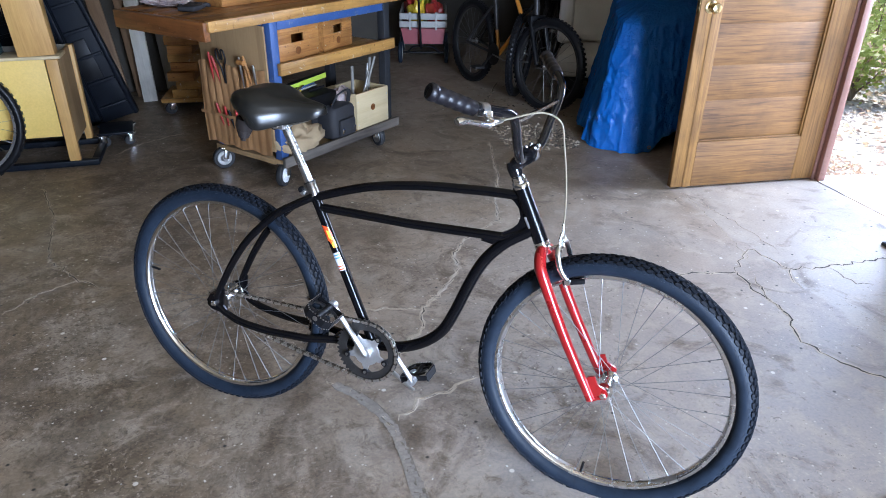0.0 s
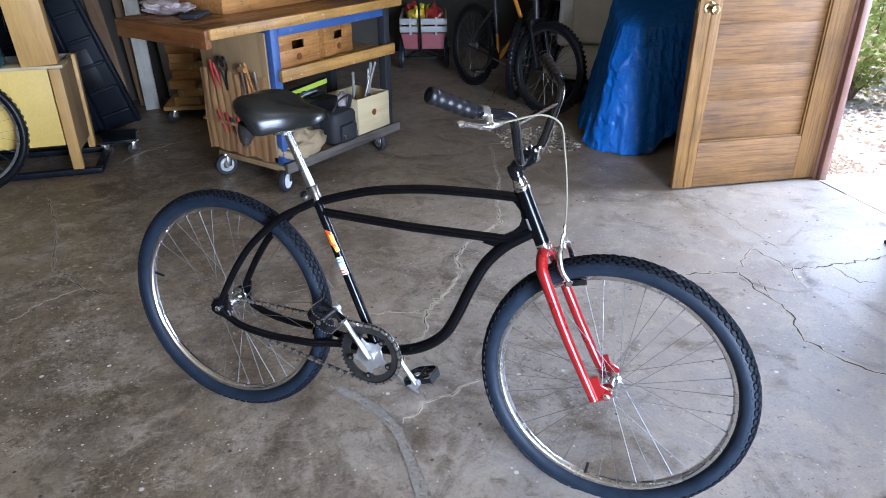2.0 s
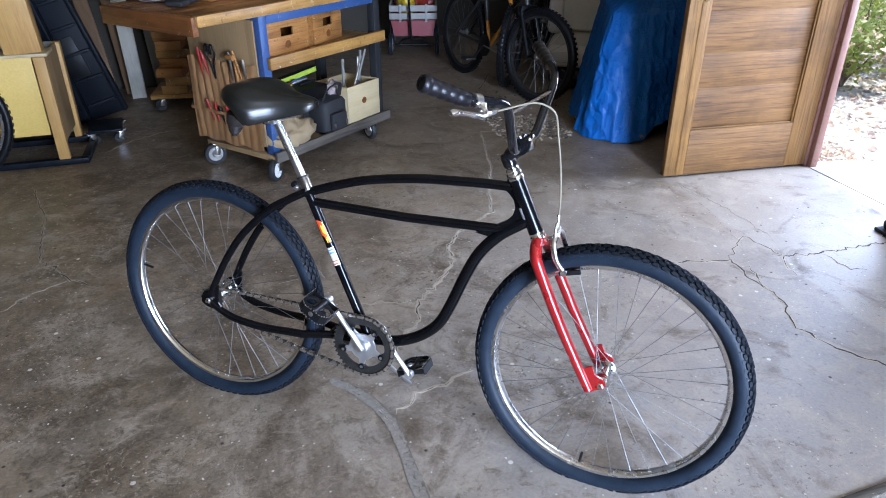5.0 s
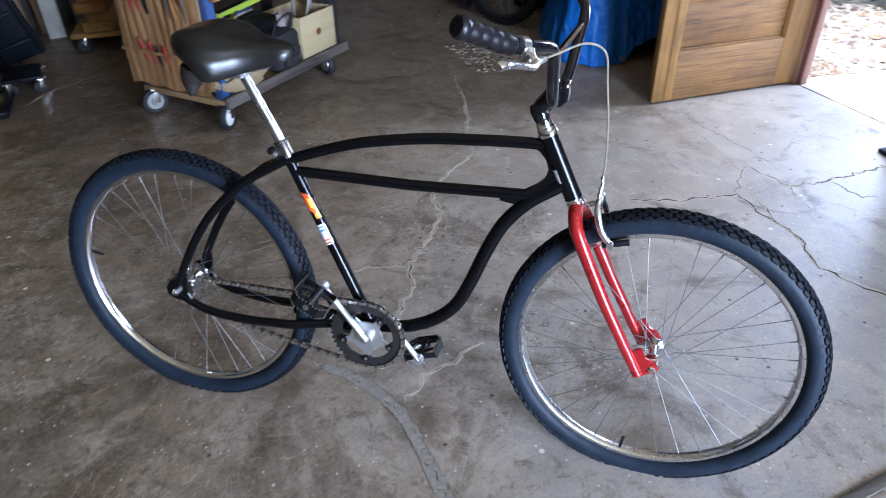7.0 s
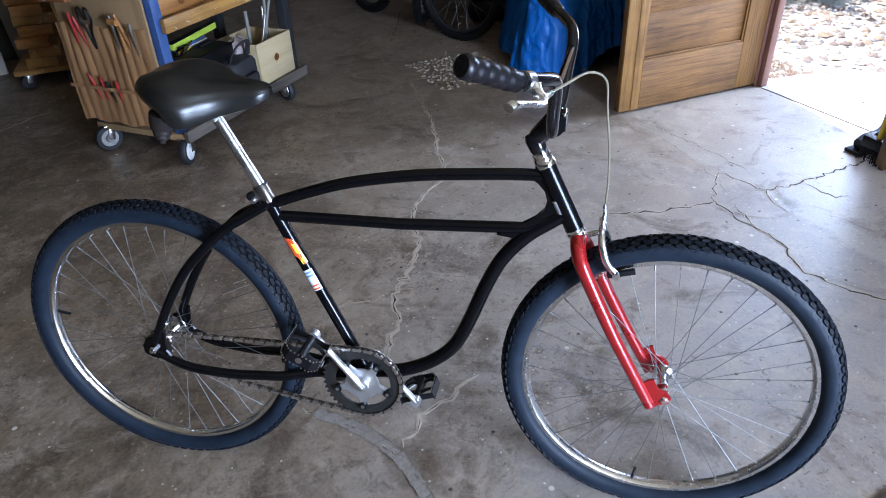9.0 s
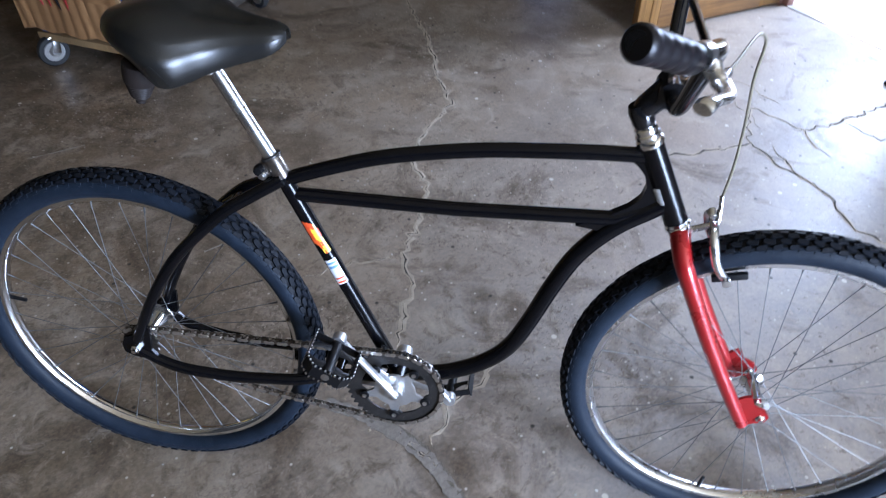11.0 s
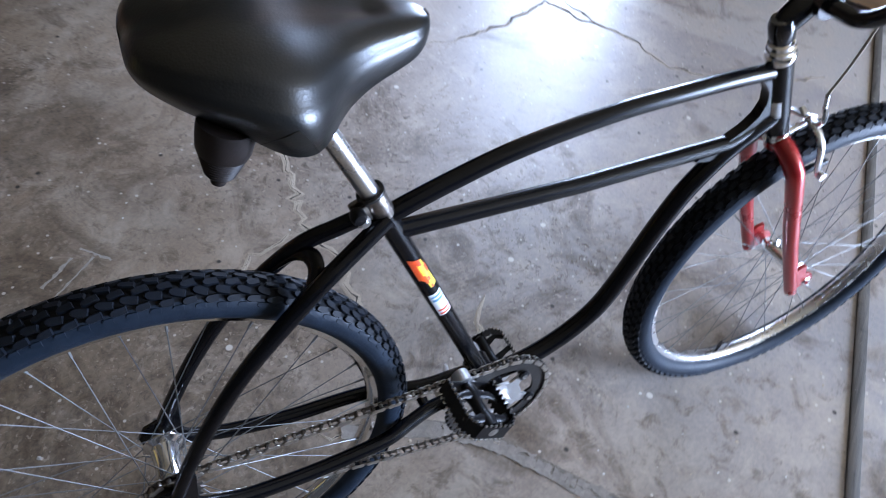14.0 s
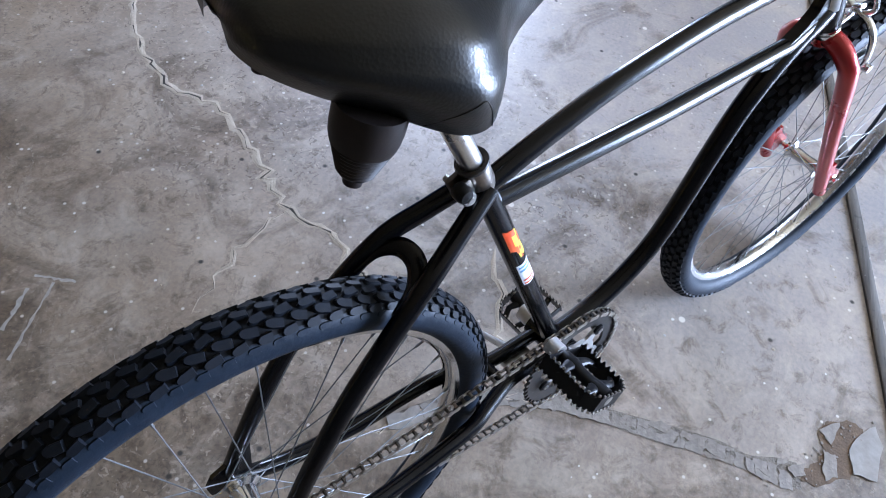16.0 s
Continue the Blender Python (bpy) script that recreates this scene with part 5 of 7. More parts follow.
p2u, p2d = (Vector((D.x + R2 * math.cos(a), 0, D.z + R2 * math.sin(a))) for a in (aU, aD))
loop = []
for k in range(41):
    a = aU - (2 * off) * k / 40
    loop.append(Vector((D.x + R2 * math.cos(a), 0, D.z + R2 * math.sin(a))))
for k in range(1, 30):
    q = p2d.lerp(p1d, k / 30)
    loop.append(q - Vector((0, 0, 0.006 * math.sin(math.pi * k / 30))))
for k in range(25):
    a = aD - (2 * math.pi - 2 * off) * k / 24
    loop.append(Vector((R1 * math.cos(a), 0, R1 * math.sin(a))))
for k in range(1, 30):
    loop.append(p1u.lerp(p2u, k / 30))
loop.append(loop[0])
cum = [0.0]
for a, b in zip(loop, loop[1:]):
    cum.append(cum[-1] + (b - a).length)
count = int(cum[-1] / 0.0127 / 2) * 2
px = np.interp(np.linspace(0, cum[-1], count + 1), cum, [p.x for p in loop])
pz = np.interp(np.linspace(0, cum[-1], count + 1), cum, [p.z for p in loop])
lm = []
for wide in (0.0042, 0.0058):
    bm = bmesh.new()
    for s in (-1, 1):
        outl = [(-0.0063 + 0.0042 * math.cos(t), 0.0042 * math.sin(t)) for t in np.linspace(math.pi / 2, 1.5 * math.pi, 5)] + [(0, -0.0030)] + [(0.0063 + 0.0042 * math.cos(t), 0.0042 * math.sin(t)) for t in np.linspace(-math.pi / 2, math.pi / 2, 5)] + [(0, 0.0030)]
        solid(bm, outl, 0.0012, Matrix(((1, 0, 0, 0), (0, 0, 1, s * wide - 0.0006), (0, 1, 0, 0), (0, 0, 0, 1))))
    rod(bm, (0.0063, -wide - 0.001, 0), (0.0063, wide + 0.001, 0), 0.0026, 6)
    me = bpy.data.meshes.new("chain_link")
    bmesh.ops.recalc_face_normals(bm, faces=bm.faces)
    bm.to_mesh(me)
    bm.free()
    me.materials.append(M_CHAIN if wide < 0.005 else M_CHAINPLATE)
    lm.append(me)
bm = bmesh.new()
tube(bm, [Vector((px[0], -0.045, pz[0])), Vector((px[1], -0.045, pz[1]))], 0.002, 6)
chain = part("chain", bm, M_CHAIN, bicycle, "oily steel roller chain")
for i in range(count):
    a, b = Vector((px[i], -0.045, pz[i])), Vector((px[i + 1], -0.045, pz[i + 1]))
    o2 = new("chain_link", lm[i % 2])
    o2.parent = chain
    o2.matrix_local = Matrix.Translation((a + b) / 2) @ Matrix.Rotation(-math.atan2(b.z - a.z, b.x - a.x), 4, "Y")

# kickstand on the far side
inv = BIKE.inverted()
bm = bmesh.new()
foot = inv @ Vector((0.045, 1.865, 0.006))
tube(bm, spline([Vector((0.44, 0.030, -0.070)), Vector((0.46, 0.045, -0.10)), Vector((0.46, 0.045, -0.10)).lerp(foot, 0.5), foot], 4), [0.0075, 0.0070, 0.0065, 0.006], 10)
box(bm, (0.05, 0.05, 0.014), (0.44, 0.0, -0.066), bevel=0.003)
part("kickstand", bm, M_STEEL, bicycle, "dull steel kickstand")

# ---- more materials ----
M_BENCH = wood("bench_top_fir", (0.36, 0.155, 0.042), (0.13, 0.050, 0.013), 0, 30, (0.26, 0.45), dirt=0.8, flecks=0.3)
M_EDGE = wood("worn_grey_shelf_edge", (0.17, 0.145, 0.12), (0.055, 0.045, 0.038), 0, 24, (0.5, 0.7), dirt=0.6)
M_APRONW = wood("dark_bench_apron", (0.28, 0.100, 0.026), (0.09, 0.030, 0.009), 1, 34, (0.25, 0.42), dirt=0.6, flecks=0.2)
M_PINE = wood("yellow_pine", (0.58, 0.32, 0.090), (0.30, 0.135, 0.033), 0, 34, (0.28, 0.45), knots=3.0, dirt=0.6, flecks=1.0)
M_PINEV = wood("yellow_pine_upright", (0.70, 0.42, 0.14), (0.44, 0.22, 0.06), 2, 22, (0.4, 0.6), knots=3.0)
M_CRATE = wood("crate_wood", (0.55, 0.26, 0.075), (0.24, 0.085, 0.022), 0, 44, (0.32, 0.5), knots=6.0, dirt=0.6, flecks=0.3)
M_PALE = wood("pale_plywood", (0.62, 0.50, 0.30), (0.50, 0.38, 0.20), 0, 14, (0.45, 0.65))
M_PLY = wood("beige_plywood", (0.42, 0.27, 0.13), (0.27, 0.165, 0.075), 2, 12, (0.5, 0.7))
M_BLUE = surf("blue_steel_paint", (0.026, 0.070, 0.21), (0.050, 0.110, 0.29), 7, (0.35, 0.5), fine=120, wear=(0.20, 0.20, 0.21))
M_CANVAS = surf("brown_canvas", (0.26, 0.125, 0.045), (0.38, 0.20, 0.08), 10, (0.8, 0.95), fine=400, relief=0.4)
M_GREYRUB = surf("dark_caster_tread", (0.010, 0.011, 0.013), (0.024, 0.025, 0.028), 20, (0.5, 0.7))
M_WHITEP = surf("white_plastic_core", (0.62, 0.63, 0.64), (0.74, 0.74, 0.74), 14, (0.3, 0.5), wear=(0.35, 0.33, 0.3))
M_YELLOW = surf("yellow_paint_panel", (0.72, 0.47, 0.10), (0.80, 0.55, 0.15), 3, (0.45, 0.6), fine=90, relief=0.06)
M_DARKPL = surf("blue_black_plastic", (0.004, 0.005, 0.008), (0.009, 0.012, 0.018), 10, (0.32, 0.5), fine=120, spec=0.12)
M_WHITEBOARD = wood("white_painted_board", (0.80, 0.76, 0.68), (0.62, 0.57, 0.48), 2, 16, (0.5, 0.7), dirt=0.5)
M_GREYBOARD = wood("grey_weathered_board", (0.30, 0.29, 0.26), (0.16, 0.15, 0.13), 2, 20, (0.6, 0.8))
M_BROWNBOARD = wood("brown_offcut", (0.28, 0.17, 0.09), (0.15, 0.08, 0.04), 2, 22, (0.5, 0.75))
M_WAGON = surf("faded_red_wagon_paint", (0.20, 0.020, 0.028), (0.29, 0.042, 0.050), 12, (0.35, 0.5))
M_SLAT = surf("white_wagon_slat", (0.30, 0.30, 0.28), (0.40, 0.39, 0.37), 14, (0.5, 0.7))
M_ORANGE = surf("orange_bike_paint", (0.42, 0.15, 0.015), (0.52, 0.21, 0.03), 14, (0.25, 0.4), coat=0.4)
M_UPHOL = surf("grey_beige_upholstery", (0.60, 0.57, 0.52), (0.72, 0.69, 0.63), 7, (0.75, 0.95), fine=300, relief=0.4)
M_TARP, _nt, _b = nodes("blue_tarpaulin")
_v = coords(_nt)
_c1 = noise_tex(_nt, _v, 7.0, 5.0, 0.6, 0.8)
_c2 = noise_tex(_nt, _v, 34.0, 5.0, 0.65, 1.2)
_nt.links.new(mixc(_nt, _c1, (0.004, 0.080, 0.34), (0.010, 0.140, 0.48)), _b.inputs["Base Color"])
_b.inputs["Roughness"].default_value = 0.27
_b.inputs["Specular IOR Level"].default_value = 0.30
_n1 = bump(_nt, _b, _c1, 0.5, 0.02)
_vo = add(_nt, "ShaderNodeTexVoronoi", Scale=9.0)
_vo.feature = "DISTANCE_TO_EDGE"
_mx = _nt.nodes.new("ShaderNodeVectorMath")
_mx.operation = "MULTIPLY_ADD"
_mx.inputs[1].default_value = (0.09, 0.09, 0.09)
_nt.links.new(_c2, _mx.inputs[0])
_nt.links.new(_v, _mx.inputs[2])
_nt.links.new(_mx.outputs[0], _vo.inputs["Vector"])
_n2 = bump(_nt, _b, ramp(_nt, _vo.outputs["Distance"], [(0.0, 1.0), (0.30, 0.0)]), 0.45, 0.016, _n1)
_n3 = bump(_nt, _b, _c2, 0.55, 0.007, _n2)
bump(_nt, _b, noise_tex(_nt, _v, 75.0, 4.0, 0.65, 1.5), 0.55, 0.003, _n3)
M_GREEN = surf("lime_plastic", (0.40, 0.55, 0.05), (0.50, 0.66, 0.08), 14, (0.35, 0.5))
M_TEAL = surf("dark_teal_glass_edge", (0.03, 0.10, 0.11), (0.06, 0.15, 0.16), 6, (0.1, 0.25))
M_REDH = surf("red_handle_plastic", (0.32, 0.025, 0.02), (0.42, 0.04, 0.035), 20, (0.3, 0.45))
M_BAG = surf("black_nylon", (0.012, 0.012, 0.014), (0.028, 0.028, 0.032), 16, (0.6, 0.8), fine=500, relief=0.4)
M_SACK = surf("khaki_sack", (0.30, 0.21, 0.12), (0.42, 0.32, 0.19), 12, (0.8, 0.95), fine=300, relief=0.5)
M_CLEARBAG = surf("crinkled_white_plastic_bag", (0.34, 0.27, 0.26), (0.56, 0.47, 0.46), 20, (0.15, 0.35), fine=90, relief=0.8, depth=0.004, wear=(0.55, 0.10, 0.12))
M_LEAF, _nt, _b = nodes("sunlit_leaf")
_v = coords(_nt)
_c = mixc(_nt, noise_tex(_nt, _v, 4.0, 4.0, 0.6), (0.10, 0.19, 0.03), (0.26, 0.33, 0.07))
_nt.links.new(_c, _b.inputs["Base Color"])
_b.inputs["Roughness"].default_value = 0.45
_tr = _nt.nodes.new("ShaderNodeBsdfTranslucent")
_nt.links.new(mixc(_nt, 0.5, _c, (0.60, 0.66, 0.22)), _tr.inputs["Color"])
_mx = _nt.nodes.new("ShaderNodeMixShader")
_mx.inputs[0].default_value = 0.65
_nt.links.new(_b.outputs[0], _mx.inputs[1])
_nt.links.new(_tr.outputs[0], _mx.inputs[2])
_nt.links.new(_mx.outputs[0], _nt.nodes["Material Output"].inputs["Surface"])
M_LEAFDRY = surf("dry_leaf", (0.26, 0.18, 0.10), (0.46, 0.36, 0.23), 6, (0.7, 0.9), relief=0)
M_STONE = surf("pale_stone", (0.30, 0.24, 0.17), (0.46, 0.39, 0.29), 9, (0.7, 0.9), fine=60, relief=0.6, depth=0.004)
M_TWIG = surf("grey_brown_twig", (0.14, 0.10, 0.07), (0.26, 0.20, 0.15), 14, (0.7, 0.9))

# ---- the side door, standing open into the garage ----
HINGE, FREE = Vector((2.166, 3.948, 0)), Vector((1.292, 3.713, 0))
DW = (FREE - HINGE).length
door = thing("door_1", Matrix.Translation((FREE.x, FREE.y, 0.012)) @ pose(0, 0, 0, 0, 0, math.degrees(math.atan2(HINGE.y - FREE.y, HINGE.x - FREE.x))), "varnished wooden panel door standing open", "door", kind="structure")
DT, SW, SWR = 0.040, 0.118, 0.155
boxpart("stile", (SW, DT, 2.02), (SW / 2, 0.02, 1.01), M_DOORWOOD, door)
boxpart("stile", (SWR, DT, 2.02), (DW - SWR / 2, 0.02, 1.01), M_DOORWOOD, door)
for z0, z1 in ((0.0, 0.255), (1.02, 1.16), (1.90, 2.02)):
    boxpart("rail", (DW - SW - SWR - 0.001, DT, z1 - z0), ((SW + DW - SWR) / 2, 0.02, (z0 + z1) / 2), M_DOORRAIL, door)
for z0, z1 in ((0.255, 1.02), (1.16, 1.90)):
    cuts = [z0 + (z1 - z0) * q for q in (0.0, 0.29, 0.53, 0.80, 1.0)]
    for k, (a, b) in enumerate(zip(cuts, cuts[1:])):
        boxpart("panel", (DW - SW - SWR, 0.014, b - a), ((SW + DW - SWR) / 2, 0.026 + 0.0003 * (k % 2), (a + b) / 2), M_DOORPANEL, door, bevel=0.0004)
    for x, s in ((SW, 1), (DW - SWR, -1)):
        boxpart("bead", (0.010, 0.010, z1 - z0), (x + s * 0.005, 0.0125, (z0 + z1) / 2), M_DOORWOOD, door)
    for z, s in ((z0, 1), (z1, -1)):
        boxpart("bead", (DW - SW - SWR - 0.02, 0.010, 0.010), ((SW + DW - SWR) / 2, 0.0125, z + s * 0.005), M_DOORRAIL, door)
# a worn groove line on the free stile
boxpart("edge_lipping", (0.030, 0.004, 2.02), (0.082, -0.0022, 1.01), M_DOORWOOD, door, bevel=0.001)
bm = bmesh.new()
lathe(bm, [(0.0, 0.0), (0.031, 0.0), (0.032, 0.004), (0.026, 0.008), (0.012, 0.010), (0.0105, 0.030), (0.018, 0.036), (0.0265, 0.046), (0.0275, 0.056), (0.022, 0.066), (0.010, 0.069), (0.0, 0.0695)], 28, pose(0.052, 0, 0.955, 90, 0, 0))
part("door_knob", bm, M_BRASS, door, "aged brass door knob")
boxpart("latch_plate", (0.004, 0.026, 0.06), (-0.002, 0.02, 0.955), M_BRASS, door)
for z in (0.25, 1.05, 1.80):
    bm = bmesh.new()
    rod(bm, (DW + 0.006, 0.0, z - 0.045), (DW + 0.006, 0.0, z + 0.045), 0.006)
    part("hinge", bm, M_STEEL, door)

# ---- workbench on casters ----
W1 = Vector((-0.845, 3.595, 0))
CART = Matrix.Translation(W1) @ pose(0, 0, 0, 0, 0, 59.1)
bench = thing("workbench", CART, "rolling workbench with wooden top, blue steel posts and casters", "workbench")
BL, BD = 0.97, 0.54


def caster(parent, x, y, r=0.055, turn=0.0, top=0.13, core=None):
    bm = bmesh.new()
    lathe(bm, [(0.0, -0.016), (r * 0.93, -0.016), (r, -0.010), (r, 0.010), (r * 0.93, 0.016), (0.0, 0.016)], 24, pose(0, 0, 0, 90, 0, 0))
    w = part("caster_wheel", bm, M_GREYRUB, parent, "dark rubber caster wheel", pose(x, y, r, 0, 0, turn))
    bm = bmesh.new()
    for s in (1, -1):
        lathe(bm, [(0.0, 0.0), (r * 0.66, 0.0), (r * 0.64, 0.003), (r * 0.52, 0.003), (r * 0.50, 0.0006), (r * 0.34, 0.0006), (r * 0.30, 0.004), (r * 0.20, 0.010), (0.0, 0.010)], 20, pose(0, -s * 0.016, 0, 90 * s, 0, 0))
    part("wheel_core", bm, core or M_GREYRUB, w)
    bm = bmesh.new()
    for s in (1, -1):
        box(bm, (0.030, 0.004, top - r * 0.9), (0.008, s * 0.026, (top - r * 0.9) / 2 - 0.004), pose(0, 0, 0, 0, 12, 0), 0.001)
    box(bm, (0.058, 0.058, 0.006), (0.016, 0, top - r - 0.004), bevel=0.001)
    part("caster_fork", bm, M_CHROME, parent, "", pose(x, y, r, 0, 0, turn))


for x, y, tn in ((0.0, 0.0, 20), (0.0, 0.49, -25), (0.85, 0.02, 70), (0.85, 0.49, 10)):
    caster(bench, x, y, 0.064, tn, core=M_WHITEP if x + y < 0.4 else M_STEEL)
for x, y in ((0.03, 0.025), (0.03, BD - 0.05), (BL - 0.03, 0.025), (BL - 0.03, BD - 0.05)):
    boxpart("post", (0.052, 0.052, 0.745), (x, y, 0.135 + 0.3725), M_BLUE if x < 0.5 else M_GREYRUB, bench, "blue painted steel post" if x < 0.5 else "dark bare steel post")
for y in (0.022, BD - 0.05):
    boxpart("steel_rail", (BL - 0.12, 0.040, 0.050), (BL / 2, y, 0.851), M_BLUE, bench)
for x in (0.03, BL - 0.03):
    boxpart("steel_rail", (0.040, BD - 0.14, 0.050), (x, BD / 2, 0.851), M_BLUE, bench)
boxpart("lower_shelf", (BL + 0.02, BD, 0.030), (BL / 2, BD / 2 - 0.01, 0.130 + 0.0), M_PLY, bench)
boxpart("shelf_edge", (BL + 0.03, 0.022, 0.055), (BL / 2, -0.034, 0.140), M_EDGE, bench)
boxpart("upper_shelf", (BL - 0.12, BD - 0.10, 0.020), (BL / 2, BD / 2, 0.640), M_PINE, bench)
boxpart("shelf_edge", (BL - 0.02, 0.026, 0.062), (BL / 2 + 0.02, -0.016, 0.632), M_PINE, bench, "yellow pine shelf edge")
for k in range(5):
    boxpart("top_board", (1.40, 0.134, 0.040), (0.335, 0.058 + k * 0.136, 0.905), M_BENCH, bench)
boxpart("front_edge", (1.43, 0.030, 0.050), (0.325, -0.028, 0.902), M_PINE, bench, "pale nosing along the bench top")
boxpart("apron", (0.034, 0.69, 0.085), (-0.395, 0.316, 0.880), M_APRONW, bench, "dark brown end apron of the bench")
# canvas pockets on the end
boxpart("backboard", (0.012, BD - 0.02, 0.66), (-0.008, BD / 2 + 0.02, 0.52), M_PLY, bench, "beige plywood end board")
bm = bmesh.new()
rows = []
for j in range(13):
    z = 0.165 + 0.460 * j / 12
    row = []
    for i in range(61):
        y = 0.04 + (BD - 0.01) * i / 60
        fold = abs(math.sin(math.pi * (y - 0.04 + 0.012 * noise.noise(Vector((y * 9, z * 3, 0)))) / 0.052)) ** 0.7 * (0.8 + 0.6 * noise.noise(Vector((y * 20, z * 5, 4))))
        row.append(Vector((-0.020 - 0.012 * fold * (0.55 + 0.45 * j / 12) - 0.004 * math.sin(9 * z + 21 * y), y, z + 0.006 * math.sin(40 * y))))
    rows.append(row)
sheet(bm, rows)
part("tool_pocket_strip", bm, M_CANVAS, bench, "pleated brown canvas tool pockets")
bm = bmesh.new()
sheet(bm, [[Vector((-0.046 - 0.004 * math.sin(60 * y), y, z)) for y in np.linspace(0.04, BD + 0.03, 30)] for z in (0.335, 0.350, 0.352)])
part("pocket_seam", bm, M_CANVAS, bench)


def at_bench(name, m, label, category, group=""):
    return thing(name, CART @ m, label, category, group)


def crate(x, y, z, w, d, h, turn, material, label, hole=True):
    c = at_bench("crate", pose(x, y, z, 0, 0, turn), label, "crate", "wooden boxes on the workbench")
    t = 0.012
    hz = h * 0.62
    if hole:
        for k, (x0, x1, z0, z1) in enumerate(((-w / 2, w / 2, 0, hz - 0.022), (-w / 2, w / 2, hz + 0.022, h), (-w / 2, -0.045, hz - 0.022, hz + 0.022), (0.045, w / 2, hz - 0.022, hz + 0.022))):
            boxpart("front_board", (x1 - x0, t, z1 - z0), ((x0 + x1) / 2, 0, (z0 + z1) / 2), material, c, bevel=0.001)
    else:
        boxpart("front_board", (w, t, h), (0, 0, h / 2), material, c, bevel=0.002)
    boxpart("back_board", (w, t, h), (0, d, h / 2), material, c, bevel=0.001)
    for s in (1, -1):
        boxpart("side_board", (t, d - t, h), (s * (w / 2 - t / 2), d / 2, h / 2), material, c, bevel=0.001)
    boxpart("bottom", (w - 2 * t, d - t, 0.008), (0, d / 2, 0.005), material, c, bevel=0)
    bm = bmesh.new()
    lathe(bm, [(0.0, 0.0), (0.020, 0.0), (0.020, 0.0012), (0.016, 0.0012), (0.016, 0.0006), (0.0, 0.0006)], 24, pose(0, -t / 2 - 0.0004, h * (0.26 if hole else 0.56), 90, 0, 0))
    part("stamp", bm, M_APRONW, c, "round dark stamp with no lettering")
    for sx in (-1, 1):
        for zz in (0.2, 0.8):
            bm = bmesh.new()
            lathe(bm, [(0.0, 0.0), (0.004, 0.0), (0.004, 0.001), (0.0, 0.001)], 8, pose(sx * (w / 2 - 0.014), -t / 2, h * zz, 90, 0, 0))
            part("nail", bm, M_STEEL, c)
    return c


crate(0.225, 0.040, 0.651, 0.325, 0.30, 0.182, 1, M_CRATE, "brown wooden crate with hand hole on the upper shelf")
crate(0.575, 0.07, 0.651, 0.29, 0.28, 0.182, 9, M_CRATE, "brown wooden crate with hand hole on the upper shelf")
crate(0.765, -0.010, 0.146, 0.300, 0.26, 0.235, 0, M_PALE, "pale plywood box with round handle hole holding pipes", False)

# bag, trays and tools on the lower shelf
bag = at_bench("tool_bag", pose(0.50, 0.02, 0.146, 0, 0, 0), "black nylon tool bag with straps on the lower shelf", "bag")
bm = bmesh.new()
vs = box(bm, (0.20, 0.20, 0.20), (0, 0.06, 0.10), bevel=0.03)
for v in bm.verts:
    v.co.x *= 1.0 + 0.15 * math.sin(v.co.z * 16)
    v.co.y += 0.01 * math.sin(v.co.x * 30)
part("body", bm, M_BAG, bag)
boxpart("pocket", (0.13, 0.03, 0.10), (0.0, -0.055, 0.075), M_BAG, bag, bevel=0.012)
bm = bmesh.new()
tube(bm, spline([(-0.07, 0.0, 0.19), (-0.05, -0.04, 0.27), (0.03, -0.05, 0.285), (0.08, 0.0, 0.20)], 5), 0.008, 8, flat=(1.6, 0.6))
part("handle", bm, M_BAG, bag)
for x in (-0.05, 0.05):
    boxpart("buckle", (0.016, 0.006, 0.03), (x, -0.073, 0.06), M_CHROME, bag)
tray = at_bench("tool_tray", pose(0.26, 0.12, 0.30, 0, 0, 2), "black plastic tool tray heaped with hand tools", "tool tray")
boxpart("tray", (0.42, 0.26, 0.12), (0.06, 0.06, 0.06), M_PLASTIC, tray, bevel=0.01)
boxpart("stand", (0.30, 0.20, 0.155), (0.06, 0.07, -0.0775), M_BAG, tray, bevel=0.01)
rnd = random.Random(8)
for k in range(9):
    bm = bmesh.new()
    a = rnd.uniform(-0.5, 0.5)
    c = Vector((rnd.uniform(-0.08, 0.20), rnd.uniform(0.0, 0.12), 0.130 + 0.008 * k / 3))
    dv = Vector((math.cos(a), math.sin(a), rnd.uniform(-0.1, 0.25))) * rnd.uniform(0.05, 0.10)
    tube(bm, [c - dv, c, c + dv], [0.009, 0.008, 0.005], 8)
    part("hand_tool", bm, rnd.choice([M_STEEL, M_PLASTIC, M_CHROME, M_DECAL_Y, M_BLUE]), tray)
level = at_bench("spirit_level", pose(0.42, 0.20, 0.468, 0, -3, 3), "lime green spirit level lying on the tools", "level")
boxpart("beam", (0.34, 0.030, 0.030), (0, 0, 0.0), M_GREEN, level)
boxpart("rail", (0.345, 0.032, 0.006), (0, 0, 0.018), M_PLASTIC, level)
sack = at_bench("sack", pose(0.17, 0.03, 0.146), "limp khaki cloth sack on the lower shelf", "sack")
bm = bmesh.new()
bmesh.ops.create_uvsphere(bm, u_segments=24, v_segments=14, radius=1.0)
for v in bm.verts:
    n = noise.noise(v.co * 2.3) * 0.25
    n += 0.22 * (1 - 3 * abs(noise.noise(v.co * 4.1)))
    v.co = Vector((v.co.x * 0.15 * (1 + n), v.co.y * 0.09 * (1 + n), max(-0.0, (v.co.z + 0.9) * 0.075 * (1 + n))))
part("cloth", bm, M_SACK, sack, smooth=180)
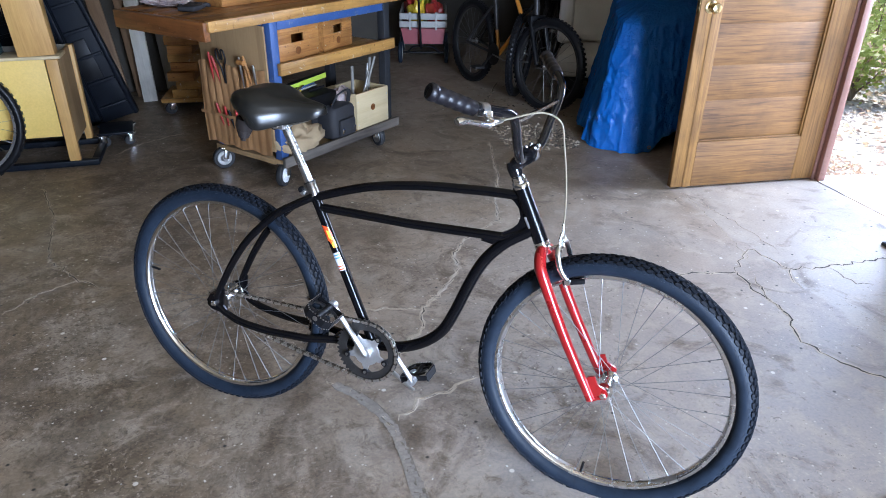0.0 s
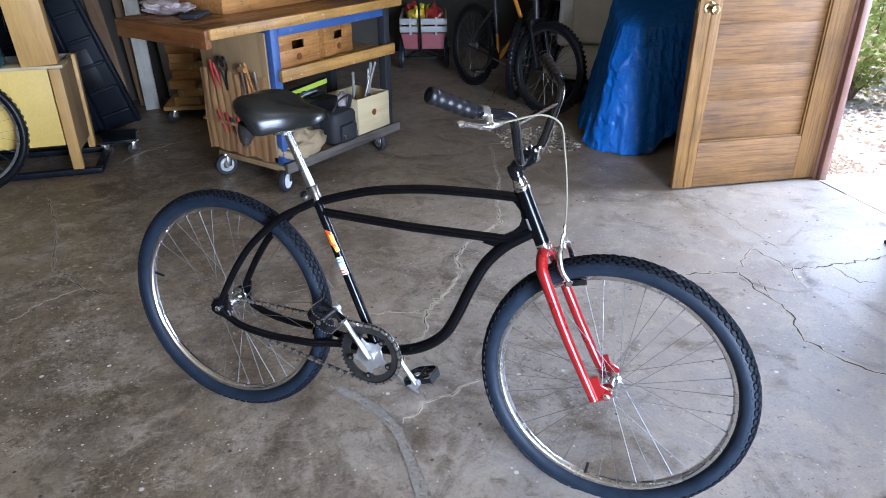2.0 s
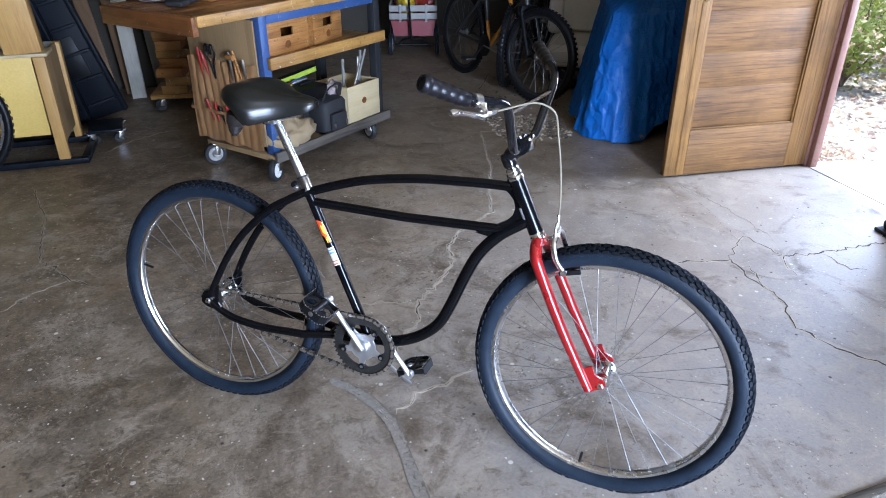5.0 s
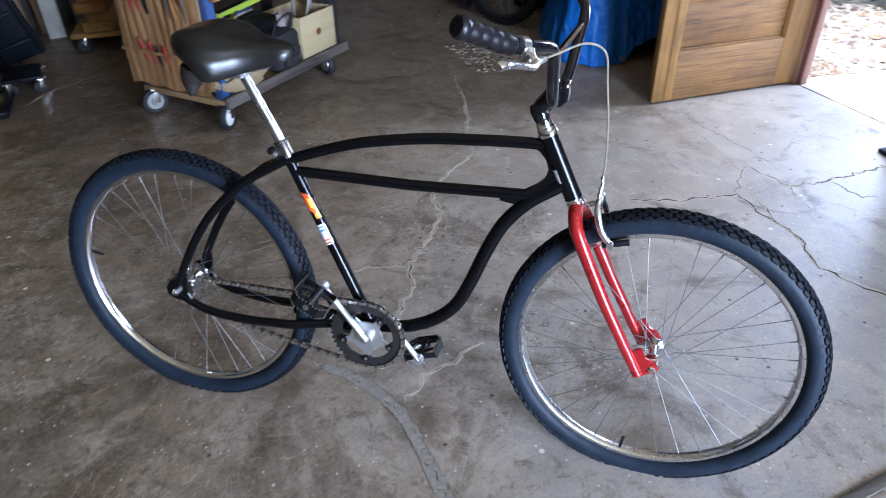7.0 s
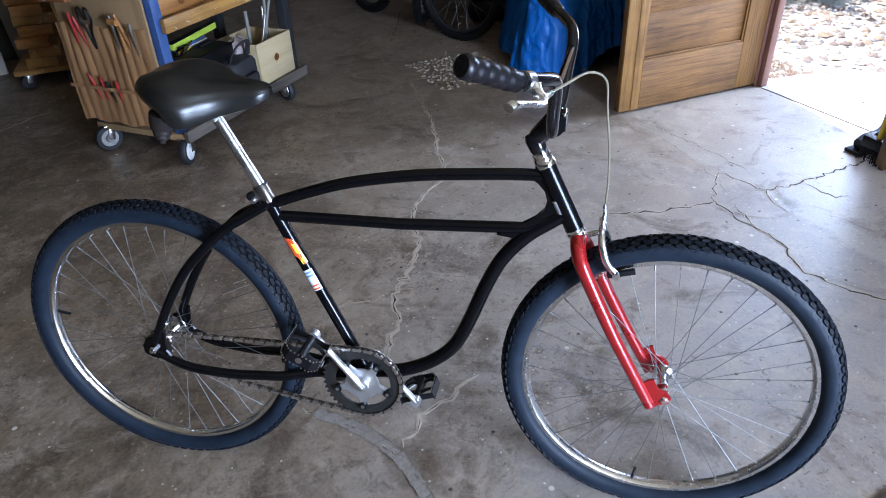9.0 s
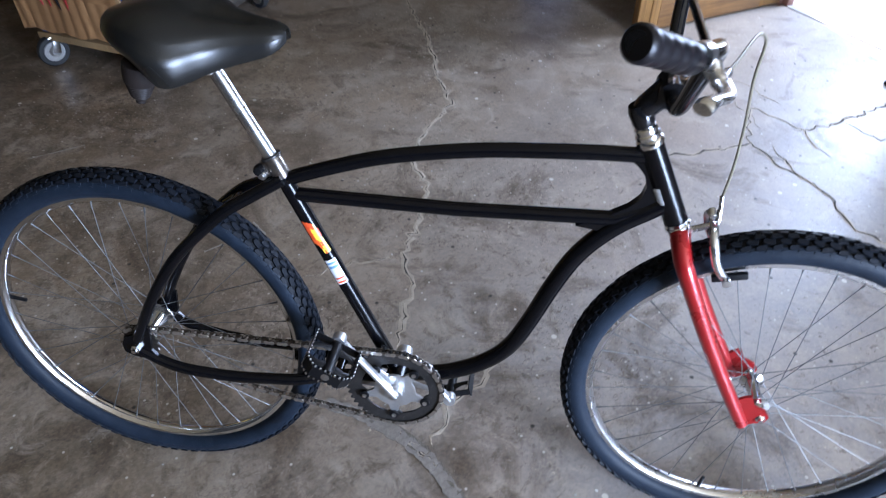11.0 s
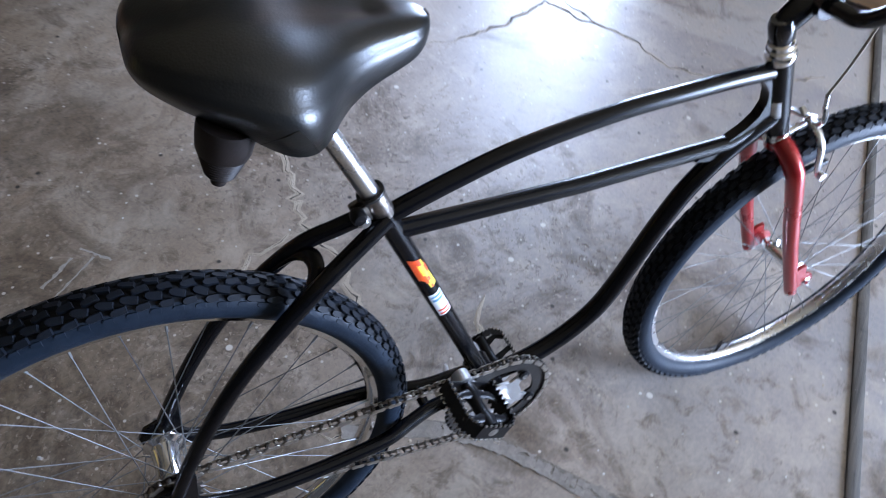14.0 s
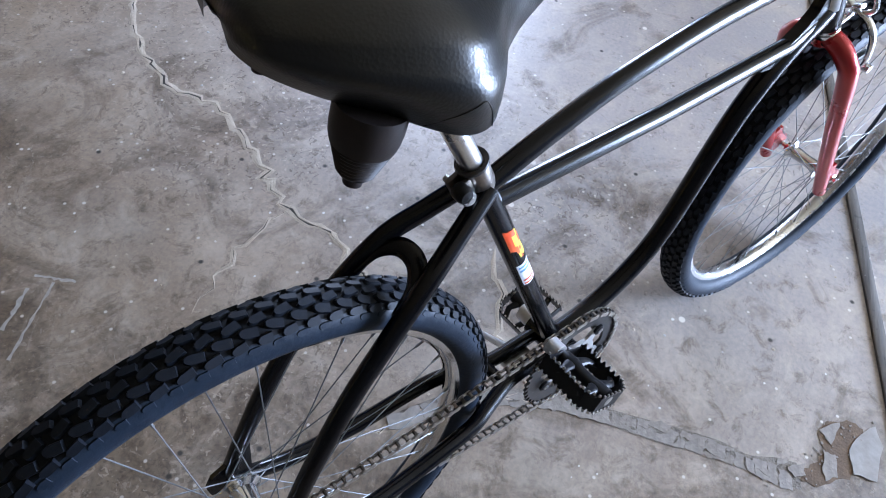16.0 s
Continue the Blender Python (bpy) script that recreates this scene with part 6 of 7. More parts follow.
rag = at_bench("rag", pose(0.60, 0.09, 0.37), "crumpled white rag beside the bag", "rag")
bm = bmesh.new()
bmesh.ops.create_icosphere(bm, subdivisions=3, radius=0.05)
for v in bm.verts:
    v.co *= 1 + 0.5 * noise.noise(v.co * 40)
part("cloth", bm, M_CLEARBAG, rag)
for k in range(6):
    pipe = at_bench("metal_pipe", pose(0.68 + 0.036 * k, 0.07 + 0.018 * (k % 3), 0.160, -8 + 6 * (k % 3), 10 + 6 * ((k * 7) % 4), 0), "grey metal pipe standing in the plywood box", "pipe", "pipes in the plywood box")
    bm = bmesh.new()
    tube(bm, [(0, 0, 0), (0, 0, 0.36 + 0.03 * (k % 3))], 0.010 - 0.001 * (k % 3), 10)
    part("tube", bm, M_STEEL if k % 2 else M_GREYBOARD, pipe)
# tools in the canvas pockets
for k, (y, z, L, mt, kind) in enumerate(((0.44, 0.56, 0.13, M_REDH, "handle"), (0.40, 0.57, 0.10, M_REDH, "handle"), (0.20, 0.57, 0.12, M_STEEL, "blade"), (0.14, 0.57, 0.13, M_CRATE, "handle"), (0.10, 0.56, 0.10, M_STEEL, "blade"), (0.42, 0.33, 0.08, M_REDH, "handle"), (0.37, 0.33, 0.07, M_REDH, "handle"), (0.33, 0.32, 0.06, M_PLASTIC, "handle"), (0.28, 0.32, 0.07, M_REDH, "handle"))):
    t = at_bench("hand_tool", pose(-0.034, y, z, 6 * (-1) ** k, -10, 0), "hand tool with coloured handle stuck in a canvas pocket", "tool", "tools in the canvas pockets")
    bm = bmesh.new()
    tube(bm, [(0, 0, -0.05), (0, 0, 0.01), (0, 0, L * 0.4), (0, 0, L * 0.8), (0, 0, L)], [0.003, 0.006, 0.0075, 0.008, 0.005], 10)
    part("handle", bm, mt, t)
shears = at_bench("shears", pose(-0.036, 0.345, 0.585, 0, -6, 0), "black-handled shears in a canvas pocket", "shears")
for s in (1, -1):
    bm = bmesh.new()
    tube(bm, spline([(0, 0, -0.06), (0, s * 0.012, 0.02), (0, s * 0.034, 0.07), (0, s * 0.030, 0.115), (0, s * 0.012, 0.12), (0, s * 0.006, 0.07)], 5), 0.005, 8)
    part("handle", bm, M_PLASTIC, shears)
mallet = at_bench("mallet", pose(-0.036, 0.165, 0.57, 0, -4, 0), "small wooden mallet in a canvas pocket", "mallet")
bm = bmesh.new()
tube(bm, [(0, 0, -0.05), (0, 0, 0.10)], 0.008, 10)
part("handle", bm, M_CRATE, mallet)
bm = bmesh.new()
tube(bm, [(-0.02, -0.022, 0.095), (-0.02, 0.022, 0.095)], 0.014, 14)
part("head", bm, M_CRATE, mallet)
# on the bench top
plank_box = at_bench("wooden_box", pose(0.20, 0.28, 0.9255, 0, 0, 0), "long open brown wooden box on the bench top", "box")
for y in (0.0, 0.34):
    boxpart("side", (0.80, 0.020, 0.16), (0.15, y, 0.08), M_CRATE, plank_box)
for x in (-0.25, 0.55):
    boxpart("end", (0.020, 0.32, 0.16), (x + (0.011 if x < 0 else -0.011), 0.17, 0.08), M_CRATE, plank_box)
boxpart("base", (0.76, 0.32, 0.010), (0.15, 0.17, 0.006), M_CRATE, plank_box)
cbag = at_bench("plastic_bag", pose(-0.16, 0.56, 0.9255), "crinkled clear plastic bag with red print on the bench", "plastic bag")
bm = bmesh.new()
bmesh.ops.create_icosphere(bm, subdivisions=4, radius=1.0)
for v in bm.verts:
    n = 0.45 * noise.noise(v.co * 2.6) + 0.18 * noise.noise(v.co * 7)
    v.co = Vector((v.co.x * 0.10 * (1 + n), v.co.y * 0.16 * (1 + n), max(0.0, (v.co.z + 0.7) * 0.035 * (1 + n))))
part("film", bm, M_CLEARBAG, cbag)
glove = at_bench("glove", pose(-0.22, 0.30, 0.9255, 0, 0, 25), "black work glove lying on the bench top", "glove")
bm = bmesh.new()
box(bm, (0.10, 0.09, 0.026), (0, 0, 0.014), bevel=0.011)
for k in range(4):
    tube(bm, spline([(0.045, -0.034 + 0.0225 * k, 0.014), (0.085, -0.040 + 0.027 * k, 0.020), (0.115 + 0.01 * (k % 3), -0.043 + 0.028 * k, 0.012)], 4), [0.012, 0.012, 0.009], 8)
tube(bm, spline([(-0.01, 0.045, 0.012), (0.03, 0.075, 0.016), (0.06, 0.080, 0.012)], 4), 0.011, 8)
part("leather", bm, M_BAG, glove)

# ---- yellow cabinet on a dolly, with a post and panes on it ----
CHEST = Matrix.Translation((-2.10, 3.82, 0)) @ pose(0, 0, 0, 0, 0, 20)
cab = thing("cabinet", CHEST, "pale yellow wooden cabinet on a low black dolly", "cabinet")
boxpart("front_panel", (0.66, 0.016, 0.44), (-0.42, 0.030, 0.395), M_YELLOW, cab, "pale yellow painted panel")
boxpart("side_panel", (0.016, 0.36, 0.50), (-0.035, 0.22, 0.37), M_PLY, cab)
boxpart("leg", (0.060, 0.036, 0.585), (-0.045, 0.0, 0.3275), M_PINEV, cab)
boxpart("leg", (0.060, 0.036, 0.585), (-0.82, 0.0, 0.3275), M_PINEV, cab)
boxpart("leg", (0.040, 0.060, 0.585), (-0.030, 0.44, 0.3275), M_PINEV, cab)
boxpart("top", (0.84, 0.17, 0.018), (-0.42, 0.070, 0.630), M_PALE, cab, "pale wooden cabinet top")
boxpart("back", (0.80, 0.016, 0.56), (-0.43, 0.45, 0.34), M_GREYBOARD, cab)
for y in (0.0, 0.42):
    boxpart("dolly_rail", (1.0, 0.045, 0.034), (-0.42, y, 0.018), M_DARKPL, cab, "black steel dolly rail")
boxpart("dolly_cross", (0.045, 0.40, 0.030), (0.06, 0.21, 0.018), M_DARKPL, cab)
beam = thing("timber_post", CHEST @ pose(-0.115, 0.040, 0.6395, 0, -3, 0), "short thick fir post standing on the cabinet", "timber")
boxpart("timber", (0.185, 0.09, 0.80), (0, 0, 0.40), M_PINEV, beam) 
beam.children[0].rotation_euler = (0, 0, 0)
for k, (x, mt) in enumerate(((-0.31, M_TEAL), (-0.35, M_GREYBOARD), (-0.40, M_TEAL))):
    pane = thing("leaning_panel", CHEST @ pose(x, 0.070 + 0.004 * k, 0.6395, 0, -9, 0), "dark teal framed panel leaning on the cabinet", "panel", "panels on the cabinet")
    boxpart("sheet", (0.012, 0.14, 0.60), (0, 0.0, 0.302), mt, pane)
    boxpart("edge_strip", (0.020, 0.016, 0.60), (0, -0.079, 0.302), M_TEAL, pane)


def plain_wheel(parent, at, m, radius=0.33, fat=0.024, spokes=20, rim=None, name="wheel"):
    """A spoked wheel seen from afar; the axle lies along y."""
    turn = pose(0, 0, 0, 90, 0, 0)
    bm = bmesh.new()
    R = radius - 2 * fat + 0.004
    lathe(bm, [(R, -0.012), (R, 0.012), (R - 0.014, 0.009), (R - 0.016, 0.0), (R - 0.014, -0.009)], 48, turn, closed=True)
    w = part(name, bm, rim or M_RING, parent, "", m @ Matrix.Translation(at))
    bm = bmesh.new()
    lathe(bm, [(radius - fat + fat * math.cos(t), fat * math.sin(t)) for t in np.linspace(-2.6, 2.6, 12)], 64, turn, closed=True)
    for i in range(60):
        a = 2 * math.pi * i / 60
        for y in (-0.4, 0.4):
            c = Matrix.Rotation(-a, 4, "Y")
            box(bm, (0.006, 0.014, 0.018), (radius, y * fat * 1.1, 0), c)
    part("tyre", bm, M_PLASTIC, w)
    bm = bmesh.new()
    lathe(bm, [(0.0, -0.055), (0.006, -0.055), (0.006, -0.04), (0.026, -0.034), (0.014, -0.02), (0.014, 0.02), (0.026, 0.034), (0.006, 0.04), (0.006, 0.055), (0.0, 0.055)], 16, turn)
    part("hub", bm, M_STEEL, w)
    me = bpy.data.meshes.new("spoke")
    bm = bmesh.new()
    tube(bm, [(0, 0, 0), (0, 0, 1)], 1.0, 4)
    bm.to_mesh(me)
    bm.free()
    me.materials.append(M_SPOKE)
    for i in range(spokes):
        a = 2 * math.pi * i / spokes
        s = 1 if i % 2 else -1
        p0 = Vector((0.022 * math.cos(a + s), s * 0.032, 0.022 * math.sin(a + s)))
        p1 = Vector(((R - 0.015) * math.cos(a), 0, (R - 0.015) * math.sin(a)))
        d = p1 - p0
        o = new("spoke", me)
        o.parent = w
        o.matrix_local = Matrix.Translation(p0) @ d.to_track_quat("Z", "Y").to_matrix().to_4x4() @ Matrix.Diagonal((0.0012, 0.0012, d.length, 1))
    return w


loose = thing("spare_wheel", Matrix.Translation((-2.56, 3.46, 0.0)) @ pose(0, 0, 0, -6, 0, 22), "loose spoked bicycle wheel leaning on the cabinet", "wheel")
plain_wheel(loose, (0, 0, 0.332), Matrix.Identity(4), 0.332, 0.022, 28, M_ALU)

# ---- black folding platforms standing on end ----
for k, (x, y, rz, ry, h, w) in enumerate(((-2.74, 4.42, 8, -8, 0.98, 0.34), (-2.52, 4.46, 14, -13, 0.94, 0.40), (-2.36, 4.62, 20, -16, 0.88, 0.44))):
    pan = thing("folded_platform", Matrix.Translation((x, y, 0.02)) @ pose(0, 0, 0, 0, ry, rz), "blue-black plastic folding platform standing on end", "platform", "folded platforms")
    boxpart("slab", (w, 0.030, h), (0, 0, h / 2), M_DARKPL, pan, bevel=0.006)
    for s in (-1, 1):
        boxpart("edge_rail", (0.028, 0.050, h), (s * (w / 2 - 0.016), -0.020, h / 2), M_DARKPL, pan, bevel=0.005)
    for j in range(5):
        boxpart("rib", (w - 0.08, 0.022, 0.020), (0, -0.026, 0.10 + j * (h - 0.2) / 4), M_DARKPL, pan, bevel=0.004)
    boxpart("recess_plate", (w * 0.45, 0.012, h * 0.30), (0.02, -0.020, h * 0.48), M_PLASTIC, pan, bevel=0.004)
    bm = bmesh.new()
    tube(bm, spline([(-w * 0.2, -0.04, h - 0.20), (-w * 0.1, -0.06, h - 0.10), (0.0, -0.05, h - 0.16)], 4), 0.004, 6)
    part("wire_catch", bm, M_CHROME, pan)
dolly = thing("furniture_dolly", Matrix.Translation((-2.02, 4.20, 0)) @ pose(0, 0, 0, 0, 0, 25), "low black furniture dolly with small casters", "dolly")
boxpart("deck", (0.20, 0.26, 0.016), (-0.06, 0.11, 0.083), M_DARKPL, dolly, bevel=0.004)
for x, y in ((0.01, 0.01), (0.01, 0.21), (-0.13, 0.01), (-0.13, 0.21)):
    caster(dolly, x, y, 0.030, 30 * x * 40, 0.078)
# ---- leaning boards ----
for k, (x, y, w, h, mt, tilt, lab) in enumerate(((-2.86, 5.42, 0.13, 2.1, M_WHITEBOARD, -4, "tall white painted board leaning on the wall"), (-2.57, 5.28, 0.10, 0.95, M_BROWNBOARD, -9, "brown board leaning on the wall"), (-2.44, 5.32, 0.07, 1.0, M_BROWNBOARD, -6, "brown board leaning on the wall"), (-2.32, 5.20, 0.105, 0.98, M_WHITEBOARD, -3, "white painted board leaning under the bench"),
                                             (-2.16, 5.30, 0.10, 0.92, M_GREYBOARD, -5, "grey weathered board leaning on the wall"), (-2.05, 5.36, 0.08, 0.95, M_GREYBOARD, 4, "grey weathered board leaning on the wall"), (-2.68, 5.45, 0.09, 1.6, M_BROWNBOARD, -7, "brown board leaning on the wall"), (-1.92, 5.32, 0.05, 0.85, M_DARKPL, 7, "black steel post leaning on the wall"))):
    bd = thing("board", Matrix.Translation((x, y, 0.001)) @ pose(0, 0, 0, -6, tilt, 10), lab, "board", "leaning boards")
    boxpart("plank", (w, 0.020, h), (0, 0.012, h / 2 + 0.003), mt, bd, jitter=0.002)
# ---- offcut trolley ----
tro = thing("offcut_trolley", Matrix.Translation((-1.90, 4.92, 0)) @ pose(0, 0, 0, 0, 0, 12), "small wooden trolley stacked with offcuts", "trolley")
boxpart("deck", (0.36, 0.40, 0.030), (0, 0.17, 0.105), M_PINE, tro)
for x, y in ((-0.13, 0.02), (0.13, 0.02), (-0.13, 0.32), (0.13, 0.32)):
    caster(tro, x, y, 0.040, 20, 0.088)
boxpart("stake", (0.022, 0.030, 0.58), (0.165, -0.036, 0.37), M_PINEV, tro, "", turn=(0, -6, 0))
boxpart("stake", (0.022, 0.030, 0.50), (0.165, 0.36, 0.34), M_PINEV, tro)
rnd = random.Random(4)
for k in range(7):
    oc = thing("offcut", Matrix.Translation((-1.90, 4.92, 0)) @ pose(0, 0, 0, 0, 0, 12) @ pose(rnd.uniform(-0.02, 0.03), 0.14 + rnd.uniform(-0.02, 0.02), 0.1205 + 0.0625 * k, 0, 0, rnd.uniform(-6, 6)), "brown timber offcut stacked on the trolley", "offcut", "stacked offcuts")
    boxpart("block", (rnd.uniform(0.16, 0.26), rnd.uniform(0.26, 0.34), 0.06), (0, 0, 0.03), rnd.choice([M_BROWNBOARD, M_PINE, M_CRATE]), oc)

# ---- red wagon ----
wag = thing("toy_wagon", Matrix.Translation((-0.36, 6.98, 0)) @ pose(0, 0, 0, 0, 0, 4), "faded red pull wagon with pale slatted sides", "wagon")
bm = bmesh.new()
solid(bm, [(-0.21, -0.35), (0.21, -0.35), (0.21, 0.35), (-0.21, 0.35)], 0.14, pose(0, 0.12, 0.19))
for v in bm.verts:
    if v.co.z < 0.2:
        v.co.x *= 0.86
part("tub", bm, M_WAGON, wag)
for z in (0.37, 0.44):
    boxpart("slat", (0.44, 0.016, 0.055), (0, -0.245, z), M_SLAT, wag)
    for s in (1, -1):
        boxpart("slat", (0.016, 0.70, 0.055), (s * 0.215, 0.12, z), M_SLAT, wag)
for x in (-0.12, 0.12):
    boxpart("slat_post", (0.022, 0.012, 0.16), (x, -0.260, 0.40), M_SLAT, wag)
for x in (-0.22, 0.22):
    for y in (-0.16, 0.36):
        bm = bmesh.new()
        lathe(bm, [(0.0, -0.018), (0.085, -0.018), (0.098, -0.012), (0.098, 0.012), (0.085, 0.018), (0.0, 0.018)], 24, pose(0, 0, 0, 0, 90, 0))
        w = part("wheel", bm, M_RUBBER, wag, "", pose(x, y, 0.098))
        bm = bmesh.new()
        for s in (1, -1):
            lathe(bm, [(0.0, 0.0), (0.060, 0.0), (0.055, 0.004), (0.0, 0.006)], 20, pose(s * 0.018, 0, 0, 0, 90 * s, 0))
        part("hubcap", bm, M_SLAT, w)
bm = bmesh.new()
rod(bm, (-0.22, -0.16, 0.098), (0.22, -0.16, 0.098), 0.010)
tube(bm, spline([(-0.16, -0.2, 0.10), (-0.08, -0.26, 0.17), (0.08, -0.26, 0.17), (0.16, -0.2, 0.10)], 5), 0.008, 8)
tube(bm, [(-0.02, -0.30, 0.16), (-0.04, -0.33, 0.62), (-0.04, -0.34, 0.80)], 0.010, 8)
part("handle", bm, M_PLASTIC, wag)
for k, (x, y, mt, lab) in enumerate(((-0.06, 0.0, M_DECAL_Y, "yellow plastic toy heaped in the wagon"), (0.10, 0.02, M_REDH, "red plastic toy heaped in the wagon"), (0.02, 0.22, M_GREEN, "green plastic toy heaped in the wagon"), (-0.12, 0.18, M_REDH, "red plastic toy heaped in the wagon"))):
    toy = thing("toy", Matrix.Translation((-0.36, 6.98, 0)) @ pose(0, 0, 0, 0, 0, 4) @ pose(x, y, 0.331), lab, "toy", "toys in the wagon")
    bm = bmesh.new()
    bmesh.ops.create_icosphere(bm, subdivisions=3, radius=1.0)
    for v in bm.verts:
        n = 0.5 * noise.noise(v.co * 1.7 + Vector((k, 0, 0)))
        v.co = Vector((v.co.x * 0.09 * (1 + n), v.co.y * 0.10 * (1 + n), (v.co.z + 1) * 0.10 * (1 + n)))
    part("plastic", bm, mt, toy)


# ---- two mountain bikes at the back ----
def far_bike(m, paint, label, steer=0.0):
    b = thing("mountain_bike", m, label, "bicycle", "parked mountain bikes")
    plain_wheel(b, (0, 0, 0.335), Matrix.Identity(4), 0.335, 0.028, 24)
    sm = Matrix.Translation((1.09, 0, 0.335)) @ pose(0, 0, 0, 0, 0, steer)
    plain_wheel(b, (0, 0, 0), sm, 0.335, 0.028, 24)
    bm = bmesh.new()
    for a, c, r in (((0.42, 0, 0.30), (0.72, 0, 0.60), 0.017), ((0.72, 0, 0.60), (0.50, 0, 0.86), 0.016), ((0.42, 0, 0.30), (0.36, 0, 0.48), 0.014)):
        rod(bm, a, c, r, 12)
    frame_ob = part("frame", bm, paint, b)
    bm = bmesh.new()
    for a, c, r in (((0.36, 0, 0.48), (0.28, 0, 0.78), 0.017), ((0.72, 0, 0.60), (0.88, 0, 0.70), 0.021), ((0.30, 0, 0.78), (0.86, 0, 0.80), 0.018), ((0.88, 0, 0.66), (0.85, 0, 0.84), 0.022)):
        rod(bm, a, c, r, 12)
    part("front_frame", bm, M_RING, frame_ob, "black frame tubes")
    bm = bmesh.new()
    tube(bm, [(0.42, -0.06, 0.30), (0.60, -0.065, 0.285), (0.93, -0.07, 0.335)], 0.006, 6)
    part("cable_guide", bm, M_STEEL, frame_ob)
    bm = bmesh.new()
    for s in (1, -1):
        rod(bm, (0, s * 0.065, 0.335), (0.40, s * 0.03, 0.30), 0.011, 8)
        rod(bm, (0, s * 0.065, 0.335), (0.31, s * 0.03, 0.66), 0.010, 8)
    part("rear_triangle", bm, M_RING, b)
    bm = bmesh.new()
    for s in (1, -1):
        tube(bm, [(0.90, s * 0.06, 0.62), (0.985, s * 0.065, 0.44), (1.035, s * 0.065, 0.335)], 0.016, 10)
    box(bm, (0.05, 0.15, 0.05), (0.895, 0, 0.64), bevel=0.01)
    part("fork", bm, M_PLASTIC, b)
    bm = bmesh.new()
    tube(bm, [(0.83, 0.32, 0.96), (0.87, 0.12, 0.95), (0.90, 0.0, 0.93), (0.87, -0.12, 0.95), (0.83, -0.32, 0.96)], 0.013, 10)
    tube(bm, [(0.85, 0, 0.82), (0.90, 0, 0.93)], 0.017, 10)
    part("handlebar", bm, M_PLASTIC, b)
    bm = bmesh.new()
    tube(bm, [(0.28, 0, 0.78), (0.245, 0, 0.93)], 0.013, 10)
    part("seat_post", bm, M_STEEL, b)
    bm = bmesh.new()
    box(bm, (0.26, 0.13, 0.05), (0.23, 0, 0.95), bevel=0.02)
    for v in bm.verts:
        if v.co.x > 0.25:
            v.co.y *= 0.4
    part("saddle", bm, M_VINYL, b)
    bm = bmesh.new()
    lathe(bm, [(0.0, 0.0), (0.085, 0.0), (0.085, 0.004), (0.0, 0.004)], 30, pose(0.42, -0.05, 0.30, 90, 0, 0))
    rod(bm, (0.42, -0.07, 0.30), (0.30, -0.075, 0.18), 0.010)
    rod(bm, (0.42, 0.07, 0.30), (0.54, 0.075, 0.42), 0.010)
    box(bm, (0.09, 0.09, 0.02), (0.30, -0.12, 0.18), bevel=0.004)
    box(bm, (0.09, 0.09, 0.02), (0.54, 0.12, 0.42), bevel=0.004)
    part("crankset", bm, M_RING, b)
    return b


far_bike(Matrix.Translation((0.12, 6.16, 0)) @ pose(0, 0, 0, -3, 0, -58.4), M_ORANGE, "orange and black mountain bike parked at the back", 13)
far_bike(Matrix.Translation((0.50, 5.70, 0)) @ pose(0, 0, 0, 4, 0, 72), M_RING, "dark mountain bike parked at the back")
# ---- upholstered seat ----
seat = thing("car_seat", Matrix.Translation((1.14, 5.80, 0)) @ pose(0, 0, 0, 0, 0, -12), "grey-beige upholstered vehicle seat standing on the floor", "seat")
for nm, size, at, tn in (("cushion", (0.62, 0.55, 0.20), (0, -0.05, 0.28), (0, 0, 0)), ("backrest", (0.60, 0.18, 0.62), (0, 0.22, 0.68), (-14, 0, 0)), ("plinth", (0.56, 0.50, 0.17), (0, -0.03, 0.087), (0, 0, 0)), ("side_bolster", (0.12, 0.20, 0.60), (-0.28, 0.17, 0.66), (-14, 0, 0)), ("side_bolster", (0.12, 0.20, 0.60), (0.28, 0.17, 0.66), (-14, 0, 0))):
    bm = bmesh.new()
    box(bm, size, bevel=min(size) * 0.38)
    bmesh.ops.subdivide_edges(bm, edges=bm.edges, cuts=2, use_grid_fill=True)
    for v in bm.verts:
        v.co += v.co.normalized() * 0.012 * noise.noise(v.co * 7)
    part(nm, bm, M_UPHOL if nm != "plinth" else M_PLASTIC, seat, "", pose(*at, *tn))

# ---- something tall under a blue tarpaulin ----
tarp = thing("tarpaulin", Matrix.Translation((1.40, 4.78, 0)) @ pose(0, 0, 0, 0, 0, -5), "creased blue tarpaulin draped over a tall load", "tarpaulin")
bm = bmesh.new()
rows = []
NA = 400
HEM_R = [(0, 0.37), (60, 0.40), (100, 0.41), (135, 0.44), (155, 0.48), (180, 0.48), (203, 0.49), (218, 0.57), (232, 0.585), (244, 0.56), (258, 0.48), (272, 0.39), (300, 0.41), (330, 0.42), (360, 0.37)]
HEM_Z = [(0, 0.10), (60, 0.04), (135, 0.05), (180, 0.05), (203, 0.07), (216, 0.012), (262, 0.004), (272, 0.09), (290, 0.15), (330, 0.15), (360, 0.10)]
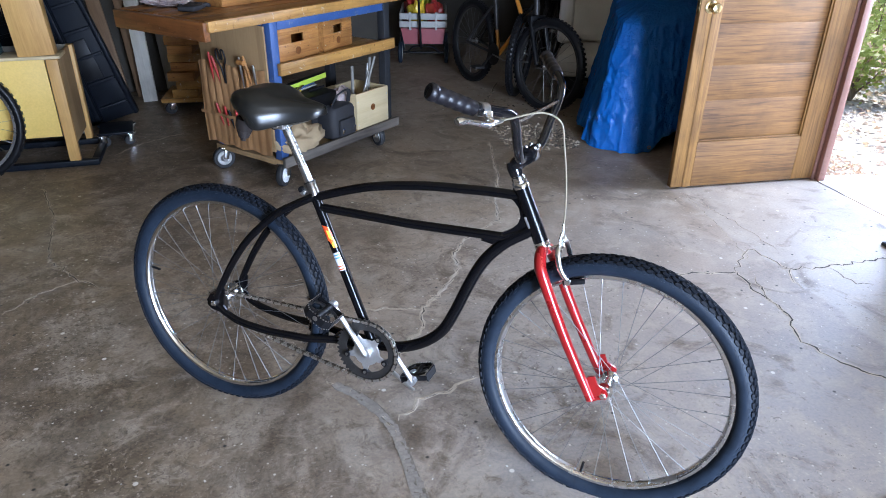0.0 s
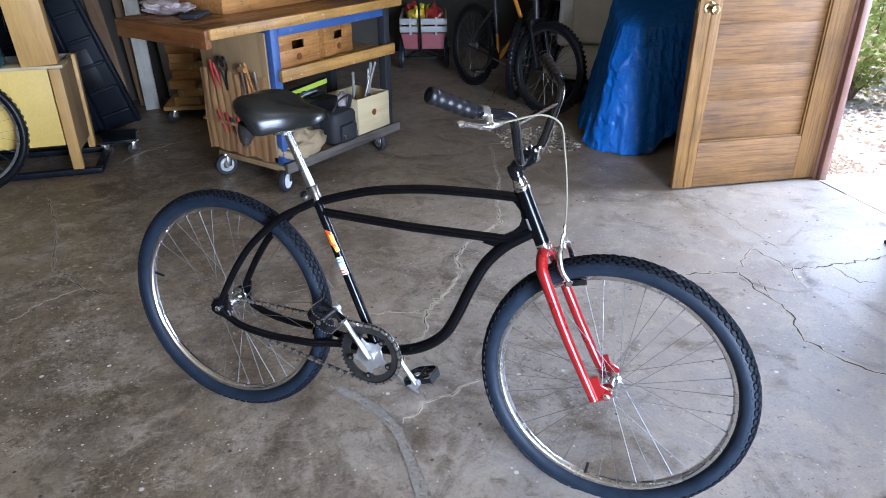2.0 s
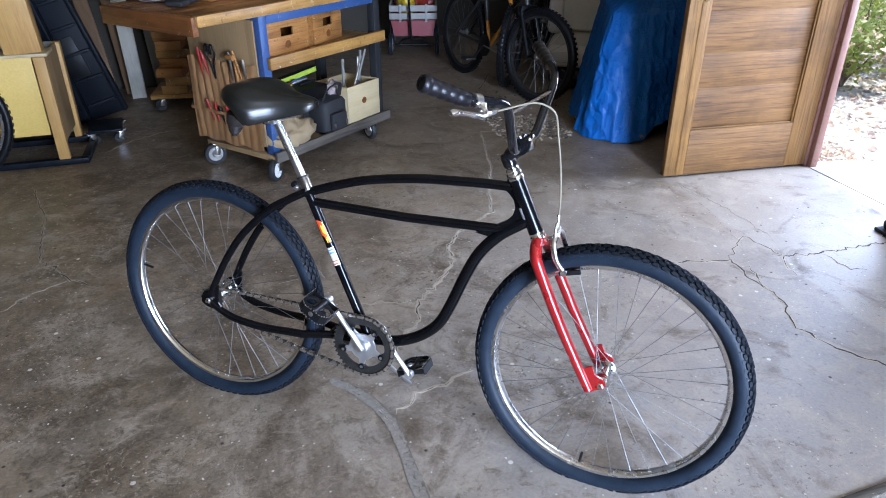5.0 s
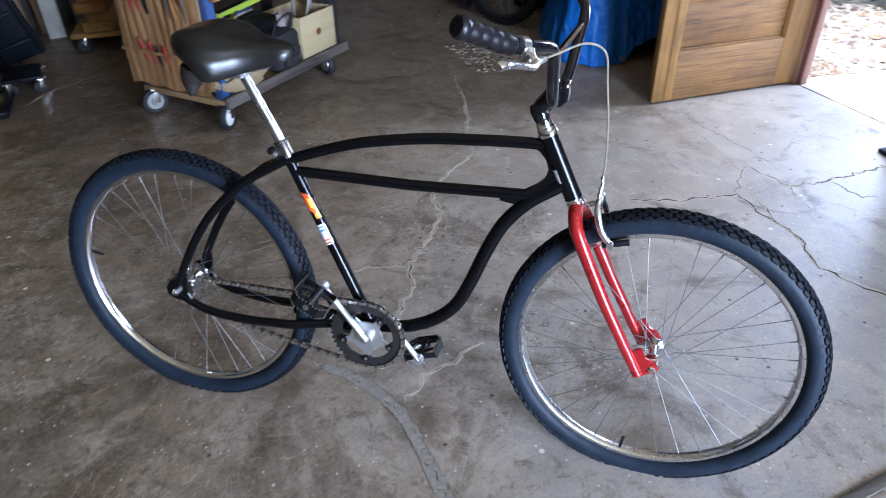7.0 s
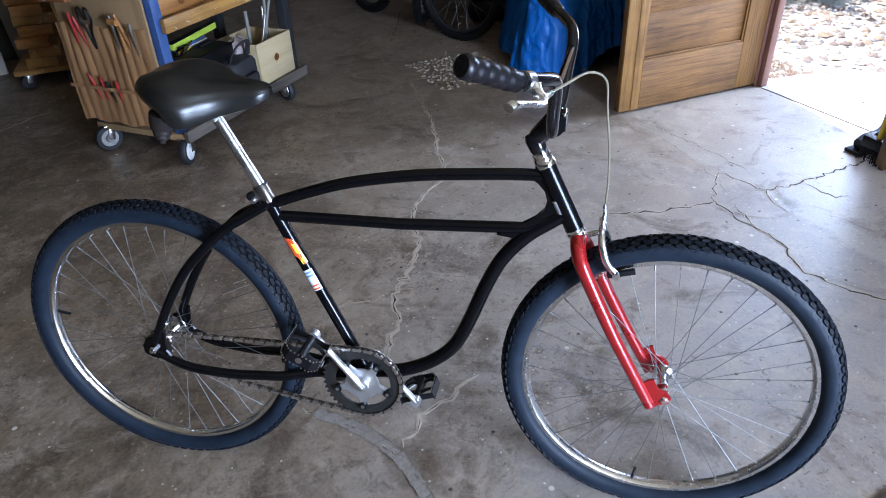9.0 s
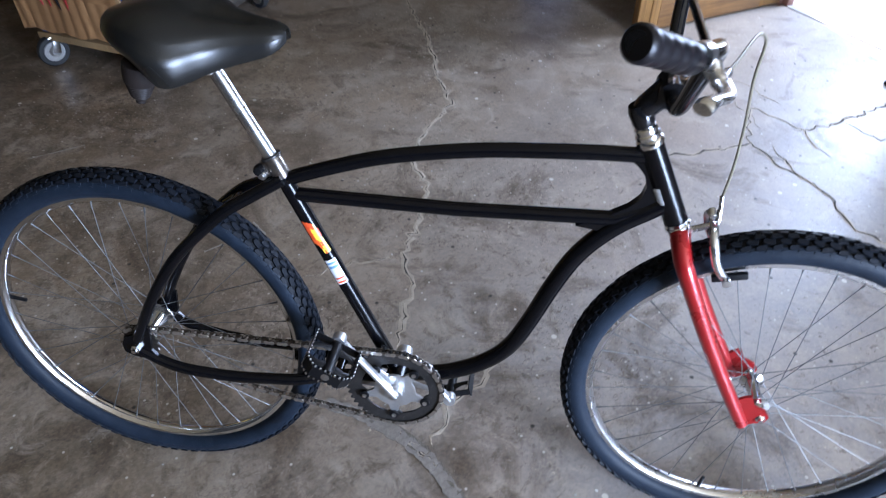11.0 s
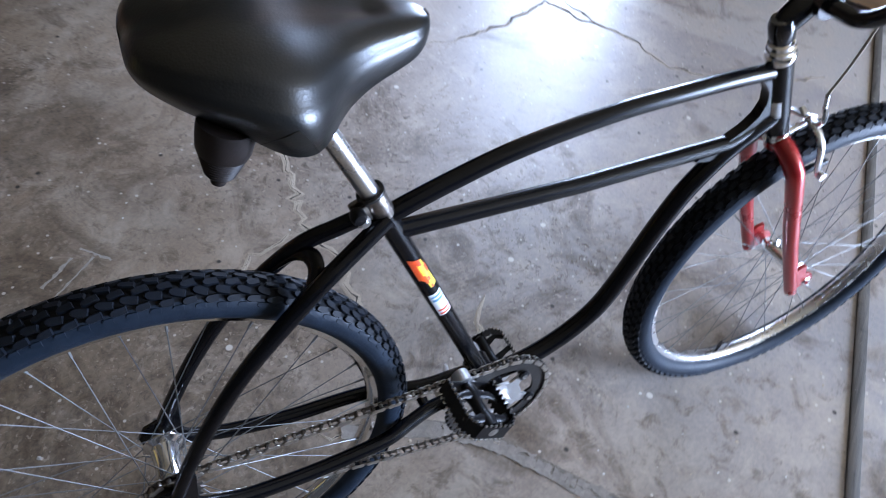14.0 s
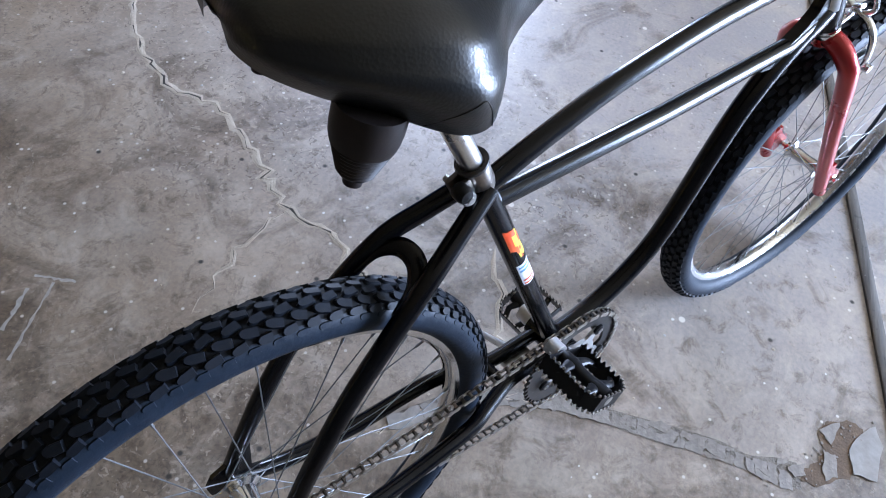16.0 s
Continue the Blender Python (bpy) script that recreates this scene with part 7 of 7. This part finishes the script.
for j in range(80):
    t = j / 79
    row = []
    for i in range(NA + 1):
        dg = 360.0 * (i % NA) / NA
        a = radians(dg)
        ca, sa = math.cos(a), math.sin(a)
        c3 = Vector((ca * 1.5, sa * 1.5, 0.0))
        top_r = 0.315 * (1.0 / (abs(ca) ** 6 + abs(sa) ** 6)) ** (1 / 6)
        low_r = float(np.interp(dg, *zip(*HEM_R)))
        low_z = float(np.interp(dg, *zip(*HEM_Z)))
        pleat = 1.0 - abs(noise.noise(c3 * 2.6 + Vector((0, 0, t * 0.5)))) * 2.2
        fold = 0.040 * noise.noise(c3 * 1.3 + Vector((0, 2, t * 1.1))) + 0.016 * pleat + 0.012 * (1 - 3 * abs(noise.noise(c3 * 5.0 + Vector((3, 0, t * 0.9)))))
        r = top_r + (low_r - top_r) * t ** 0.85 + fold * min(1.0, 0.25 + t)
        z = (0.76 + 0.24 * (0.5 + 0.5 * (0.55 * ca + 0.83 * sa))) * (1 - t) + low_z * t
        r += 0.005 * noise.noise(Vector((ca * 4, sa * 4, z * 9))) + 0.005 * (1 - 2 * abs(noise.noise(Vector((ca * 6, sa * 6, z * 9))))) + 0.006 * (1 - 2 * abs(noise.noise(Vector((ca * 12 + z * 6, sa * 12, z * 14)))))
        row.append(Vector((r * ca, r * sa, max(0.004, z + 0.012 * noise.noise(c3 * 5) * t))))
    rows.append(row)
g = sheet(bm, rows)
bmesh.ops.remove_doubles(bm, verts=bm.verts, dist=1e-5)
top = [e for e in bm.edges if e.is_boundary and all(v.co.z > 0.6 for v in e.verts)]
cap = bmesh.ops.extrude_edge_only(bm, edges=top)
cv = [v for v in cap["geom"] if isinstance(v, bmesh.types.BMVert)]
for v in cv:
    v.co = Vector((v.co.x * 0.55, v.co.y * 0.55 + 0.05, v.co.z * 0.5 + 0.47))
top = [e for e in bm.edges if e.is_boundary and all(v in set(cv) for v in e.verts)]
bmesh.ops.holes_fill(bm, edges=top, sides=0)
part("sheet", bm, M_TARP, tarp, smooth=70)
for a in (200, 232, 262, 300):
    bm = bmesh.new()
    lathe(bm, [(0.006, 0.0), (0.011, 0.0), (0.011, 0.002), (0.006, 0.002)], 14, pose(0.50 * math.cos(radians(a)), 0.50 * math.sin(radians(a)), 0.05, 90, 0, a + 90), closed=True)
    part("eyelet", bm, M_BRASS, tarp)

# ---- shelf unit beside the door ----
# shelf and contents darkened: the shade they stand in is put into the colours
M_SHELFV = wood("varnished_shelf_upright", (0.150, 0.078, 0.026), (0.060, 0.028, 0.009), 2, 40, (0.45, 0.65), dirt=0.4)
M_SHELFW = wood("varnished_shelf_board", (0.150, 0.078, 0.026), (0.060, 0.028, 0.009), 1, 40, (0.45, 0.65), dirt=0.4)
M_SHELFBACK = surf("dark_shelf_back", (0.020, 0.015, 0.010), (0.040, 0.030, 0.020), 6, (0.7, 0.9), fine=60, relief=0.2)
M_TANBAG = surf("dull_tan_cloth", (0.060, 0.046, 0.022), (0.100, 0.078, 0.040), 14, (0.8, 0.95), fine=200, relief=0.5, depth=0.003)
M_ORANGECAP = surf("orange_plastic_cap", (0.30, 0.085, 0.02), (0.36, 0.11, 0.03), 20, (0.4, 0.6), relief=0.1)
M_JUG = surf("shaded_translucent_plastic", (0.085, 0.090, 0.060), (0.125, 0.125, 0.085), 12, (0.4, 0.6), fine=120, relief=0.2)
unit = thing("shelf_unit", ROOM @ pose(2.90, 2.15, 0), "open varnished wooden shelf unit full of stored things", "shelf")
SL = 1.25
for y in (0.0, -SL + 0.05):
    boxpart("upright", (0.30, 0.022, 1.75), (0.155, y - 0.012, 0.875), M_SHELFV, unit)
    boxpart("face_stile", (0.020, 0.072, 1.72), (-0.012, y - 0.036 + (0.0 if y > -0.1 else -0.01), 0.86 + 0.03), M_SHELFV, unit, "wooden face frame stile")
boxpart("bottom_rail", (0.020, SL - 0.12, 0.060), (-0.012, -SL / 2 + 0.01, 0.090), M_SHELFW, unit, "bottom rail of the shelf face")
for z in (0.115, 0.56, 1.00, 1.42):
    boxpart("shelf_board", (0.28, SL - 0.09, 0.020), (0.155, -SL / 2 + 0.012, z), M_SHELFW, unit)
    if z > 0.2:
        boxpart("shelf_nosing", (0.020, SL - 0.12, 0.045), (-0.012, -SL / 2 + 0.01, z - 0.010), M_SHELFW, unit)
boxpart("back_panel", (0.008, SL - 0.06, 1.60), (0.304, -SL / 2 + 0.012, 0.87), M_SHELFBACK, unit)


def on_shelf(name, y, z, label, category):
    return thing(name, ROOM @ pose(3.02, 2.15 + y, z), label, category, "things on the shelf unit")


bg = on_shelf("cloth_bag", -0.36, 0.1255, "bulging dull tan cloth bag on the bottom shelf", "bag")
bm = bmesh.new()
bmesh.ops.create_icosphere(bm, subdivisions=4, radius=1.0)
for v in bm.verts:
    n = 0.30 * noise.noise(v.co * 1.8) + 0.08 * noise.noise(v.co * 6)
    v.co = Vector((v.co.x * 0.11 * (1 + n), v.co.y * 0.17 * (1 + n), max(0.0, (v.co.z + 0.86) * 0.165 * (1 + n))))
part("cloth", bm, M_TANBAG, bg, smooth=180)
bm = bmesh.new()
tube(bm, spline([(-0.05, -0.06, 0.27), (-0.09, -0.05, 0.33), (-0.09, 0.05, 0.33), (-0.05, 0.06, 0.27)], 5), 0.007, 8)
part("handle", bm, M_BAG, bg)
for k, (y, w, h, mt, lab) in enumerate(((-0.85, 0.15, 0.30, M_BROWNBOARD, "brown carton on the bottom shelf"), (-1.04, 0.14, 0.22, M_APRONW, "brown carton on the bottom shelf"))):
    cb = on_shelf("carton", y, 0.1255, lab, "carton")
    boxpart("carton_body", (0.18, w, h), (0, 0, h / 2), mt, cb, bevel=0.003)
    boxpart("label_patch", (0.002, w * 0.6, h * 0.3), (-0.0915, 0, h * 0.45), M_SACK, cb, "faded paper patch", bevel=0)
jug = on_shelf("jug", -0.64, 0.1255, "plastic jug with an orange cap and a label, coloured dark for the shelf's shade", "jug")
bm = bmesh.new()
box(bm, (0.13, 0.19, 0.25), (0, 0, 0.125), bevel=0.028)
for v in bm.verts:
    if v.co.z > 0.16:
        v.co.y = v.co.y * 0.80 + 0.018
        v.co.x *= 0.85
part("body", bm, M_JUG, jug)
bm = bmesh.new()
tube(bm, spline([(-0.01, -0.075, 0.17), (-0.01, -0.085, 0.225), (-0.01, -0.060, 0.285), (-0.01, -0.005, 0.290), (-0.01, 0.012, 0.245)], 5), 0.013, 10)
part("handle", bm, M_JUG, jug)
bm = bmesh.new()
lathe(bm, [(0.0, 0.245), (0.022, 0.245), (0.022, 0.262), (0.027, 0.264), (0.027, 0.292), (0.024, 0.296), (0.0, 0.296)], 20, pose(-0.01, 0.055, 0))
part("cap", bm, M_ORANGECAP, jug, "orange screw cap")
label = boxpart("label", (0.002, 0.135, 0.105), (-0.0665, 0.004, 0.095), M_BROWNBOARD, jug, "worn paper label", bevel=0)
boxpart("label_band", (0.0015, 0.120, 0.026), (-0.0683, 0.004, 0.062), M_JUG, label, "pale band on the label", bevel=0)
for k, (y, z, r, h, mt, lab) in enumerate(((-0.20, 0.5705, 0.060, 0.17, M_WHITEP, "white paint tin on the middle shelf"), (-0.36, 0.5705, 0.075, 0.19, M_STEEL, "steel paint tin on the middle shelf"), (-0.56, 0.5705, 0.060, 0.15, M_REDH, "red tin on the middle shelf"), (-0.74, 0.5705, 0.070, 0.20, M_PLASTIC, "black plastic can on the middle shelf"), (-0.95, 0.5705, 0.075, 0.16, M_SACK, "tan tin on the middle shelf"), (-0.3, 1.0105, 0.07, 0.2, M_STEEL, "steel paint tin on the upper shelf"), (-0.62, 1.0105, 0.07, 0.18, M_WHITEP, "white paint tin on the upper shelf"))):
    tin = on_shelf("tin", y, z, lab, "tin")
    bm = bmesh.new()
    lathe(bm, [(0.0, 0.0), (r, 0.0), (r, 0.004), (r * 0.97, 0.006), (r * 0.97, h - 0.006), (r, h - 0.004), (r, h), (r * 0.9, h), (r * 0.88, h - 0.006), (0.0, h - 0.006)], 24)
    part("can", bm, mt, tin)
boot = thing("rubber_boot", ROOM @ pose(3.15, 2.29, 0.0, 0, 0, 176), "black rubber boot standing by the shelf", "boot")
bm = bmesh.new()
tube(bm, spline([(0.0, 0, 0.24), (0.0, 0, 0.12), (0.01, 0, 0.07), (0.06, 0, 0.045), (0.14, 0, 0.040), (0.185, 0, 0.036)], 5), [0.052, 0.048, 0.050, 0.046, 0.044, 0.030], 18, flat=(0.85, 1))
part("upper", bm, M_PLASTIC, boot)
bm = bmesh.new()
box(bm, (0.26, 0.085, 0.018), (0.085, 0, 0.009), bevel=0.006)
part("sole", bm, M_PLASTIC, boot)
stick = thing("broom", ROOM @ pose(2.93, 2.205, 0.0, 2, 3, 0), "broom with a yellow handle leaning at the door jamb", "broom")
bm = bmesh.new()
rod(bm, (0, 0, 0.10), (0, 0, 1.45), 0.012, 12)
part("broomstick", bm, M_DECAL_Y, stick)
bm = bmesh.new()
box(bm, (0.05, 0.12, 0.05), (0, 0, 0.09), bevel=0.008)
for k in range(60):
    x, y = rnd.uniform(-0.02, 0.02), rnd.uniform(-0.055, 0.055)
    tube(bm, [(x, y, 0.075), (x * 1.5, y * 1.2, 0.004)], 0.0016, 4)
part("broom_head", bm, M_PLASTIC, stick)

# ---- outside the side door: litter, stones, shrubs ----
def scatter(name, count, area, size, z, materials, label, seed, flat=0.4, kind="stuff", m=ROOM):
    """Many small irregular bits in one mesh."""
    rnd = random.Random(seed)
    bm = bmesh.new()
    for _ in range(count):
        x, y = rnd.uniform(area[0], area[1]), rnd.uniform(area[2], area[3])
        s = rnd.uniform(*size)
        mt = rnd.randrange(len(materials))
        n = rnd.choice((4, 5, 6))
        ring = []
        a0 = rnd.uniform(0, 6.28)
        tip = [rnd.uniform(-0.4, 0.4) for _ in "xy"]
        for k in range(n):
            a = a0 + 2 * math.pi * k / n
            r = s * rnd.uniform(0.6, 1.0)
            dx, dy = r * math.cos(a), r * math.sin(a)
            ring.append(bm.verts.new((x + dx, y + dy, z + max(0.0, (dx * tip[0] + dy * tip[1])) * flat)))
        c = bm.verts.new((x + rnd.uniform(-0.2, 0.2) * s, y + rnd.uniform(-0.2, 0.2) * s, z + s * flat))
        for k in range(n):
            bm.faces.new((ring[k], ring[(k + 1) % n], c)).material_index = mt
    ob = part(name, bm, materials, smooth=0)
    ob.matrix_world = m
    return tagged(ob, label, "litter", "", kind)


scatter("leaf_litter", 5000, (X1 + 0.15, X1 + 5.5, 3.0, 8.0), (0.012, 0.05), -0.128, [M_LEAFDRY, M_EARTH, M_TWIG, M_STONE], "dry leaves, twigs and grit on the earth", 21, 0.5)
scatter("leaf_litter", 2600, (X1 + 0.95, X1 + 6.0, -0.5, 3.2), (0.012, 0.05), -0.128, [M_LEAFDRY, M_EARTH, M_STONE], "dry leaves and grit beside the slab", 22, 0.5)
# brown litter in darker tones, the shade of the wall painted into them
scatter("leaf_litter", 1500, (X1 + 0.08, X1 + 0.75, 3.25, 4.15), (0.006, 0.024), -0.128, [M_TWIG, M_TWIG, M_BROWNBOARD, M_LEAFDRY], "brown leaf litter beside the doorway, coloured dark for the wall's shade", 27, 0.7)
scatter("floor_debris", 320, (1.8, 2.9, 4.0, 5.6), (0.003, 0.013), 0.0005, [M_BROWNBOARD, M_CRACK, M_GAP], "grit and wood chips swept against the stored things", 23, 0.6)
scatter("floor_debris", 520, (1.66, 2.16, 3.95, 4.50), (0.005, 0.016), 0.0005, [M_STONE, M_CRACK, M_GAP], "pale gravel spilled on the floor", 24, 0.6)
scatter("floor_debris", 300, (-0.9, 2.9, 1.0, 4.0), (0.0015, 0.006), 0.0004, [M_SLAT, M_CRACK, M_STONE], "tiny pale chips and paint drops on the floor", 25, 0.25)
rnd = random.Random(12)
for k in range(9):
    st = thing("garden_stone", ROOM @ pose(X1 + rnd.uniform(0.9, 2.6), rnd.uniform(5.2, 6.4), -0.135, 0, 0, rnd.uniform(0, 360)), "pale rough garden stone on the earth", "stone", "garden stones")
    bm = bmesh.new()
    bmesh.ops.create_icosphere(bm, subdivisions=3, radius=1.0)
    s = rnd.uniform(0.05, 0.11)
    for v in bm.verts:
        n = 0.5 * noise.noise(v.co * 1.6 + Vector((k * 3, 0, 0)))
        v.co = Vector((v.co.x * s * (1.3 + n), v.co.y * s * (1 + n), max(0, (v.co.z + 0.6)) * s * 0.7 * (1 + n)))
    part("rock", bm, M_STONE, st)


def shrub(x, y, height, seed, leaves=1500):
    rnd = random.Random(seed)
    sh = thing("shrub", ROOM @ pose(x, y, -0.132), "bright green garden shrub with thin bare stems", "shrub", "garden shrubs")
    bm = bmesh.new()
    tips = []
    for _ in range(11):
        a, l = rnd.uniform(0, 6.28), height * rnd.uniform(0.6, 1.0)
        sp = rnd.uniform(0.2, 0.75)
        p = [Vector((0, 0, 0))]
        for q in range(1, 5):
            p.append(Vector((math.cos(a) * sp * l * (q / 4) ** 1.3, math.sin(a) * sp * l * (q / 4) ** 1.3, l * q / 4)) + Vector((rnd.uniform(-1, 1), rnd.uniform(-1, 1), 0)) * 0.03)
        tube(bm, spline(p, 3), [0.012, 0.009, 0.005, 0.002], 6)
        tips += p[2:]
    part("stems", bm, M_TWIG, sh)
    bm = bmesh.new()
    for _ in range(leaves):
        c = rnd.choice(tips) + Vector((rnd.gauss(0, 0.10), rnd.gauss(0, 0.10), rnd.gauss(0, 0.09))) * height
        c.z = max(0.03, c.z)
        d = Vector((rnd.gauss(0, 1), rnd.gauss(0, 1), rnd.gauss(0, 0.6))).normalized()
        w = d.orthogonal().normalized() * rnd.uniform(0.010, 0.020)
        l = d * rnd.uniform(0.035, 0.075)
        f = bm.faces.new([bm.verts.new(q) for q in (c, c + l * 0.45 + w, c + l, c + l * 0.45 - w)])
        f.material_index = 0 if rnd.random() < 0.85 else 1
    part("crown", bm, [M_LEAF, M_LEAFDRY], sh, smooth=0)


for k, (x, y, h) in enumerate(((X1 + 1.9, 5.0, 0.6), (X1 + 2.4, 5.5, 0.9), (X1 + 1.5, 5.1, 0.35), (X1 + 2.9, 6.0, 1.2), (X1 + 1.7, 5.6, 0.8), (X1 + 2.3, 4.7, 0.6), (X1 + 3.0, 5.6, 1.3), (X1 + 3.9, 4.4, 1.5), (X1 + 4.2, 6.2, 1.7), (X1 + 2.3, 6.9, 1.4), (X1 + 5.0, 3.2, 1.6), (X1 + 1.0, 7.4, 1.2), (X1 + 5.2, 7.6, 2.0))):
    shrub(x, y, h, 40 + k, 1300 if h < 1 else 2200)
